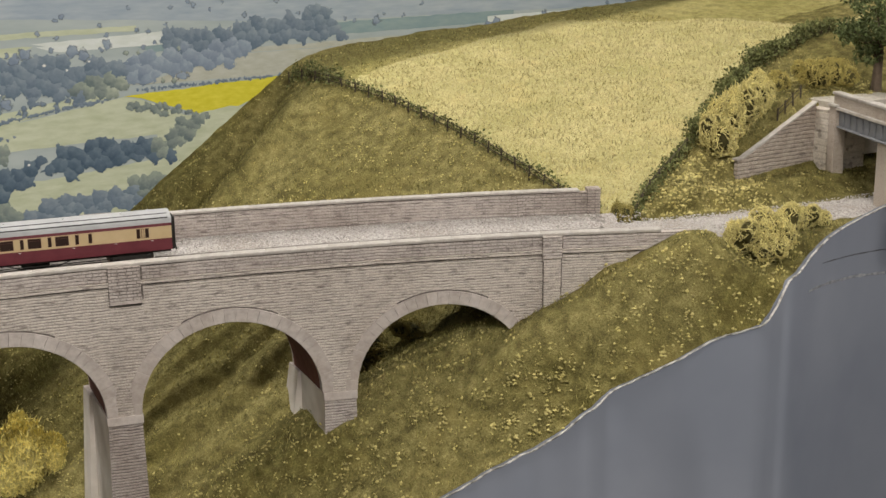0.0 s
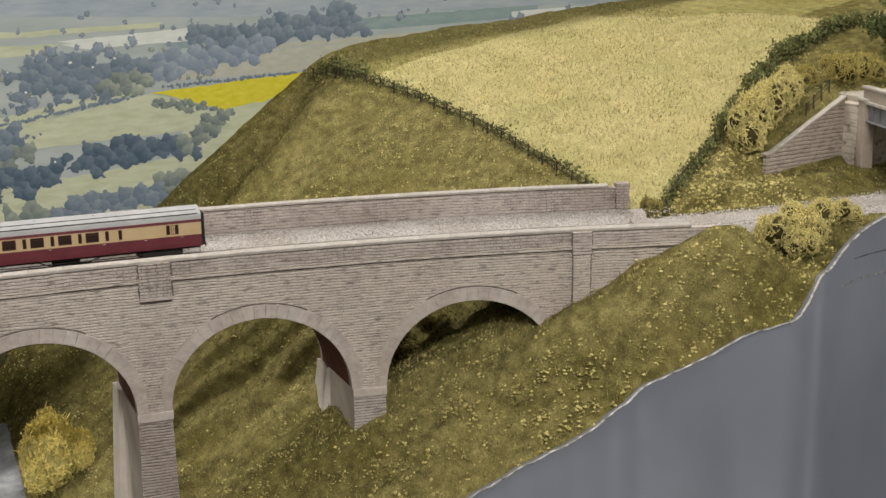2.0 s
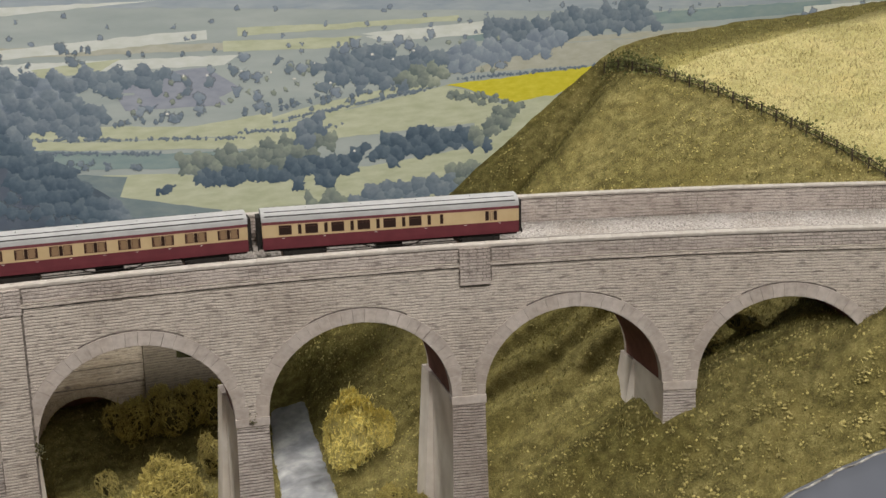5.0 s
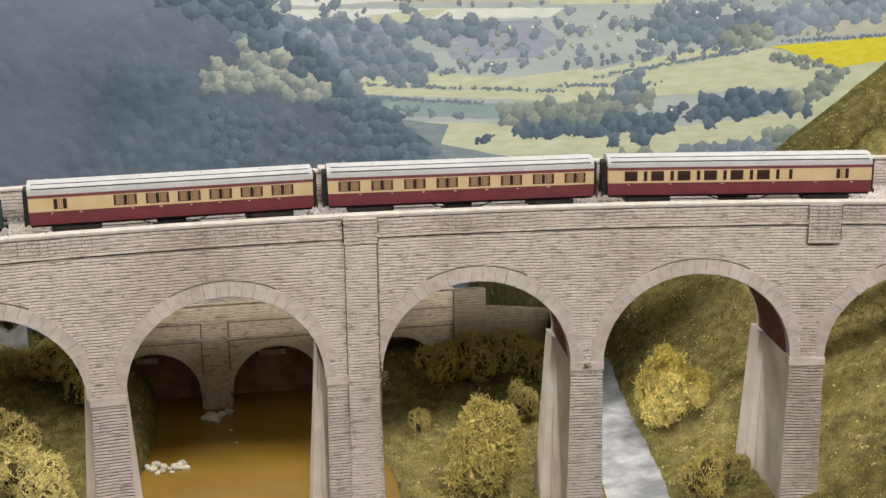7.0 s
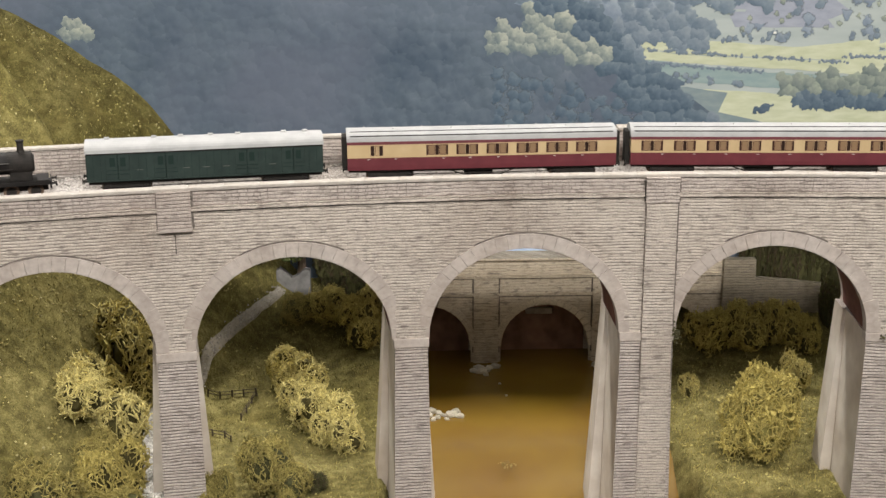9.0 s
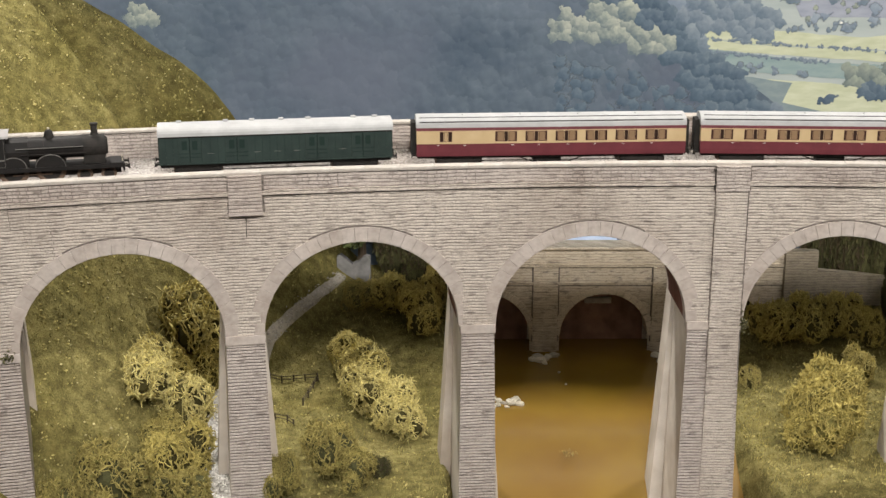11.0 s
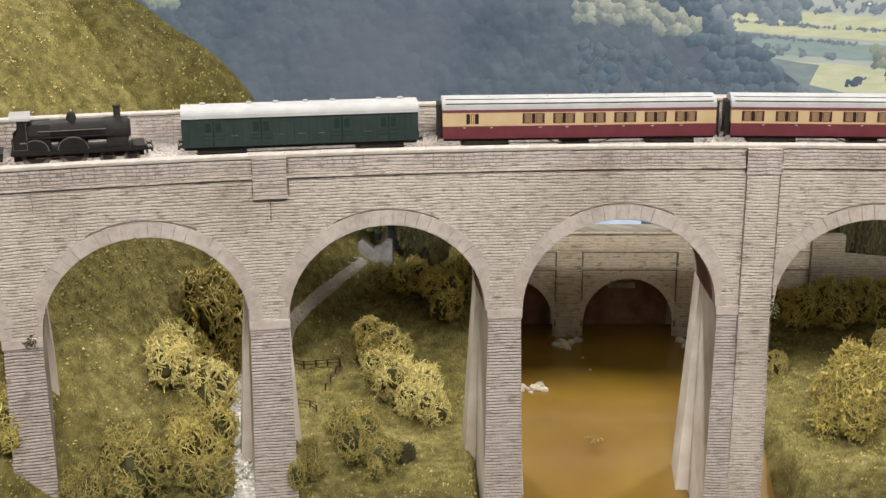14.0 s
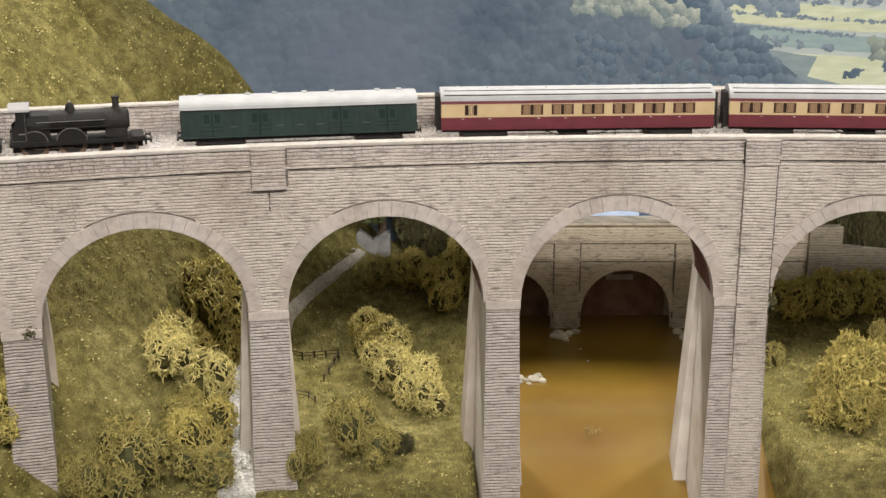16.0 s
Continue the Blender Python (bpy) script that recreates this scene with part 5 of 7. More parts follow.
# the green van
def parcels_van():
    c = thing("parcels_van", "dark green bogie parcels van with a pale grey roof", "railway van")
    h, W = 0.1065, 0.0175
    block("underframe", (-h + 0.001, h - 0.001, -0.0150, 0.0150, 0.0095, 0.0125), SOOT, c)
    profile("body", [(-W, 0.0122), (-W, 0.0385), (W, 0.0385), (W, 0.0122)], -h, h, GREEN, c)
    profile("roof", roof_profile(W + 0.0006, 0.0386, 0.0098), -h - 0.0008, h + 0.0008, ROOF, c, "pale grey arched roof")
    for x in (-0.088, -0.046, -0.022, 0.005, 0.030, 0.072, 0.092):
        bm = bmesh.new()
        disc(bm, (x, 0.0, 0.0488), (1, 0, 0), 0.0016, 0.0046, 10)
        part("ventilator", bm, ROOF, c)
    for sgn in (-1, 1):
        y = sgn * W
        for x in (-0.0790, -0.0365, 0.0365, 0.0790):
            for k in (-1, 1):
                d = block("door", (x + k * 0.0055 - 0.0052, x + k * 0.0055 + 0.0052, y - 0.0004, y + 0.0004, 0.0140, 0.0372), GREEN, c, b=0.0003)
                block("window", (x + k * 0.0046 - 0.0024, x + k * 0.0046 + 0.0024, y - 0.0007, y + 0.0007, 0.0262, 0.0345), GREEN_DARK, d, b=0.0002)
                block("louvre", (x + k * 0.0055 - 0.0045, x + k * 0.0055 + 0.0045, y - 0.0008, y + 0.0008, 0.0225, 0.0232), GREEN_DARK, d, b=0.0001)
                block("louvre", (x + k * 0.0055 - 0.0045, x + k * 0.0055 + 0.0045, y - 0.0008, y + 0.0008, 0.0190, 0.0197), GREEN_DARK, d, b=0.0001)
            block("door_gap", (x - 0.0003, x + 0.0003, y - 0.0006, y + 0.0006, 0.0140, 0.0372), GREEN_DARK, c, b=0.0001)
        for x in np.arange(-0.1005, 0.102, 0.0067):
            if min(abs(x - q) for q in (-0.079, -0.0365, 0.0365, 0.079)) > 0.0125:
                block("plank_joint", (x - 0.00015, x + 0.00015, y - 0.00025, y + 0.00025, 0.0130, 0.0380), GREEN_DARK, c, b=0.00005)
        for x in (-0.060, 0.0, 0.018, -0.018, 0.060):
            block("label_panel", (x - 0.0030, x + 0.0030, y - 0.00035, y + 0.00035, 0.0222, 0.0226), LINING, c, b=0.0001)
        block("waist_rail", (-h, h, y - 0.0006, y + 0.0006, 0.0125, 0.0135), GREEN, c, b=0.0002)
        block("gutter", (-h, h, y - 0.0009, y + 0.0009, 0.0376, 0.0386), SOOT, c, b=0.0002)
        block("step_board", (-h * 0.9, h * 0.9, sgn * 0.0150 - 0.001, sgn * 0.0150 + 0.001, 0.0066, 0.0072), SOOT, c)
    for sgn in (-1, 1):
        buffers(c, sgn * h, sgn, 0.0125)
        bogie(c, sgn * 0.072)
        block("end_panel", (sgn * h - 0.0006, sgn * h + 0.0006, -0.014, 0.014, 0.014, 0.040), GREEN_DARK, c)
    return c


on_rails(parcels_van(), -0.3787)


# the engine, running tender first
def steam_locomotive():
    c = thing("steam_locomotive", "weathered black steam locomotive with an inside-cylinder 4-4-0 layout", "locomotive")
    # local x grows towards the smokebox; the tender is separate
    block("running_plate", (-0.018, 0.098, -0.0150, 0.0150, 0.0150, 0.0162), BLACK, c)
    block("valance", (-0.018, 0.098, -0.0150, -0.0142, 0.0125, 0.0152), BLACK, c, b=0.0002)
    block("valance", (-0.018, 0.098, 0.0142, 0.0150, 0.0125, 0.0152), BLACK, c, b=0.0002)
    block("frame", (-0.016, 0.096, -0.0060, 0.0060, 0.0060, 0.0150), SOOT, c)
    bm = bmesh.new()
    disc(bm, (0.0375, 0, 0.0310), (1, 0, 0), 0.0098, 0.052, 28)
    part("boiler", bm, BLACK, c, smooth=False)
    for x in (0.016, 0.030, 0.046, 0.0625):
        bm = bmesh.new()
        disc(bm, (x, 0, 0.0310), (1, 0, 0), 0.01005, 0.0008, 28)
        part("boiler_band", bm, SOOT, c)
    bm = bmesh.new()
    disc(bm, (0.0735, 0, 0.0307), (1, 0, 0), 0.0106, 0.0200, 28)
    part("smokebox", bm, SOOT, c)
    bm = bmesh.new()
    disc(bm, (0.0845, 0, 0.0307), (1, 0, 0), 0.0090, 0.0022, 24, 0.0070)
    part("smokebox_door", bm, SOOT, c)
    block("saddle", (0.064, 0.083, -0.008, 0.008, 0.0160, 0.0240), SOOT, c)
    profile("firebox", [(-0.0098, 0.0160), (-0.0104, 0.0300), (-0.0085, 0.0385), (-0.004, 0.0412), (0.004, 0.0412), (0.0085, 0.0385), (0.0104, 0.0300), (0.0098, 0.0160)], -0.003, 0.0165, BLACK, c)
    bm = bmesh.new()
    tube(bm, [(0.0745, 0, 0.0400), (0.0745, 0, 0.0425), (0.0745, 0, 0.0490), (0.0745, 0, 0.0505), (0.0745, 0, 0.0515)], [0.0045, 0.0030, 0.0029, 0.0037, 0.0036], 18)
    part("chimney", bm, SOOT, c)
    bm = bmesh.new()
    tube(bm, [(0.0350, 0, 0.0395), (0.0350, 0, 0.0440), (0.0350, 0, 0.0465), (0.0350, 0, 0.0478)], [0.0046, 0.0040, 0.0030, 0.0010], 18)
    part("dome", bm, SOOT, c)
    bm = bmesh.new()
    tube(bm, [(0.0350, 0.0, 0.0470), (0.0350, 0.0, 0.0492)], 0.0010, 8)
    part("safety_valve", bm, BRASS, c)
    for sgn in (-1, 1):
        # cab side with a cut-away, then splashers over the driving wheels
        prof = [(-0.0165, 0.0162), (-0.0025, 0.0162), (-0.0025, 0.0445), (-0.0110, 0.0445), (-0.0110, 0.0380), (-0.0120, 0.0320), (-0.0150, 0.0290), (-0.0165, 0.0280)]
        bm = bmesh.new()
        a = [bm.verts.new((x, sgn * 0.0145, z)) for x, z in prof]
        b = [bm.verts.new((x, sgn * 0.0139, z)) for x, z in prof]
        n = len(prof)
        for k in range(n):
            bm.faces.new((a[k], a[(k + 1) % n], b[(k + 1) % n], b[k]))
        bm.faces.new(a)
        bm.faces.new(b[::-1])
        bmesh.ops.recalc_face_normals(bm, faces=bm.faces[:])
        side = part("cab_side", bm, BLACK, c)
        block("number_bar", (-0.0095, -0.0040, sgn * 0.0145 - 0.0002, sgn * 0.0145 + 0.0002, 0.0235, 0.0247), LINING, side, b=0.0001)
        for x0, x1, z0, z1 in ((-0.0155, -0.0035, 0.0178, 0.0181), (-0.0155, -0.0152, 0.0178, 0.0268), (-0.0036, -0.0033, 0.0178, 0.0425)):
            block("lining", (x0, x1, sgn * 0.0145 - 0.0002, sgn * 0.0145 + 0.0002, z0, z1), LINING, side, b=0.0001)
        for x, r in ((0.0350, 0.0130), (0.0030, 0.0115)):
            bm = bmesh.new()
            pr = [(x + r * math.cos(math.pi * k / 14), 0.0160 + (r * 0.86) * math.sin(math.pi * k / 14)) for k in range(15)]
            a = [bm.verts.new((q, sgn * 0.0138, z)) for q, z in pr]
            b = [bm.verts.new((q, sgn * 0.0080, z)) for q, z in pr]
            for k in range(14):
                bm.faces.new((a[k], a[k + 1], b[k + 1], b[k]))
            bm.faces.new(a)
            bm.faces.new(b[::-1])
            bmesh.ops.recalc_face_normals(bm, faces=bm.faces[:])
            sp = part("splasher", bm, BLACK, c)
            bm = bmesh.new()
            tube(bm, [(x + r * math.cos(math.pi * k / 14), sgn * 0.0138, 0.0160 + (r * 0.86) * math.sin(math.pi * k / 14)) for k in range(15)], 0.00035, 5)
            part("splasher_rim", bm, LINING, sp)
        bm = bmesh.new()
        tube(bm, [(0.006, sgn * 0.0118, 0.0330), (0.064, sgn * 0.0118, 0.0330)], 0.0004, 5)
        part("handrail", bm, LINING, c)
        block("side_rod", (0.002, 0.036, sgn * 0.0100 - 0.0004, sgn * 0.0100 + 0.0004, 0.0086, 0.0098), RUST, c, b=0.0002)
        block("ejector_pipe", (0.010, 0.066, sgn * 0.0122 - 0.0004, sgn * 0.0122 + 0.0004, 0.0270, 0.0278), SOOT, c, b=0.0002)
    block("cab_front", (-0.0033, -0.0025, -0.0145, 0.0145, 0.0162, 0.0445), BLACK, c)
    profile("cab_roof", [(0.0162 * math.cos(math.pi * k / 10), 0.0445 + 0.0045 * math.sin(math.pi * k / 10)) for k in range(11)] + [(-0.0162 * math.cos(math.pi * k / 10), 0.0438 + 0.0045 * math.sin(math.pi * k / 10)) for k in range(11)], -0.0170, 0.0010, CABGREY, c, "dull grey curved cab roof")
    for x in (0.0350, 0.0030):
        wheel(c, x, 0.0125, 0.0080, 12)
    for x in (0.0640, 0.0850):
        wheel(c, x, 0.0062, 0.0080, 8)
    block("buffer_beam", (0.0975, 0.0992, -0.0160, 0.0160, 0.0095, 0.0160), BLACK, c)
    block("front_platform", (0.086, 0.098, -0.0150, 0.0150, 0.0158, 0.0170), BLACK, c)
    buffers(c, 0.0992, 1, 0.0130)
    for y in (-0.008, 0.008):
        bm = bmesh.new()
        tube(bm, [(0.0975, y, 0.0160), (0.0975, y, 0.0195)], 0.0005, 5)
        part("lamp_iron", bm, BRASS, c)
    bm = bmesh.new()
    for y in (-0.007, 0.0, 0.007):
        tube(bm, [(-0.002, y, 0.030), (-0.004, y, 0.034), (-0.004, y + 0.003, 0.034)], 0.0005, 5)
    part("controls", bm, BRASS, c)
    return c


def tender():
    c = thing("locomotive_tender", "black lined tender heaped with coal behind the locomotive", "tender")
    h = 0.0480
    block("frame", (-h, h, -0.0145, 0.0145, 0.0085, 0.0155), SOOT, c)
    block("running_plate", (-h - 0.001, h + 0.001, -0.0155, 0.0155, 0.0150, 0.0160), BLACK, c)
    profile("tank", [(-0.0145, 0.0160), (-0.0145, 0.0315), (-0.0158, 0.0340), (-0.0150, 0.0343), (-0.0130, 0.0325), (0.0130, 0.0325), (0.0150, 0.0343), (0.0158, 0.0340), (0.0145, 0.0315), (0.0145, 0.0160)], -h, h - 0.003, BLACK, c)
    block("back_tank", (-h, -h + 0.020, -0.0140, 0.0140, 0.0325, 0.0350), CABGREY, c, "dull grey tank top")
    for sgn in (-1, 1):
        y = sgn * 0.0145
        for x0, x1, z0, z1 in ((-0.0420, 0.0390, 0.0185, 0.0188), (-0.0420, 0.0390, 0.0298, 0.0301), (-0.0420, -0.0417, 0.0185, 0.0301), (0.0387, 0.0390, 0.0185, 0.0301)):
            block("lining", (x0, x1, y - 0.0003, y + 0.0003, z0, z1), LINING, c, b=0.0001)
        bm = bmesh.new()
        disc(bm, (-0.002, y, 0.0236), (0, 1, 0), 0.0032, 0.0007, 16)
        em = part("emblem", bm, LINING, c, "small pale round crest")
        block("emblem_bar", (-0.0055, 0.0015, y - 0.0005, y + 0.0005, 0.0226, 0.0236), BRASS, em, b=0.0001)
        bm = bmesh.new()
        tube(bm, [(-h, sgn * 0.0150, 0.0345), (-h + 0.018, sgn * 0.0150, 0.0352), (-h + 0.026, sgn * 0.0150, 0.0375), (h - 0.020, sgn * 0.0150, 0.0375), (h - 0.008, sgn * 0.0150, 0.0350)], 0.0006, 6)
        part("coal_rail", bm, CABGREY, c)
        for x in (-0.031, 0.0, 0.031):
            block("axle_guard", (x - 0.005, x + 0.005, sgn * 0.0142 - 0.0008, sgn * 0.0142 + 0.0008, 0.0045, 0.0100), SOOT, c)
    bm = bmesh.new()
    n = 22
    vs = {}
    for i in range(n + 1):
        for j in range(9):
            u, v = i / n, j / 8 * 2 - 1
            e = min(u, 1 - u) * 6
            z = 0.0325 + 0.0062 * min(e, 1) * (1 - v * v * 0.75) + 0.0016 * noise.noise((u * 24, v * 9, 2))
            vs[i, j] = bm.verts.new((-h + 0.020 + u * 0.068, v * 0.0128, z))
    for i in range(n):
        for j in range(8):
            bm.faces.new((vs[i, j], vs[i + 1, j], vs[i + 1, j + 1], vs[i, j + 1]))
    heap = part("coal", bm, COAL, c, "heaped black coal")
    lumps = [(-h + 0.022 + 0.064 * rng.uniform(), rng.uniform(-0.012, 0.012), 0.0378 + rng.uniform(-0.002, 0.0012)) for _ in range(160)]
    tagged(scatter("coal_lumps", lumps, lambda k: pebble(rng.uniform(0.0010, 0.0020)), COAL, heap), kind="stuff")
    block("front_plate", (h - 0.0045, h - 0.003, -0.0145, 0.0145, 0.0160, 0.0350), BLACK, c)
    for x in (-0.031, 0.0, 0.031):
        wheel(c, x, 0.0078, 0.0080, 10)
    buffers(c, -h - 0.001, -1, 0.0130)
    return c


on_rails(steam_locomotive(), -0.6115)
on_rails(tender(), -0.6835)

# ---- plants ----
def leafy(name, lo, hi, scale=300.0, island=0.35):
    return speckled(name, [(0.3, lo), (0.7, hi)], scale, 0.95, island=island)


YELLOW = leafy("yellow_lichen", (0.45, 0.385, 0.125), (0.72, 0.635, 0.29))
BRIGHT = leafy("bright_yellow_foam", (0.66, 0.56, 0.15), (0.88, 0.78, 0.33))
OLIVE = leafy("olive_lichen", (0.31, 0.255, 0.065), (0.54, 0.455, 0.16))
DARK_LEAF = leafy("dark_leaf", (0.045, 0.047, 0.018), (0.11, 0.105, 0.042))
MID_LEAF = leafy("mid_leaf", (0.12, 0.11, 0.03), (0.25, 0.22, 0.07))
# Heart colour kept dark to paint in the shade between the branches.
CORE_SHADE = leafy("shrub_inner_shade", (0.042, 0.037, 0.012), (0.095, 0.082, 0.027))
TREE_LEAF = leafy("tree_leaf", (0.058, 0.078, 0.026), (0.15, 0.175, 0.068))
MID_TWIG = leafy("lichen_tip", (0.22, 0.182, 0.050), (0.42, 0.355, 0.125))
TWIG = leafy("twig_brown", (0.05, 0.035, 0.02), (0.10, 0.075, 0.045))
BARK = leafy("bark", (0.07, 0.05, 0.035), (0.14, 0.105, 0.075), 90.0)
prng = np.random.default_rng(21)


def unit(v):
    return v / max(np.linalg.norm(v), 1e-9)


def shrub_meshes(seed, twigs, flakes, thick, leaf, core, lobes=6, twig_mat=None):
    """A shrub of radius about 1 over its foot: forked wiry branches over a heart whose dark colour stands for inner
    shade, with crumbs of leaf.
    """
    r = np.random.default_rng(seed)
    cen = [np.array((0, 0, 0.55))] + [np.array((math.cos(a) * q, math.sin(a) * q, h)) for a, q, h in zip(r.uniform(0, 6.28, lobes), r.uniform(0.3, 0.62, lobes), r.uniform(0.25, 0.85, lobes))]
    rad = [0.55] + list(r.uniform(0.28, 0.46, lobes))
    tv, tf = [], []

    def worm(pts, rr):
        n0 = len(tv)
        for i, p in enumerate(pts):
            d = unit(pts[min(i + 1, len(pts) - 1)] - pts[max(i - 1, 0)])
            a = unit(np.cross(d, (0.3, 0.5, 0.8)))
            b = np.cross(d, a)
            q = rr * (1 - 0.45 * i / len(pts))
            for k in range(3):
                tv.append(tuple(p + q * (a * math.cos(2.094 * k) + b * math.sin(2.094 * k))))
        for i in range(len(pts) - 1):
            for k in range(3):
                u, v = n0 + i * 3, n0 + i * 3 + 3
                tf.append((u + k, u + (k + 1) % 3, v + (k + 1) % 3, v + k))
        e = n0 + (len(pts) - 1) * 3
        tf.append((e, e + 1, e + 2))

    for _ in range(twigs):
        k = r.integers(0, len(cen))
        d = unit(r.normal(size=3) + np.array((0, 0, 0.35)))
        p = cen[k] + d * rad[k] * r.uniform(0.80, 0.98)
        pts = [p]
        for _ in range(4):
            o = unit(p - cen[k])
            d = d + 0.75 * r.normal(size=3)
            d = unit(d - o * np.dot(d, o))
            p = p + d * rad[k] * 0.24
            p = cen[k] + unit(p - cen[k]) * rad[k] * r.uniform(0.84, 1.04)
            pts.append(p)
        if min(q[2] for q in pts) > 0:
            rr = thick * r.uniform(0.7, 1.25)
            worm(pts, rr)
            for node in (1, 2, 3):
                if r.uniform() < 0.75:
                    o = unit(pts[node] - cen[k])
                    d = unit(np.cross(o, r.normal(size=3)) + 0.22 * o)
                    fork = [pts[node] + d * rad[k] * 0.13 * q + 0.03 * q * r.normal(size=3) for q in (0, 1, 1.9)]
                    if fork[-1][2] > 0:
                        worm(fork, rr * 0.8)
    fv, ff, fm = [], [], []
    bm = bmesh.new()
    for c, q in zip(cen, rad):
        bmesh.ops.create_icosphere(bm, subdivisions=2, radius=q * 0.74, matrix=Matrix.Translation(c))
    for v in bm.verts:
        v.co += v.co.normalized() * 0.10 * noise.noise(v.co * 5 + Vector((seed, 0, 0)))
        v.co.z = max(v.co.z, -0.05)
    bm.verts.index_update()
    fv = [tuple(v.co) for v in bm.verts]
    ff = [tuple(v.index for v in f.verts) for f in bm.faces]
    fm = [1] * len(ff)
    bm.free()
    for _ in range(flakes):
        k = r.integers(0, len(cen))
        d = unit(r.normal(size=3) + np.array((0, 0, 0.25)))
        p = cen[k] + d * rad[k] * r.uniform(0.8, 1.15)
        if p[2] < 0.0:
            continue
        a = unit(r.normal(size=3))
        b = unit(np.cross(a, r.normal(size=3)))
        s = r.uniform(0.03, 0.07)
        n0 = len(fv)
        fv += [tuple(p + a * s), tuple(p + b * s * 0.7), tuple(p - a * s * 0.8), tuple(p - b * s * 0.6 + d * s * 0.5)]
        ff += [(n0, n0 + 1, n0 + 2), (n0, n0 + 2, n0 + 3)]
        fm += [0, 0]
    branches = tri_mesh("branches", tv, tf, [twig_mat or leaf], smooth=False)
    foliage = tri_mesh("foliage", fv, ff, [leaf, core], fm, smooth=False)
    return branches, foliage


LABELS = {
    "gorse": "bushy yellow-green lichen shrub with wiry branches",
    "yellow": "bright yellow rounded bush of crumbly foliage",
    "olive": "olive-green lichen bush with tangled branches",
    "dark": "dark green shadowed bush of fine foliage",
    "fine": "dense olive-green rounded bush of fine twigs",
    "mid": "dull green rounded bush of fine foliage",
}
KINDS = {
    "gorse": [shrub_meshes(s, 540, 50, 0.0215, YELLOW, CORE_SHADE) for s in (1, 2, 3)],
    "olive": [shrub_meshes(s, 600, 160, 0.019, OLIVE, CORE_SHADE) for s in (4, 5, 6)],
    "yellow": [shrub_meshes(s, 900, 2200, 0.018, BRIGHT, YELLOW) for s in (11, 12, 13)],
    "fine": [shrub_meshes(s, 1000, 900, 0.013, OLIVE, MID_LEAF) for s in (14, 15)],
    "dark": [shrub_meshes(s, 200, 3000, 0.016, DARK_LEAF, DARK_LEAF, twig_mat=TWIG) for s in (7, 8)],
    # Pale twigs on a dark heart: top light and inner shade put into colour.
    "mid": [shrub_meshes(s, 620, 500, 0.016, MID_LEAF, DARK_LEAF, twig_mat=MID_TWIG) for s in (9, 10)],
}


def bush(kind, x, y, rx, ry, h, sink=0.004, turn=None, z=None, label=None):
    """A bush standing on the land: half widths and height in metres."""
    k = KINDS[kind][int(prng.integers(0, len(KINDS[kind])))]
    base = (height(x, y) if z is None else z) - sink
    t = thing("bush", label or LABELS[kind], "bush", group="bushes in the valley")
    for name, me in zip(("branchwork", "foliage"), k):
        part(name, me, None, t)
    t.matrix_world = Matrix.Translation((x, y, base)) @ Matrix.Rotation(prng.uniform(0, 6.28) if turn is None else turn, 4, "Z") @ Matrix.Diagonal((rx * 1.3, ry * 1.3, h / 1.0, 1))
    return t


# left of the valley, under the hillside
for kind, x, y, r, h in (("gorse", -0.269, 1.413, 0.032, 0.070), ("olive", -0.252, 1.375, 0.022, 0.046), ("gorse", -0.295, 1.285, 0.027, 0.050), ("gorse", -0.262, 1.292, 0.027, 0.056),
                         ("olive", -0.255, 1.205, 0.026, 0.050), ("mid", -0.272, 1.238, 0.024, 0.044), ("mid", -0.305, 1.155, 0.030, 0.050), ("mid", -0.345, 1.120, 0.020, 0.038),
                         ("olive", -0.285, 1.340, 0.018, 0.030), ("olive", -0.415, 1.110, 0.026, 0.040), ("mid", -0.240, 1.160, 0.020, 0.034)):
    bush(kind, x, y, r * 1.2, r * 1.2, h * 1.12)
# the long yellow thicket, and the bushes round it
for x, y, r, h in ((-0.104, 1.488, 0.024, 0.040), (-0.092, 1.462, 0.027, 0.043), (-0.078, 1.435, 0.028, 0.045), (-0.065, 1.404, 0.027, 0.046), (-0.052, 1.376, 0.027, 0.047), (-0.041, 1.350, 0.025, 0.046), (-0.031, 1.330, 0.022, 0.042)):
    bush("gorse", x, y, r, r, h, label="long yellow-green lichen thicket across the meadow")
for kind, x, y, r, h in (("mid", -0.095, 1.230, 0.030, 0.054), ("mid", -0.076, 1.212, 0.022, 0.034), ("dark", -0.056, 1.230, 0.012, 0.022), ("mid", -0.148, 1.190, 0.017, 0.042), ("mid", -0.160, 1.165, 0.016, 0.036),
                         ("olive", -0.056, 1.600, 0.030, 0.044), ("olive", -0.010, 1.565, 0.030, 0.052), ("mid", -0.095, 1.600, 0.020, 0.036), ("mid", 0.020, 1.590, 0.016, 0.040)):
    bush(kind, x, y, r, r * 0.9, h)
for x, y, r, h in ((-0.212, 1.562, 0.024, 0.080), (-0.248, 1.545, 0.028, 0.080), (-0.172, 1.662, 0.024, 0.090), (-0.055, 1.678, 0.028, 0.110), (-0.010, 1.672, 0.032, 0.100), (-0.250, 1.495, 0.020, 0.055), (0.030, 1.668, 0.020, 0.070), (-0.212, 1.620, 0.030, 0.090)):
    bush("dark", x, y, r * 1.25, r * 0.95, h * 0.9)
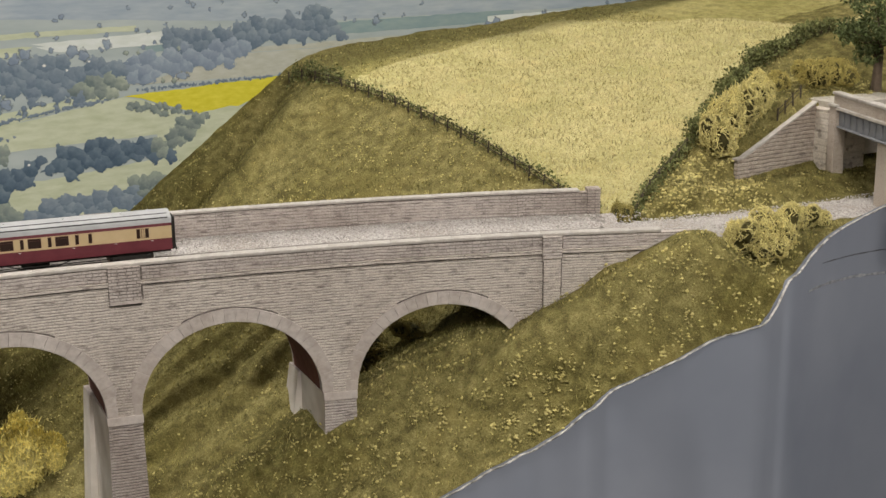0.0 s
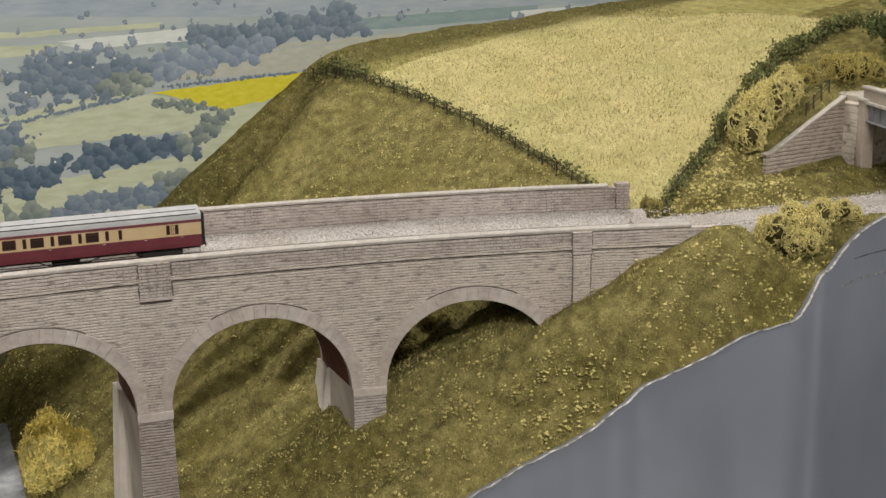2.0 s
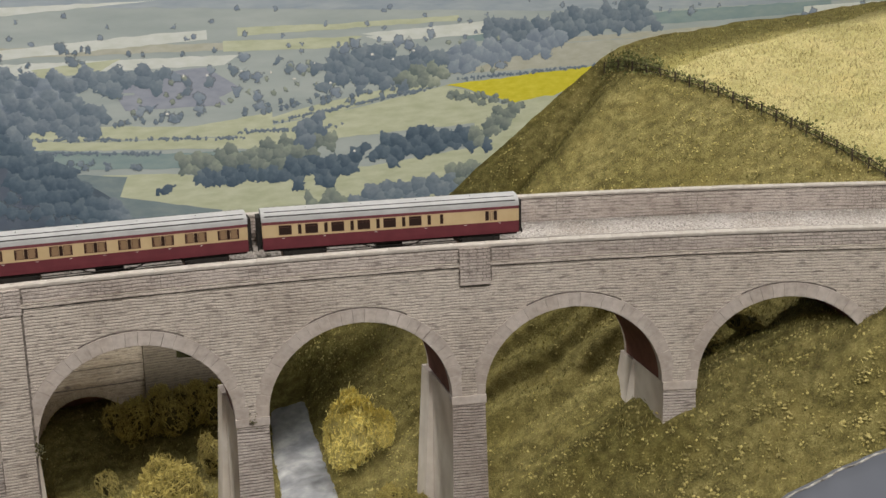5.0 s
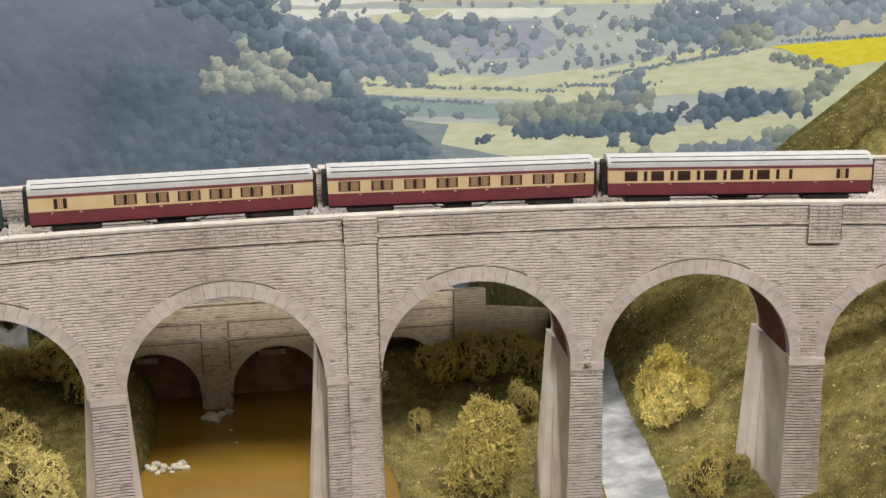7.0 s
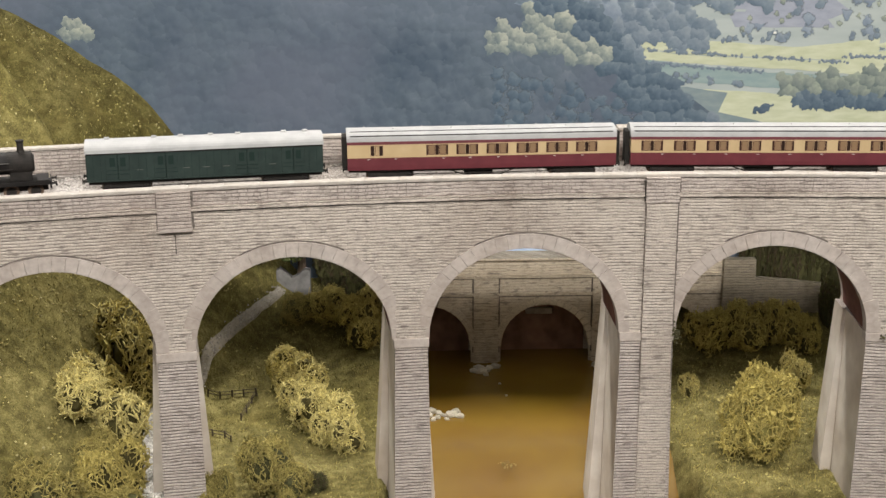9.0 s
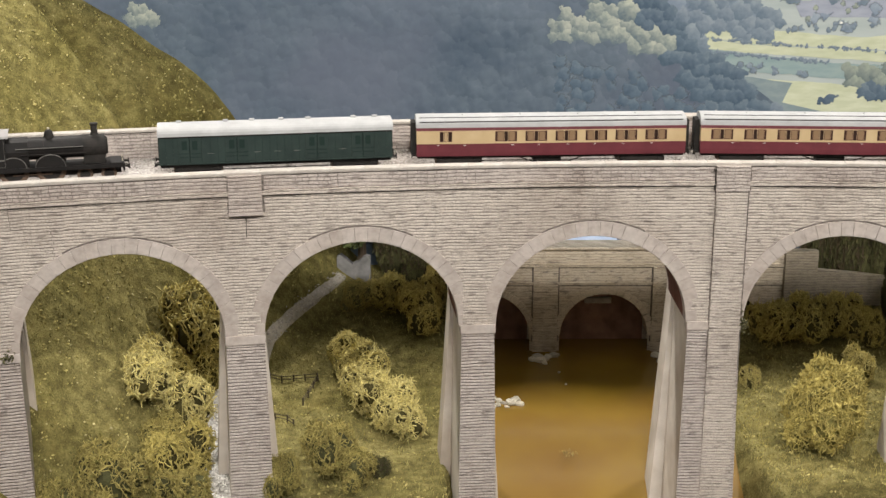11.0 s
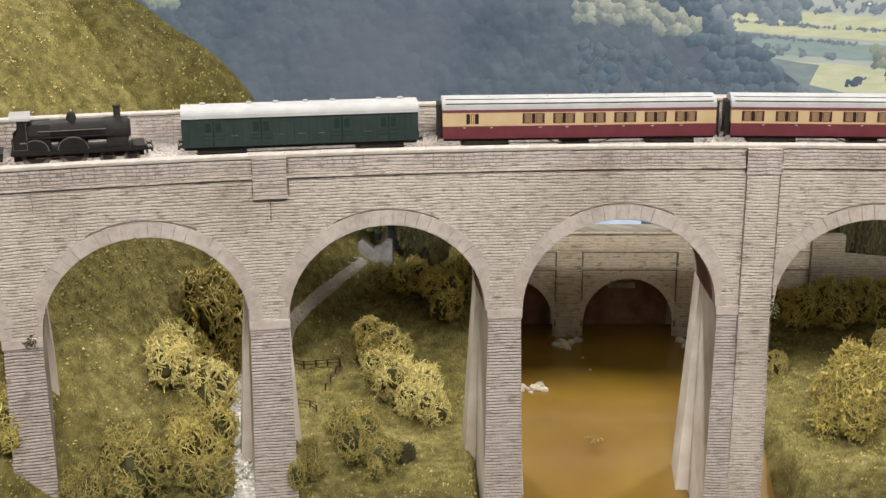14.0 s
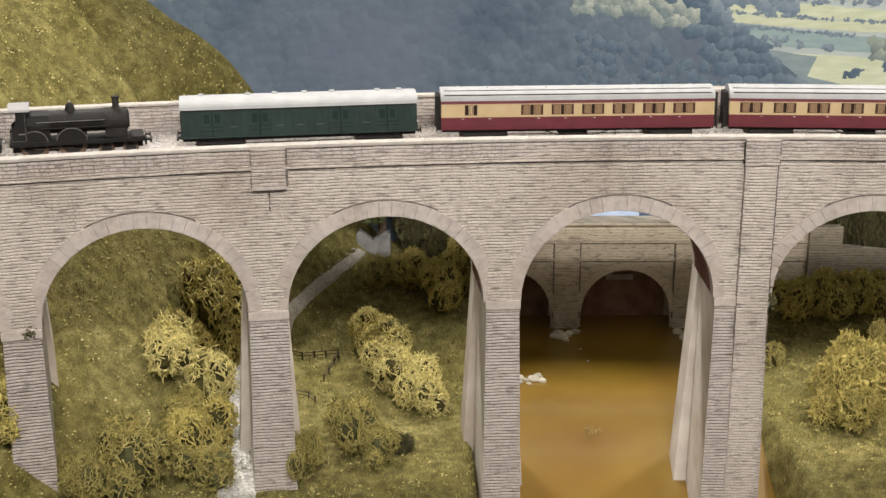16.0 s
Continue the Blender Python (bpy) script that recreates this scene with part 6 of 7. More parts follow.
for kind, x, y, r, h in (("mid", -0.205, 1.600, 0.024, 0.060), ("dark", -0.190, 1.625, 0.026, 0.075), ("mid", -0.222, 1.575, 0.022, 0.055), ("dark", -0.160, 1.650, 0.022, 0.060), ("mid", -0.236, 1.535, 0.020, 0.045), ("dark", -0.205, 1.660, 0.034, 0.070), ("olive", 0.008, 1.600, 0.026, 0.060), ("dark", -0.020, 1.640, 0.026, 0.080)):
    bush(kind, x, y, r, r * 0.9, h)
# right bank
for kind, x, y, r, h in (("fine", 0.420, 1.316, 0.043, 0.074), ("gorse", 0.381, 1.489, 0.014, 0.030), ("gorse", 0.508, 1.470, 0.020, 0.040), ("gorse", 0.470, 1.420, 0.016, 0.018), ("olive", 0.430, 1.405, 0.014, 0.014),
                         ("olive", 0.430, 1.582, 0.034, 0.054), ("olive", 0.472, 1.590, 0.034, 0.052), ("olive", 0.520, 1.590, 0.030, 0.048), ("olive", 0.555, 1.570, 0.020, 0.040)):
    bush(kind, x, y, r, r * 0.9, h)
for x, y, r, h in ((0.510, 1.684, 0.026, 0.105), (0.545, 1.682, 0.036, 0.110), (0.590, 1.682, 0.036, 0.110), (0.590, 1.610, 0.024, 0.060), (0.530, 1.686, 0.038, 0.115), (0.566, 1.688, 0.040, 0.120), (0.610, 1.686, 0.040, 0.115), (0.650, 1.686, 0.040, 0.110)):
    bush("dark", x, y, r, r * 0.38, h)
for kind, x, y, r, h in (("yellow", 0.664, 1.395, 0.034, 0.074), ("yellow", 0.652, 1.378, 0.024, 0.046), ("yellow", 0.682, 1.384, 0.024, 0.048), ("olive", 0.632, 1.198, 0.024, 0.048), ("mid", 0.668, 1.215, 0.018, 0.030), ("mid", 0.995, 1.172, 0.024, 0.026), ("mid", 0.945, 1.188, 0.022, 0.024), ("mid", 1.035, 1.150, 0.020, 0.020)):
    bush(kind, x, y, r, r * 0.9, h)
# gorse by the line and below the hedge
for x, y, r, h in ((1.306, 0.925, 0.024, 0.034), (1.340, 0.916, 0.026, 0.038), (1.374, 0.924, 0.022, 0.034), (1.404, 0.930, 0.018, 0.026), (1.428, 0.935, 0.014, 0.020), (1.322, 0.900, 0.022, 0.030)):
    bush("gorse", x, y, r, r * 0.85, h, label="large yellow gorse bush beside the railway line")
for x, y, r, h in ((1.446, 1.122, 0.025, 0.052), (1.482, 1.130, 0.028, 0.058), (1.518, 1.142, 0.028, 0.056), (1.550, 1.152, 0.022, 0.042)):
    bush("gorse", x, y, r, r, h, label="yellow gorse bush on the bank above the wing wall")
for x, y, r, h in ((1.640, 1.150, 0.027, 0.036), (1.684, 1.150, 0.025, 0.034), (1.60, 1.165, 0.016, 0.022)):
    bush("olive", x, y, r, r * 0.8, h, label="olive bush beside the road over the line")
bush("mid", 1.262, 1.062, 0.012, 0.012, 0.026)


# ---- hedges with their fences ----
def hedge(path, tall, wide, leaf, label, density=9000, twig=0.35):
    """A ragged hedge of leaf crumbs and twigs along a line on the land."""
    t = thing("hedge", label, "hedge")
    fv, ff, tv, tf = [], [], [], []
    pts = along([Vector((x, y, 0)) for x, y in path], 1.0 / density * 4)
    for p, d in pts:
        side = Vector((-d.y, d.x, 0))
        lump = 0.55 + 0.75 * max(noise.noise((p.x * 28, p.y * 28, 4)) + 0.35, 0)
        for _ in range(4):
            q = p + side * prng.normal() * wide * 0.5
            z = height(q.x, q.y) + tall * lump * abs(prng.uniform(0, 1))
            c = np.array((q.x, q.y, z))
            a = unit(prng.normal(size=3))
            b = unit(np.cross(a, prng.normal(size=3)))
            s = prng.uniform(0.0012, 0.0030)
            n0 = len(fv)
            fv += [tuple(c + a * s), tuple(c + b * s * 0.8), tuple(c - a * s), tuple(c - b * s * 0.7)]
            ff += [(n0, n0 + 1, n0 + 2), (n0, n0 + 2, n0 + 3)]
        if prng.uniform() < twig:
            q = p + side * prng.normal() * wide * 0.4
            z = height(q.x, q.y)
            n0 = len(tv)
            tip = (q.x + prng.normal() * 0.005, q.y + prng.normal() * 0.005, z + tall * prng.uniform(0.7, 1.25) * lump)
            tv += [(q.x - 0.0005, q.y, z - 0.002), (q.x + 0.0005, q.y, z - 0.002), tip]
            tf += [(n0, n0 + 1, n0 + 2)]
    part("foliage", tri_mesh("foliage", fv, ff, [leaf], smooth=False), None, t)
    part("twig_work", tri_mesh("twigs", tv, tf, [TWIG], smooth=False), None, t)
    return t


HEDGE_LEAF = leafy("hedge_leaf", (0.085, 0.098, 0.034), (0.22, 0.225, 0.085))
fence_line = [(1.146, 1.672), (1.178, 1.580), (1.205, 1.488), (1.222, 1.395), (1.236, 1.300), (1.247, 1.190), (1.256, 1.100)]
hedge(fence_line, 0.0120, 0.007, HEDGE_LEAF, "low straggling hedge along the edge of the wheat", 2300)
hedge(fence_line[:2], 0.024, 0.013, HEDGE_LEAF, "dark clump of bramble at the crest of the hill", 6000)
lane = [(1.268, 1.058), (1.330, 1.095), (1.390, 1.125), (1.447, 1.158), (1.540, 1.212), (1.637, 1.266), (1.72, 1.30), (1.86, 1.32)]
hedge(lane[:4], 0.012, 0.009, HEDGE_LEAF, "thin dark hedge between the wheat and the bank", 5500)
hedge(lane[3:], 0.022, 0.013, HEDGE_LEAF, "thick dark green hedge along the top of the wheat", 16000)

FENCE_WOOD = speckled("fence_wood", [(0.3, (0.045, 0.035, 0.022)), (0.7, (0.10, 0.08, 0.055))], 200.0, 0.9)


def fence(path, post_gap, tall, label):
    t = thing("fence", label, "fence")
    posts = along([Vector((x, y, 0)) for x, y in path], post_gap)
    me = mesh_of("post", soft_box(-0.0009, 0.0009, -0.0009, 0.0009, -0.006, tall, 0.0003), FENCE_WOOD)
    for p, d in posts:
        ob = part("post", me, None, t)
        ob.matrix_world = Matrix.Translation((p.x, p.y, height(p.x, p.y))) @ Euler((prng.normal() * 0.05, prng.normal() * 0.05, 0)).to_matrix().to_4x4()
    for (a, _), (b, _) in zip(posts, posts[1:]):
        za, zb = height(a.x, a.y), height(b.x, b.y)
        for k in (0.42, 0.85):
            bm = bmesh.new()
            tube(bm, [(a.x, a.y, za + tall * k), (b.x, b.y, zb + tall * k)], 0.0005, 4)
            part("rail", bm, FENCE_WOOD, t)
    return t


fence([(x - 0.006, y - 0.002) for x, y in fence_line], 0.026, 0.015, "dark wooden post and rail fence along the wheat field")
fence(lane[:4], 0.030, 0.012, "dark wooden post and rail fence below the wheat")
fence([(-0.192, 1.455), (-0.136, 1.462)], 0.0138, 0.009, "small dark wooden post and rail fence in the meadow")
fence([(-0.136, 1.462), (-0.150, 1.415)], 0.0160, 0.009, "small dark wooden post and rail fence running down the meadow")
fence([(-0.190, 1.378), (-0.160, 1.365), (-0.150, 1.345)], 0.0150, 0.009, "short broken wooden fence among the bushes")
fence([(1.545, 1.115), (1.60, 1.125)], 0.016, 0.016, "short wooden fence at the end of the road bridge")


# ---- the tree by the road ----
def tree(x, y, tall, crown, label):
    t = thing("tree", label, "tree")
    z = height(x, y)
    bm = bmesh.new()
    top = Vector((x + 0.004, y, z + tall * 0.62))
    tube(bm, [(x, y, z - 0.01), (x + 0.001, y, z + 0.012), (x + 0.002, y, z + tall * 0.35), top], [0.0095, 0.0066, 0.0052, 0.0026], 9)
    tips = []
    for k in range(11):
        a = 6.2832 * k / 11 + prng.uniform(-0.3, 0.3)
        s = Vector((x + 0.002, y, z + tall * prng.uniform(0.26, 0.58)))
        e = s + Vector((math.cos(a), math.sin(a), prng.uniform(0.1, 0.8))) * crown * prng.uniform(0.5, 0.85)
        tube(bm, [s, s.lerp(e, 0.5) + Vector((0, 0, 0.006)), e], [0.0028, 0.0018, 0.0008], 6)
        tips.append(e)
    part("trunk", bm, BARK, t)
    fv, ff = [], []
    tips += [top + Vector(prng.normal(size=3)) * crown * 0.35 for _ in range(9)]
    for _ in range(5200):
        c = tips[int(prng.integers(0, len(tips)))]
        p = np.array(c) + unit(prng.normal(size=3)) * crown * 0.34 * prng.uniform(0.3, 1.0) ** 0.5 * np.array((1, 1, 0.7))
        a = unit(prng.normal(size=3))
        b = unit(np.cross(a, prng.normal(size=3)))
        s = prng.uniform(0.0014, 0.0034)
        n0 = len(fv)
        fv += [tuple(p + a * s), tuple(p + b * s * 0.8), tuple(p - a * s), tuple(p - b * s * 0.7)]
        ff += [(n0, n0 + 1, n0 + 2), (n0, n0 + 2, n0 + 3)]
    part("crown", tri_mesh("crown", fv, ff, [TREE_LEAF], smooth=False), None, t)
    return t


tree(1.724, 1.118, 0.142, 0.062, "broad dark green tree standing by the road bridge")
tree(-0.095, 1.672, 0.135, 0.050, "dark tree with a bare trunk at the back of the valley")


# ---- grass, crumbs of foam, and wheat ----
def blades(name, n, box_, test, tall, mat, wide=0.0006, lean=0.5):
    x = prng.uniform(box_[0], box_[1], n)
    y = prng.uniform(box_[2], box_[3], n)
    keep = test(x, y)
    x, y = x[keep], y[keep]
    z = ground(x, y)
    n = len(x)
    a = prng.uniform(0, 6.28, n)
    h = tall * prng.uniform(0.5, 1.3, n)
    w = wide * prng.uniform(0.6, 1.4, n)
    rz = np.array([rough(u, v) for u, v in zip(x, y)])
    v = np.zeros((n, 3, 3))
    v[:, 0] = np.stack([x - w * np.cos(a), y - w * np.sin(a), z + rz - 0.0008], 1)
    v[:, 1] = np.stack([x + w * np.cos(a), y + w * np.sin(a), z + rz - 0.0008], 1)
    v[:, 2] = np.stack([x + h * lean * prng.normal(size=n), y + h * lean * prng.normal(size=n), z + rz + h], 1)
    f = np.arange(n * 3).reshape(n, 3)
    return new(name, tri_mesh(name, v.reshape(-1, 3).tolist(), f.tolist(), [mat], smooth=False))


def on_land(x, y):
    """Grass: off the water, the line, the viaduct and the wheat."""
    s, ro = polar(x, y)
    a, b = river_banks(y)
    wet = (x > a - 0.006) & (x < b + 0.006)
    line = (s > 0.97) & (np.abs(y - (1.005 - 0.10 * (x - 1.24))) < 0.05) & (x > 1.2)
    under = (ro > -0.004) & (ro < WIDE + 0.004) & (s > 0.9) & (x < 1.27)
    return ~wet & ~line & ~under & ~is_field(x, y) & (np.abs(x - stream_x(y)) > 0.026) & (y > edge_y(x) + 0.004)


def patchy(scale, cut, seed):
    def test(x, y):
        m = on_land(x, y)
        q = np.array([noise.noise((u * scale, v * scale, seed)) for u, v in zip(x, y)])
        thin = (x > -0.21) & (x < 0.56) & (prng.uniform(size=len(x)) < 0.6)
        return m & ~thin & (q > cut + 0.5 * prng.normal(size=len(x)))
    return test


BLADE = leafy("grass_blade", (0.17, 0.15, 0.045), (0.36, 0.315, 0.12), 30.0, 0.6)
STRAW = leafy("straw_blade", (0.30, 0.25, 0.07), (0.50, 0.42, 0.15), 30.0, 0.35)
FOAM = leafy("foam_crumb", (0.27, 0.23, 0.07), (0.52, 0.45, 0.19), 60.0, 0.45)
WHEAT_EAR = leafy("wheat_ear", (0.36, 0.315, 0.14), (0.57, 0.51, 0.28), 20.0, 0.22)
area = (-0.62, 1.75, 0.86, 1.69)
tagged(blades("grass", 120000, area, on_land, 0.0036, BLADE), "short olive static grass over the slopes", "grass", kind="stuff")
tagged(blades("dry_grass", 16000, area, patchy(7.0, 0.05, 2.0), 0.0034, STRAW), "straw-coloured dry grass in patches", "grass", kind="stuff")
tagged(blades("wheat", 52000, (1.13, 2.1, 1.05, 1.70), is_field, 0.0042, WHEAT_EAR, 0.0007, 0.5), "ripe golden wheat standing in the field", "wheat", kind="stuff")


def crumbs(n, box_, test, r0, r1):
    x = prng.uniform(box_[0], box_[1], n)
    y = prng.uniform(box_[2], box_[3], n)
    k = test(x, y)
    out = []
    for u, v in zip(x[k], y[k]):
        for _ in range(int(prng.integers(1, 5))):
            a, b = u + prng.normal() * 0.0024, v + prng.normal() * 0.0024
            out.append((a, b, height(a, b) + rough(a, b) + prng.uniform(0, 0.0012)))
    return scatter("foam_crumbs", out, lambda k: pebble(prng.uniform(r0, r1)), FOAM)


# Yellowish flock round the bush, thickened to brighten the lit bank by colour.
tagged(crumbs(150, (0.345, 0.52, 1.25, 1.50), on_land, 0.0007, 0.0020), "yellow foam tufts heaped on the river bank", "foliage crumbs", kind="stuff")
tagged(blades("bank_grass", 2400, (0.345, 0.52, 1.22, 1.52), on_land, 0.0040, STRAW), "straw-coloured grass on the river bank", "grass", kind="stuff")
tagged(crumbs(650, (1.26, 1.47, 1.02, 1.13), on_land, 0.0007, 0.0026), "yellow-green leafy tufts below the hedge", "foliage crumbs", kind="stuff")
def near_edge(x, y):
    d = y - edge_y(x)
    q = np.array([noise.noise((u * 14, v * 14, 5.0)) for u, v in zip(x, y)])
    return on_land(x, y) & (d > 0.004) & (prng.uniform(size=len(x)) < np.exp(-d / 0.055) * np.clip(0.55 + 1.3 * q, 0, 1))


tagged(crumbs(5200, (0.85, 1.36, 0.85, 1.10), near_edge, 0.0009, 0.0026), "pale yellow-green leafy tufts along the edge of the bank", "foliage crumbs", kind="stuff")
tagged(crumbs(30000, area, patchy(8.0, 0.16, 6.0), 0.0005, 0.0019), "yellow-green foam crumbs clinging to the slopes", "foliage crumbs", kind="stuff")

PALE_FOAM = leafy("pale_crumb", (0.40, 0.345, 0.14), (0.68, 0.61, 0.34), 60.0, 0.4)
dots = []
for x, y in zip(prng.uniform(-0.62, -0.20, 1500), prng.uniform(1.13, 1.69, 1500)):
    if noise.noise((x * 11, y * 11, 3.0)) + 0.3 * prng.normal() > -0.05 and height(x, y) > 0.12:
        dots.append((x, y, height(x, y) + rough(x, y) + 0.0010))
tagged(scatter("pale_crumbs", dots, lambda k: pebble(prng.uniform(0.0007, 0.0018)), PALE_FOAM), "pale straw-coloured crumbs scattered over the meadow", "foliage crumbs", kind="stuff")

# ---- the old bridge over the river ----
RIVER_BRIDGE_Y = 1.650
old = thing("river_bridge", "old low stone bridge with round arches over the river", "bridge")


def flat_wall(cols, y0, y1):
    bm = bmesh.new()
    uv = bm.loops.layers.uv.new("UVMap")

    def face(pts):
        f = bm.faces.new([bm.verts.new(p) for p in pts])
        for l, p in zip(f.loops, pts):
            l[uv].uv = (p[0] + p[1], p[2])

    for (a, l0, h0), (b, l1, h1) in zip(cols, cols[1:]):
        if b - a < 1e-7:
            continue
        face([(a, y0, l0), (b, y0, l1), (b, y0, h1), (a, y0, h0)])
        face([(b, y1, l1), (a, y1, l0), (a, y1, h0), (b, y1, h1)])
        face([(a, y0, h0), (b, y0, h1), (b, y1, h1), (a, y1, h0)])
        face([(a, y1, l0), (b, y1, l1), (b, y0, l1), (a, y0, l0)])
    for x, l, h in (cols[0], cols[-1]):
        face([(x, y0, l), (x, y0, h), (x, y1, h), (x, y1, l)])
    bmesh.ops.remove_doubles(bm, verts=bm.verts[:], dist=1e-6)
    bmesh.ops.recalc_face_normals(bm, faces=bm.faces[:])
    return bm


SPAN = 0.0585
cols = [(-0.03, 0.06, 0.222)]
for c in (0.0690, 0.2255, 0.3820):
    cols.append((c - SPAN, 0.06, 0.222))
    for k in range(25):
        u = -SPAN * math.cos(math.pi * k / 24)
        cols.append((c + u, 0.1035 + math.sqrt(max(SPAN ** 2 - u * u, 0)), 0.222))
    cols.append((c + SPAN, 0.06, 0.222))
cols += [(0.458, 0.06, 0.222)]
part("bridge_wall", flat_wall(cols, RIVER_BRIDGE_Y, RIVER_BRIDGE_Y + 0.045), OLD_STONE, old)
for z, d in ((0.1740, 0.0022), (0.1985, 0.0030)):
    bm = flat_wall([(-0.03, z, z + 0.0035), (0.2, z, z + 0.0035), (0.458, z, z + 0.0035)], RIVER_BRIDGE_Y - d, RIVER_BRIDGE_Y + 0.001)
    part("string_course", bm, OLD_STONE, old)
bm = flat_wall([(-0.03, 0.222, 0.2255), (0.458, 0.222, 0.2255)], RIVER_BRIDGE_Y - 0.003, RIVER_BRIDGE_Y + 0.012)
part("coping", bm, OLD_STONE, old)
for x in (0.1475, 0.3040):
    bm = flat_wall([(x - 0.0160, 0.07, 0.198), (x + 0.0160, 0.07, 0.198)], RIVER_BRIDGE_Y - 0.0045, RIVER_BRIDGE_Y)
    part("pilaster", bm, OLD_STONE, old)
# dark strips beside the pilasters and under the string courses
for x in (0.1305, 0.1650, 0.2870, 0.3210):
    part("joint", soft_box(x - 0.0009, x + 0.0009, RIVER_BRIDGE_Y - 0.0008, RIVER_BRIDGE_Y + 0.001, 0.095, 0.197, 0.0002), DARK_LINE, old)
for z in (0.1728, 0.1973):
    part("joint", soft_box(-0.03, 0.458, RIVER_BRIDGE_Y - 0.0007, RIVER_BRIDGE_Y + 0.001, z - 0.0007, z + 0.0007, 0.0002), DARK_LINE, old)
for c in (0.0690, 0.2255, 0.3820):
    for k in range(19):
        bm = bmesh.new()
        q = []
        for th in (math.pi * k / 19 + 0.008, math.pi * (k + 1) / 19 - 0.008):
            for r in (SPAN - 0.0006, SPAN + 0.0085):
                q.append((c - r * math.cos(th), 0.1035 + r * math.sin(th)))
        va = [bm.verts.new((x, RIVER_BRIDGE_Y - 0.0015, z)) for x, z in (q[0], q[2], q[3], q[1])]
        vb = [bm.verts.new((x, RIVER_BRIDGE_Y + 0.003, z)) for x, z in (q[0], q[2], q[3], q[1])]
        bm.faces.new(va)
        for i in range(4):
            bm.faces.new((va[i], vb[i], vb[(i + 1) % 4], va[(i + 1) % 4]))
        bmesh.ops.recalc_face_normals(bm, faces=bm.faces[:])
        part("ring_stone", bm, OLD_STONE, old)

# An added panel closes the open arches; its brown paints the gloom inside.
TUNNEL_GLOOM = speckled("tunnel_gloom_brown", [(0.3, (0.15, 0.080, 0.052)), (0.7, (0.30, 0.170, 0.115))], 40.0, 0.8)
part("tunnel_back", flat_wall([(-0.03, 0.05, 0.21), (0.458, 0.05, 0.21)], 1.6955, 1.6985), TUNNEL_GLOOM, old, "brown panel standing for the gloom under the bridge")
# Added pale bars imitate the bright slot glimpsed through two of the arches.
for x0, x1 in ((0.046, 0.074), (0.204, 0.240)):
    part("far_lintel", soft_box(x0, x1, 1.690, 1.6952, 0.1345, 0.1425, 0.0006), COPING, old, "pale bar standing for light at the far opening")
road_wall = thing("roadside_wall", "low weathered stone wall running from the old bridge", "wall")
part("wall", flat_wall([(0.458, 0.10, 0.2225), (0.500, 0.10, 0.2215)], 1.640, 1.652), MOSSY_STONE, road_wall)
part("wall", flat_wall([(0.500, 0.10, 0.196), (0.55, 0.10, 0.191), (0.605, 0.10, 0.184)], 1.642, 1.652), MOSSY_STONE, road_wall)

# the whitewashed gable among the trees
cottage = thing("cottage_gable", "small whitewashed ruined cottage wall among dark trees", "ruin")
bm = bmesh.new()
prof = [(-0.126, 0.14), (-0.082, 0.14), (-0.082, 0.2090), (-0.090, 0.2105), (-0.099, 0.2020), (-0.106, 0.1990), (-0.114, 0.2070), (-0.121, 0.2120), (-0.126, 0.2085)]
va = [bm.verts.new((x, 1.660, z)) for x, z in prof]
vb = [bm.verts.new((x, 1.672, z)) for x, z in prof]
bm.faces.new(va)
bm.faces.new(vb[::-1])
for i in range(len(prof)):
    bm.faces.new((va[i], vb[i], vb[(i + 1) % len(prof)], va[(i + 1) % len(prof)]))
bmesh.ops.recalc_face_normals(bm, faces=bm.faces[:])
part("wall", bm, PLASTER, cottage)

# ---- stones by the water ----
ROCK = speckled("bank_stone", [(0.3, (0.50, 0.45, 0.36)), (0.7, (0.74, 0.69, 0.58))], 120.0, 0.9, 0.0006, per_object=0.25)


def stone(x, y, r, z=None):
    bm = bmesh.new()
    bmesh.ops.create_icosphere(bm, subdivisions=2, radius=1)
    o = Vector(prng.uniform(0, 50, 3))
    for v in bm.verts:
        v.co *= 1 + 0.35 * noise.noise(v.co * 1.3 + o)
        v.co.z *= 0.6
    ob = new("stone", mesh_of("stone", bm, ROCK))
    ob.matrix_world = Matrix.Translation((x, y, max(height(x, y), WATER) + r * 0.25 if z is None else z)) @ Matrix.Rotation(prng.uniform(0, 6.28), 4, "Z") @ Matrix.Diagonal((r, r * prng.uniform(0.6, 1), r, 1))
    return tagged(ob, "pale rounded stone lying at the water's edge", "stone", "stones by the river")


for x, y, r in ((0.100, 1.478, 0.0050), (0.094, 1.470, 0.0055), (0.104, 1.466, 0.0042), (0.070, 1.482, 0.0050), (0.079, 1.476, 0.0040), (0.066, 1.470, 0.0046), (0.077, 1.464, 0.0036), (0.085, 1.470, 0.0030), (0.072, 1.458, 0.0034), (0.088, 1.459, 0.0024), (0.060, 1.478, 0.004),
                (0.137, 1.622, 0.0056), (0.146, 1.616, 0.0050), (0.140, 1.610, 0.0060), (0.130, 1.614, 0.0044), (0.150, 1.624, 0.0044), (0.144, 1.602, 0.0036), (0.159, 1.628, 0.005),
                (0.292, 1.628, 0.0056), (0.300, 1.620, 0.0050), (0.296, 1.608, 0.0046), (0.302, 1.597, 0.0036), (0.160, 1.570, 0.0015), (0.165, 1.530, 0.0013)):
    stone(x, y, r * 1.3)

WEED = leafy("water_weed", (0.22, 0.16, 0.05), (0.34, 0.25, 0.09))
pts = [(0.149 + prng.normal() * 0.004, 1.330 + prng.normal() * 0.005, WATER + 0.0004) for _ in range(34)]
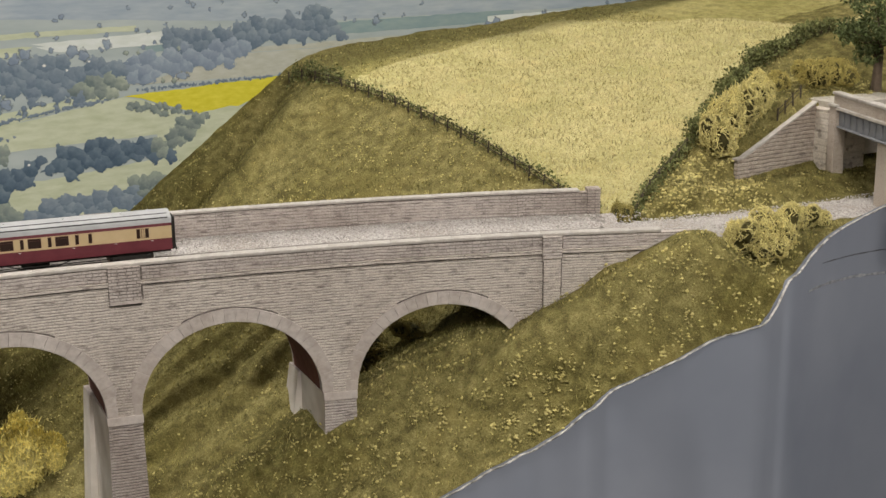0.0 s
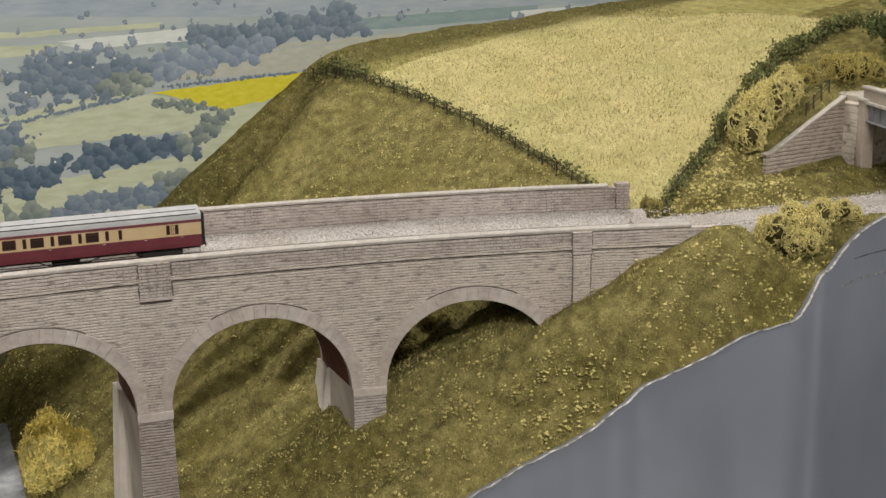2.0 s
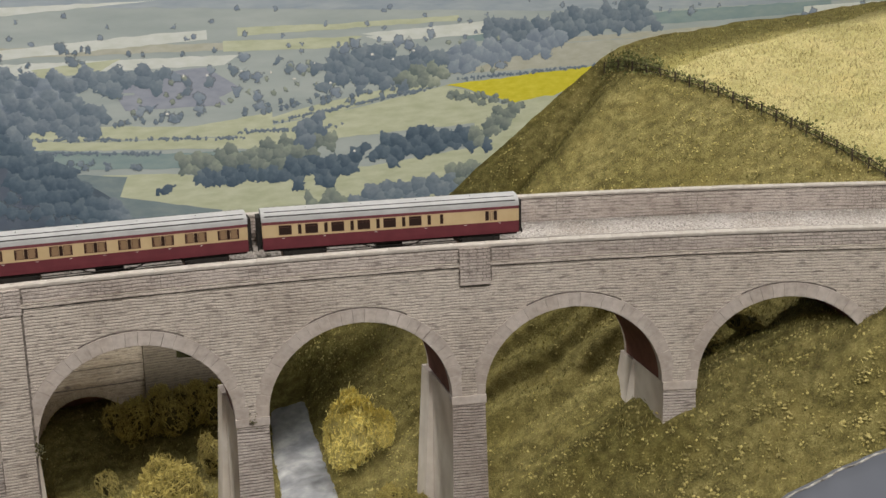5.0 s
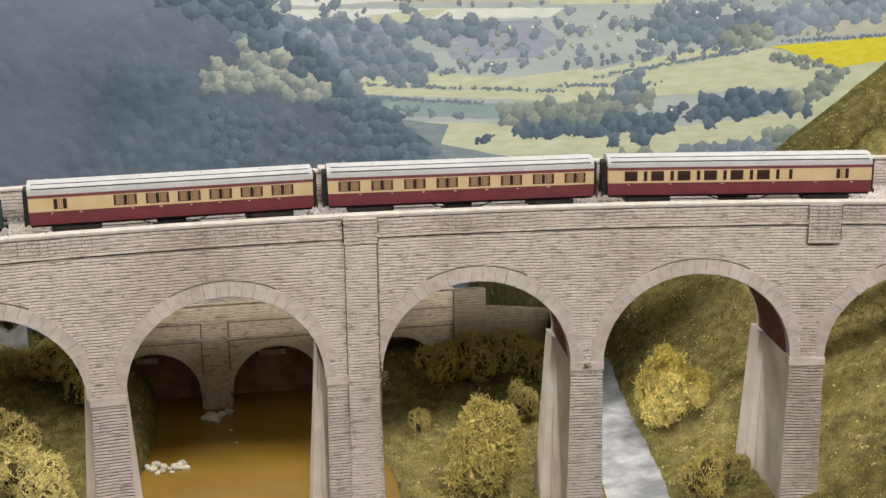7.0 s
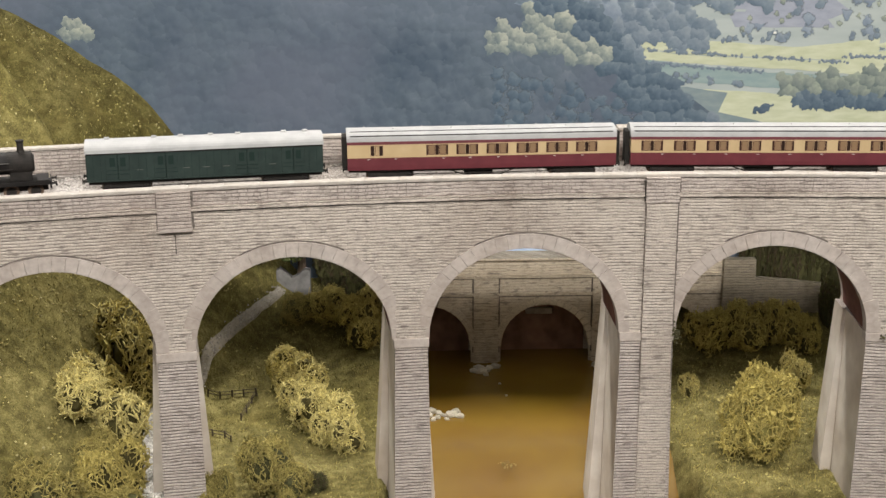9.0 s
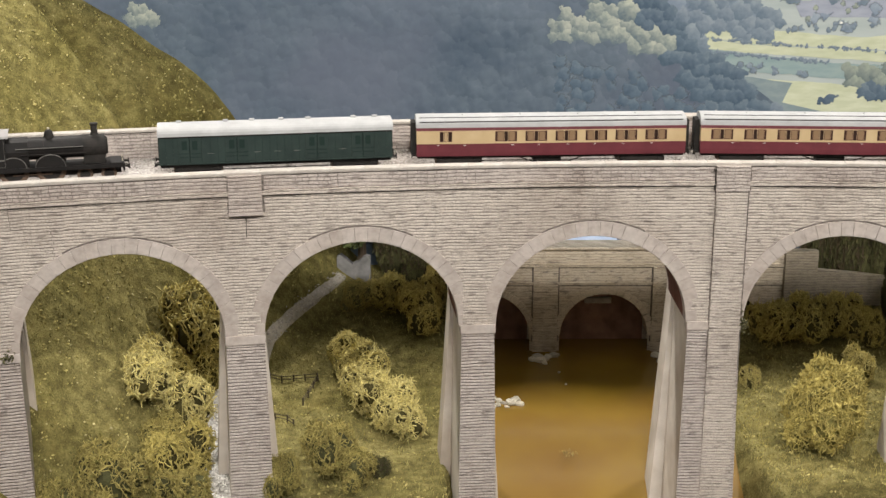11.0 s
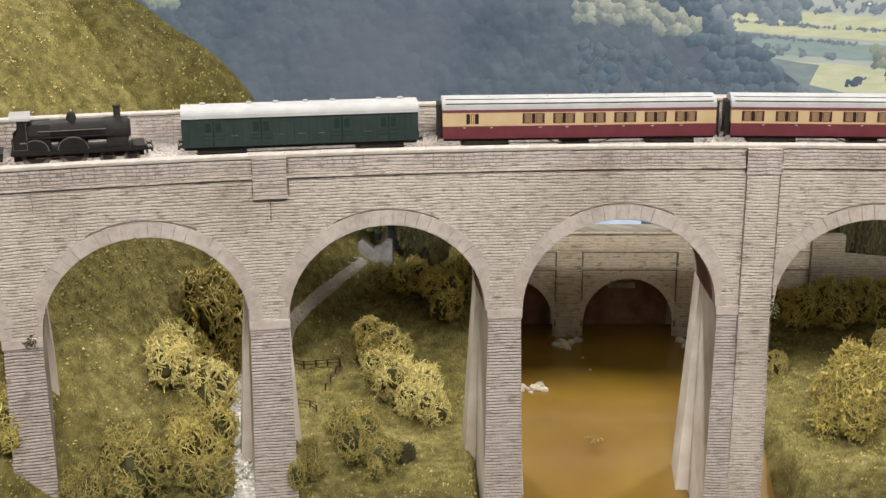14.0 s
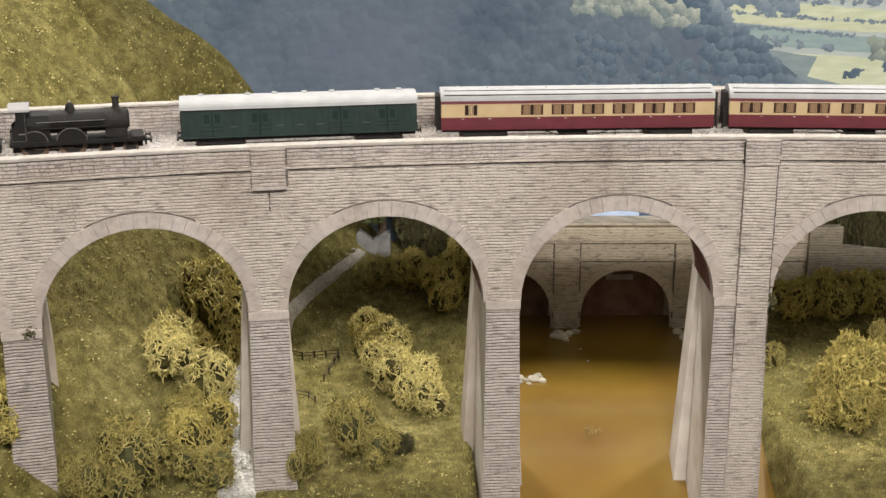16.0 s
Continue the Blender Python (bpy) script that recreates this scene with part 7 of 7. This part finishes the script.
tagged(scatter("water_weed", pts, lambda k: pebble(prng.uniform(0.0006, 0.0016)), WEED), "small clump of brown weed on the river", "water weed", kind="stuff")

# ---- white water and the path ----
FOAM_WATER = speckled("white_water", [(0.28, (0.20, 0.205, 0.215)), (0.5, (0.37, 0.375, 0.39)), (0.72, (0.64, 0.64, 0.64))], 30.0, 0.22, 0.0012, (0.72, 0.74, 0.78), 14.0)
SHINGLE = speckled("shingle", [(0.30, (0.26, 0.245, 0.215)), (0.5, (0.48, 0.46, 0.43)), (0.70, (0.78, 0.76, 0.72))], 330.0, 0.7, 0.003)
DUST = speckled("path_dust", [(0.3, (0.36, 0.33, 0.275)), (0.7, (0.52, 0.475, 0.41))], 140.0, 0.95, 0.0008)


def ribbon(name, path, widths, mat, lift, label, category, bulge=0.0, seg=10):
    verts, faces = [], []
    pts = along([Vector((x, y, 0)) for x, y in path], 0.004)
    for i, (p, d) in enumerate(pts):
        side = Vector((-d.y, d.x, 0))
        w = float(np.interp(i / (len(pts) - 1), np.linspace(0, 1, len(widths)), widths)) * (1 + 0.07 * noise.noise((p.x * 40, p.y * 40, 8)))
        for j in range(seg + 1):
            u = j / seg * 2 - 1
            q = p + side * w * u
            verts.append((q.x, q.y, float(ground(q.x, q.y)) + rough(q.x, q.y) + lift * (1 - u ** 6) + bulge * noise.noise((q.x * 60, q.y * 60, 3))))
    for i in range(len(pts) - 1):
        for j in range(seg):
            faces.append((i * (seg + 1) + j, i * (seg + 1) + j + 1, (i + 1) * (seg + 1) + j + 1, (i + 1) * (seg + 1) + j))
    return tagged(new(name, tri_mesh(name, verts, faces, [mat])), label, category, kind="structure")


ribbon("stream", [(0.630, 1.585), (0.620, 1.530), (0.606, 1.440), (0.584, 1.310), (0.562, 1.185), (0.545, 1.080)], [0.022, 0.028, 0.030, 0.032, 0.034, 0.036], FOAM_WATER, 0.006, "foaming white stream running down between the banks", "stream", 0.0015)
ribbon("rapids", [(-0.238, 1.480), (-0.243, 1.420), (-0.236, 1.350), (-0.224, 1.270), (-0.214, 1.190), (-0.205, 1.100)], [0.006, 0.010, 0.014, 0.018, 0.020], SHINGLE, 0.004, "tumbling white water over a shingle bed", "stream", 0.002)
ribbon("path", [(-0.215, 1.455), (-0.196, 1.505), (-0.172, 1.555), (-0.146, 1.605), (-0.118, 1.655)], [0.006, 0.005, 0.0045, 0.0045], DUST, 0.003, "pale dusty footpath climbing to the back of the valley", "path")
sh = [(-0.243 + 0.03 * u + prng.normal() * 0.007, 1.46 - 0.30 * u, 0) for u in prng.uniform(0, 1, 900)]
sh = [(x, y, height(x, y) + 0.004 + prng.uniform(0, 0.002)) for x, y, _ in sh]
grit = []
for u in prng.uniform(0, 1, 420):
    x, y = np.interp(u, [0, 0.25, 0.5, 0.75, 1], [-0.215, -0.196, -0.172, -0.146, -0.118]) + prng.normal() * 0.0028, 1.455 + 0.20 * u
    grit.append((x, y, height(x, y) + rough(x, y) + 0.0026))
tagged(scatter("path_stones", grit, lambda k: pebble(prng.uniform(0.0006, 0.0018)), STONE_BITS), "pale loose stones along the footpath", "path stones", kind="stuff")
tagged(scatter("shingle", sh, lambda k: pebble(prng.uniform(0.0008, 0.0022)), leafy("shingle_bit", (0.62, 0.60, 0.56), (0.86, 0.84, 0.80), 60.0, 0.25)), "white pebbles tumbled along the rapids", "shingle", kind="stuff")

# ---- the road bridge over the line ----
road_bridge = thing("road_bridge", "stone and girder road bridge over the railway with a wing wall", "bridge")
GIRDER = speckled("girder_grey", [(0.3, (0.16, 0.165, 0.18)), (0.7, (0.23, 0.235, 0.25))], 60.0, 0.6)
OVERLINE = masonry("overline_stone", 0.0048, 0.018, (0.44, 0.38, 0.325), (0.29, 0.245, 0.205), (0.085, 0.068, 0.055), rubble=0.9, bump=0.0014, tone=(0.62, 0.58, 0.54))
ABUT = masonry("abutment_stone", 0.0085, 0.030, (0.66, 0.60, 0.52), (0.54, 0.48, 0.41), (0.36, 0.31, 0.26), rubble=0.4, bump=0.0008)
wing_cols = [(1.455, 0.42, 0.4680), (1.463, 0.42, 0.4690), (1.583, 0.42, 0.5270)]
part("wing_wall", flat_wall(wing_cols, 1.088, 1.094), OVERLINE, road_bridge)
part("wing_coping", flat_wall([(1.452, 0.4680, 0.4702), (1.463, 0.4690, 0.4712), (1.583, 0.5270, 0.5292)], 1.0865, 1.0945), COPING, road_bridge)
part("abutment", flat_wall([(1.583, 0.41, 0.5200), (1.640, 0.41, 0.5200)], 1.058, 1.110), ABUT, road_bridge)
bx = Matrix.Translation((1.586, 1.056, 0)) @ Matrix.Rotation(math.atan2(-0.109, -0.045), 4, "Z")


def across(name, x0, x1, y0, y1, z0, z1, mat, label=""):
    ob = part(name, soft_box(x0, x1, -y1, -y0, z0, z1, 0.0006), mat, road_bridge, label)
    ob.matrix_world = bx
    return ob


across("girder", 0.0, 0.19, -0.002, 0.0035, 0.5040, 0.5235, GIRDER, "grey riveted plate girder")
for k in range(12):
    across("girder_stiffener", 0.010 + 0.016 * k, 0.0115 + 0.016 * k, 0.0035, 0.0052, 0.5050, 0.5225, GIRDER)
across("girder_flange", 0.0, 0.19, -0.003, 0.0065, 0.5020, 0.5042, GIRDER)
across("cornice", -0.004, 0.19, -0.003, 0.0078, 0.5235, 0.5275, COPING)
across("road_parapet", -0.002, 0.19, -0.002, 0.0050, 0.5275, 0.5410, OVERLINE)
across("parapet_coping", -0.004, 0.19, -0.0035, 0.0068, 0.5410, 0.5445, COPING)
across("end_pier", -0.006, 0.012, -0.006, 0.0085, 0.42, 0.5265, OVERLINE)
across("end_pier_cap", -0.0075, 0.0135, -0.0075, 0.0100, 0.5265, 0.5300, COPING)
across("road_deck", 0.0, 0.19, -0.09, -0.003, 0.5150, 0.5270, DUST)
across("far_girder", 0.0, 0.19, -0.094, -0.090, 0.5040, 0.5400, GIRDER)
across("near_abutment", 0.105, 0.19, -0.094, 0.0, 0.41, 0.5035, OVERLINE)
bm = bmesh.new()
box(bm, 1.600, 1.72, 1.062, 1.20, 0.46, 0.5270)
part("approach_road", bm, DUST, road_bridge)

# ---- the hall round the layout ----
HALL_WALL = speckled("hall_wall", [(0.3, (0.30, 0.29, 0.275)), (0.7, (0.36, 0.35, 0.33))], 3.0, 0.9)
CARPET = speckled("hall_floor", [(0.3, (0.10, 0.10, 0.11)), (0.7, (0.15, 0.15, 0.16))], 60.0, 0.95)


def slab(name, x0, x1, y0, y1, z0, z1, mat, label):
    bm = bmesh.new()
    box(bm, x0, x1, y0, y1, z0, z1)
    return tagged(new(name, mesh_of(name, bm, mat)), label, name.split("_")[0], kind="structure")


slab("floor", -5, 6, -5, 3, -1.05, -1.0, CARPET, "dark carpeted hall floor")
slab("ceiling", -5, 6, -5, 3, 2.45, 2.5, HALL_WALL, "plain pale hall ceiling")
slab("wall_back", -5, 6, 2.9, 3.0, -1.0, 2.45, HALL_WALL, "plain pale hall wall")
slab("wall_front", -5, 6, -5.0, -4.9, -1.0, 2.45, HALL_WALL, "plain pale hall wall")
slab("wall_left", -5, -4.9, -4.9, 2.9, -1.0, 2.45, HALL_WALL, "plain pale hall wall")
slab("wall_right", 5.9, 6, -4.9, 2.9, -1.0, 2.45, HALL_WALL, "plain pale hall wall")
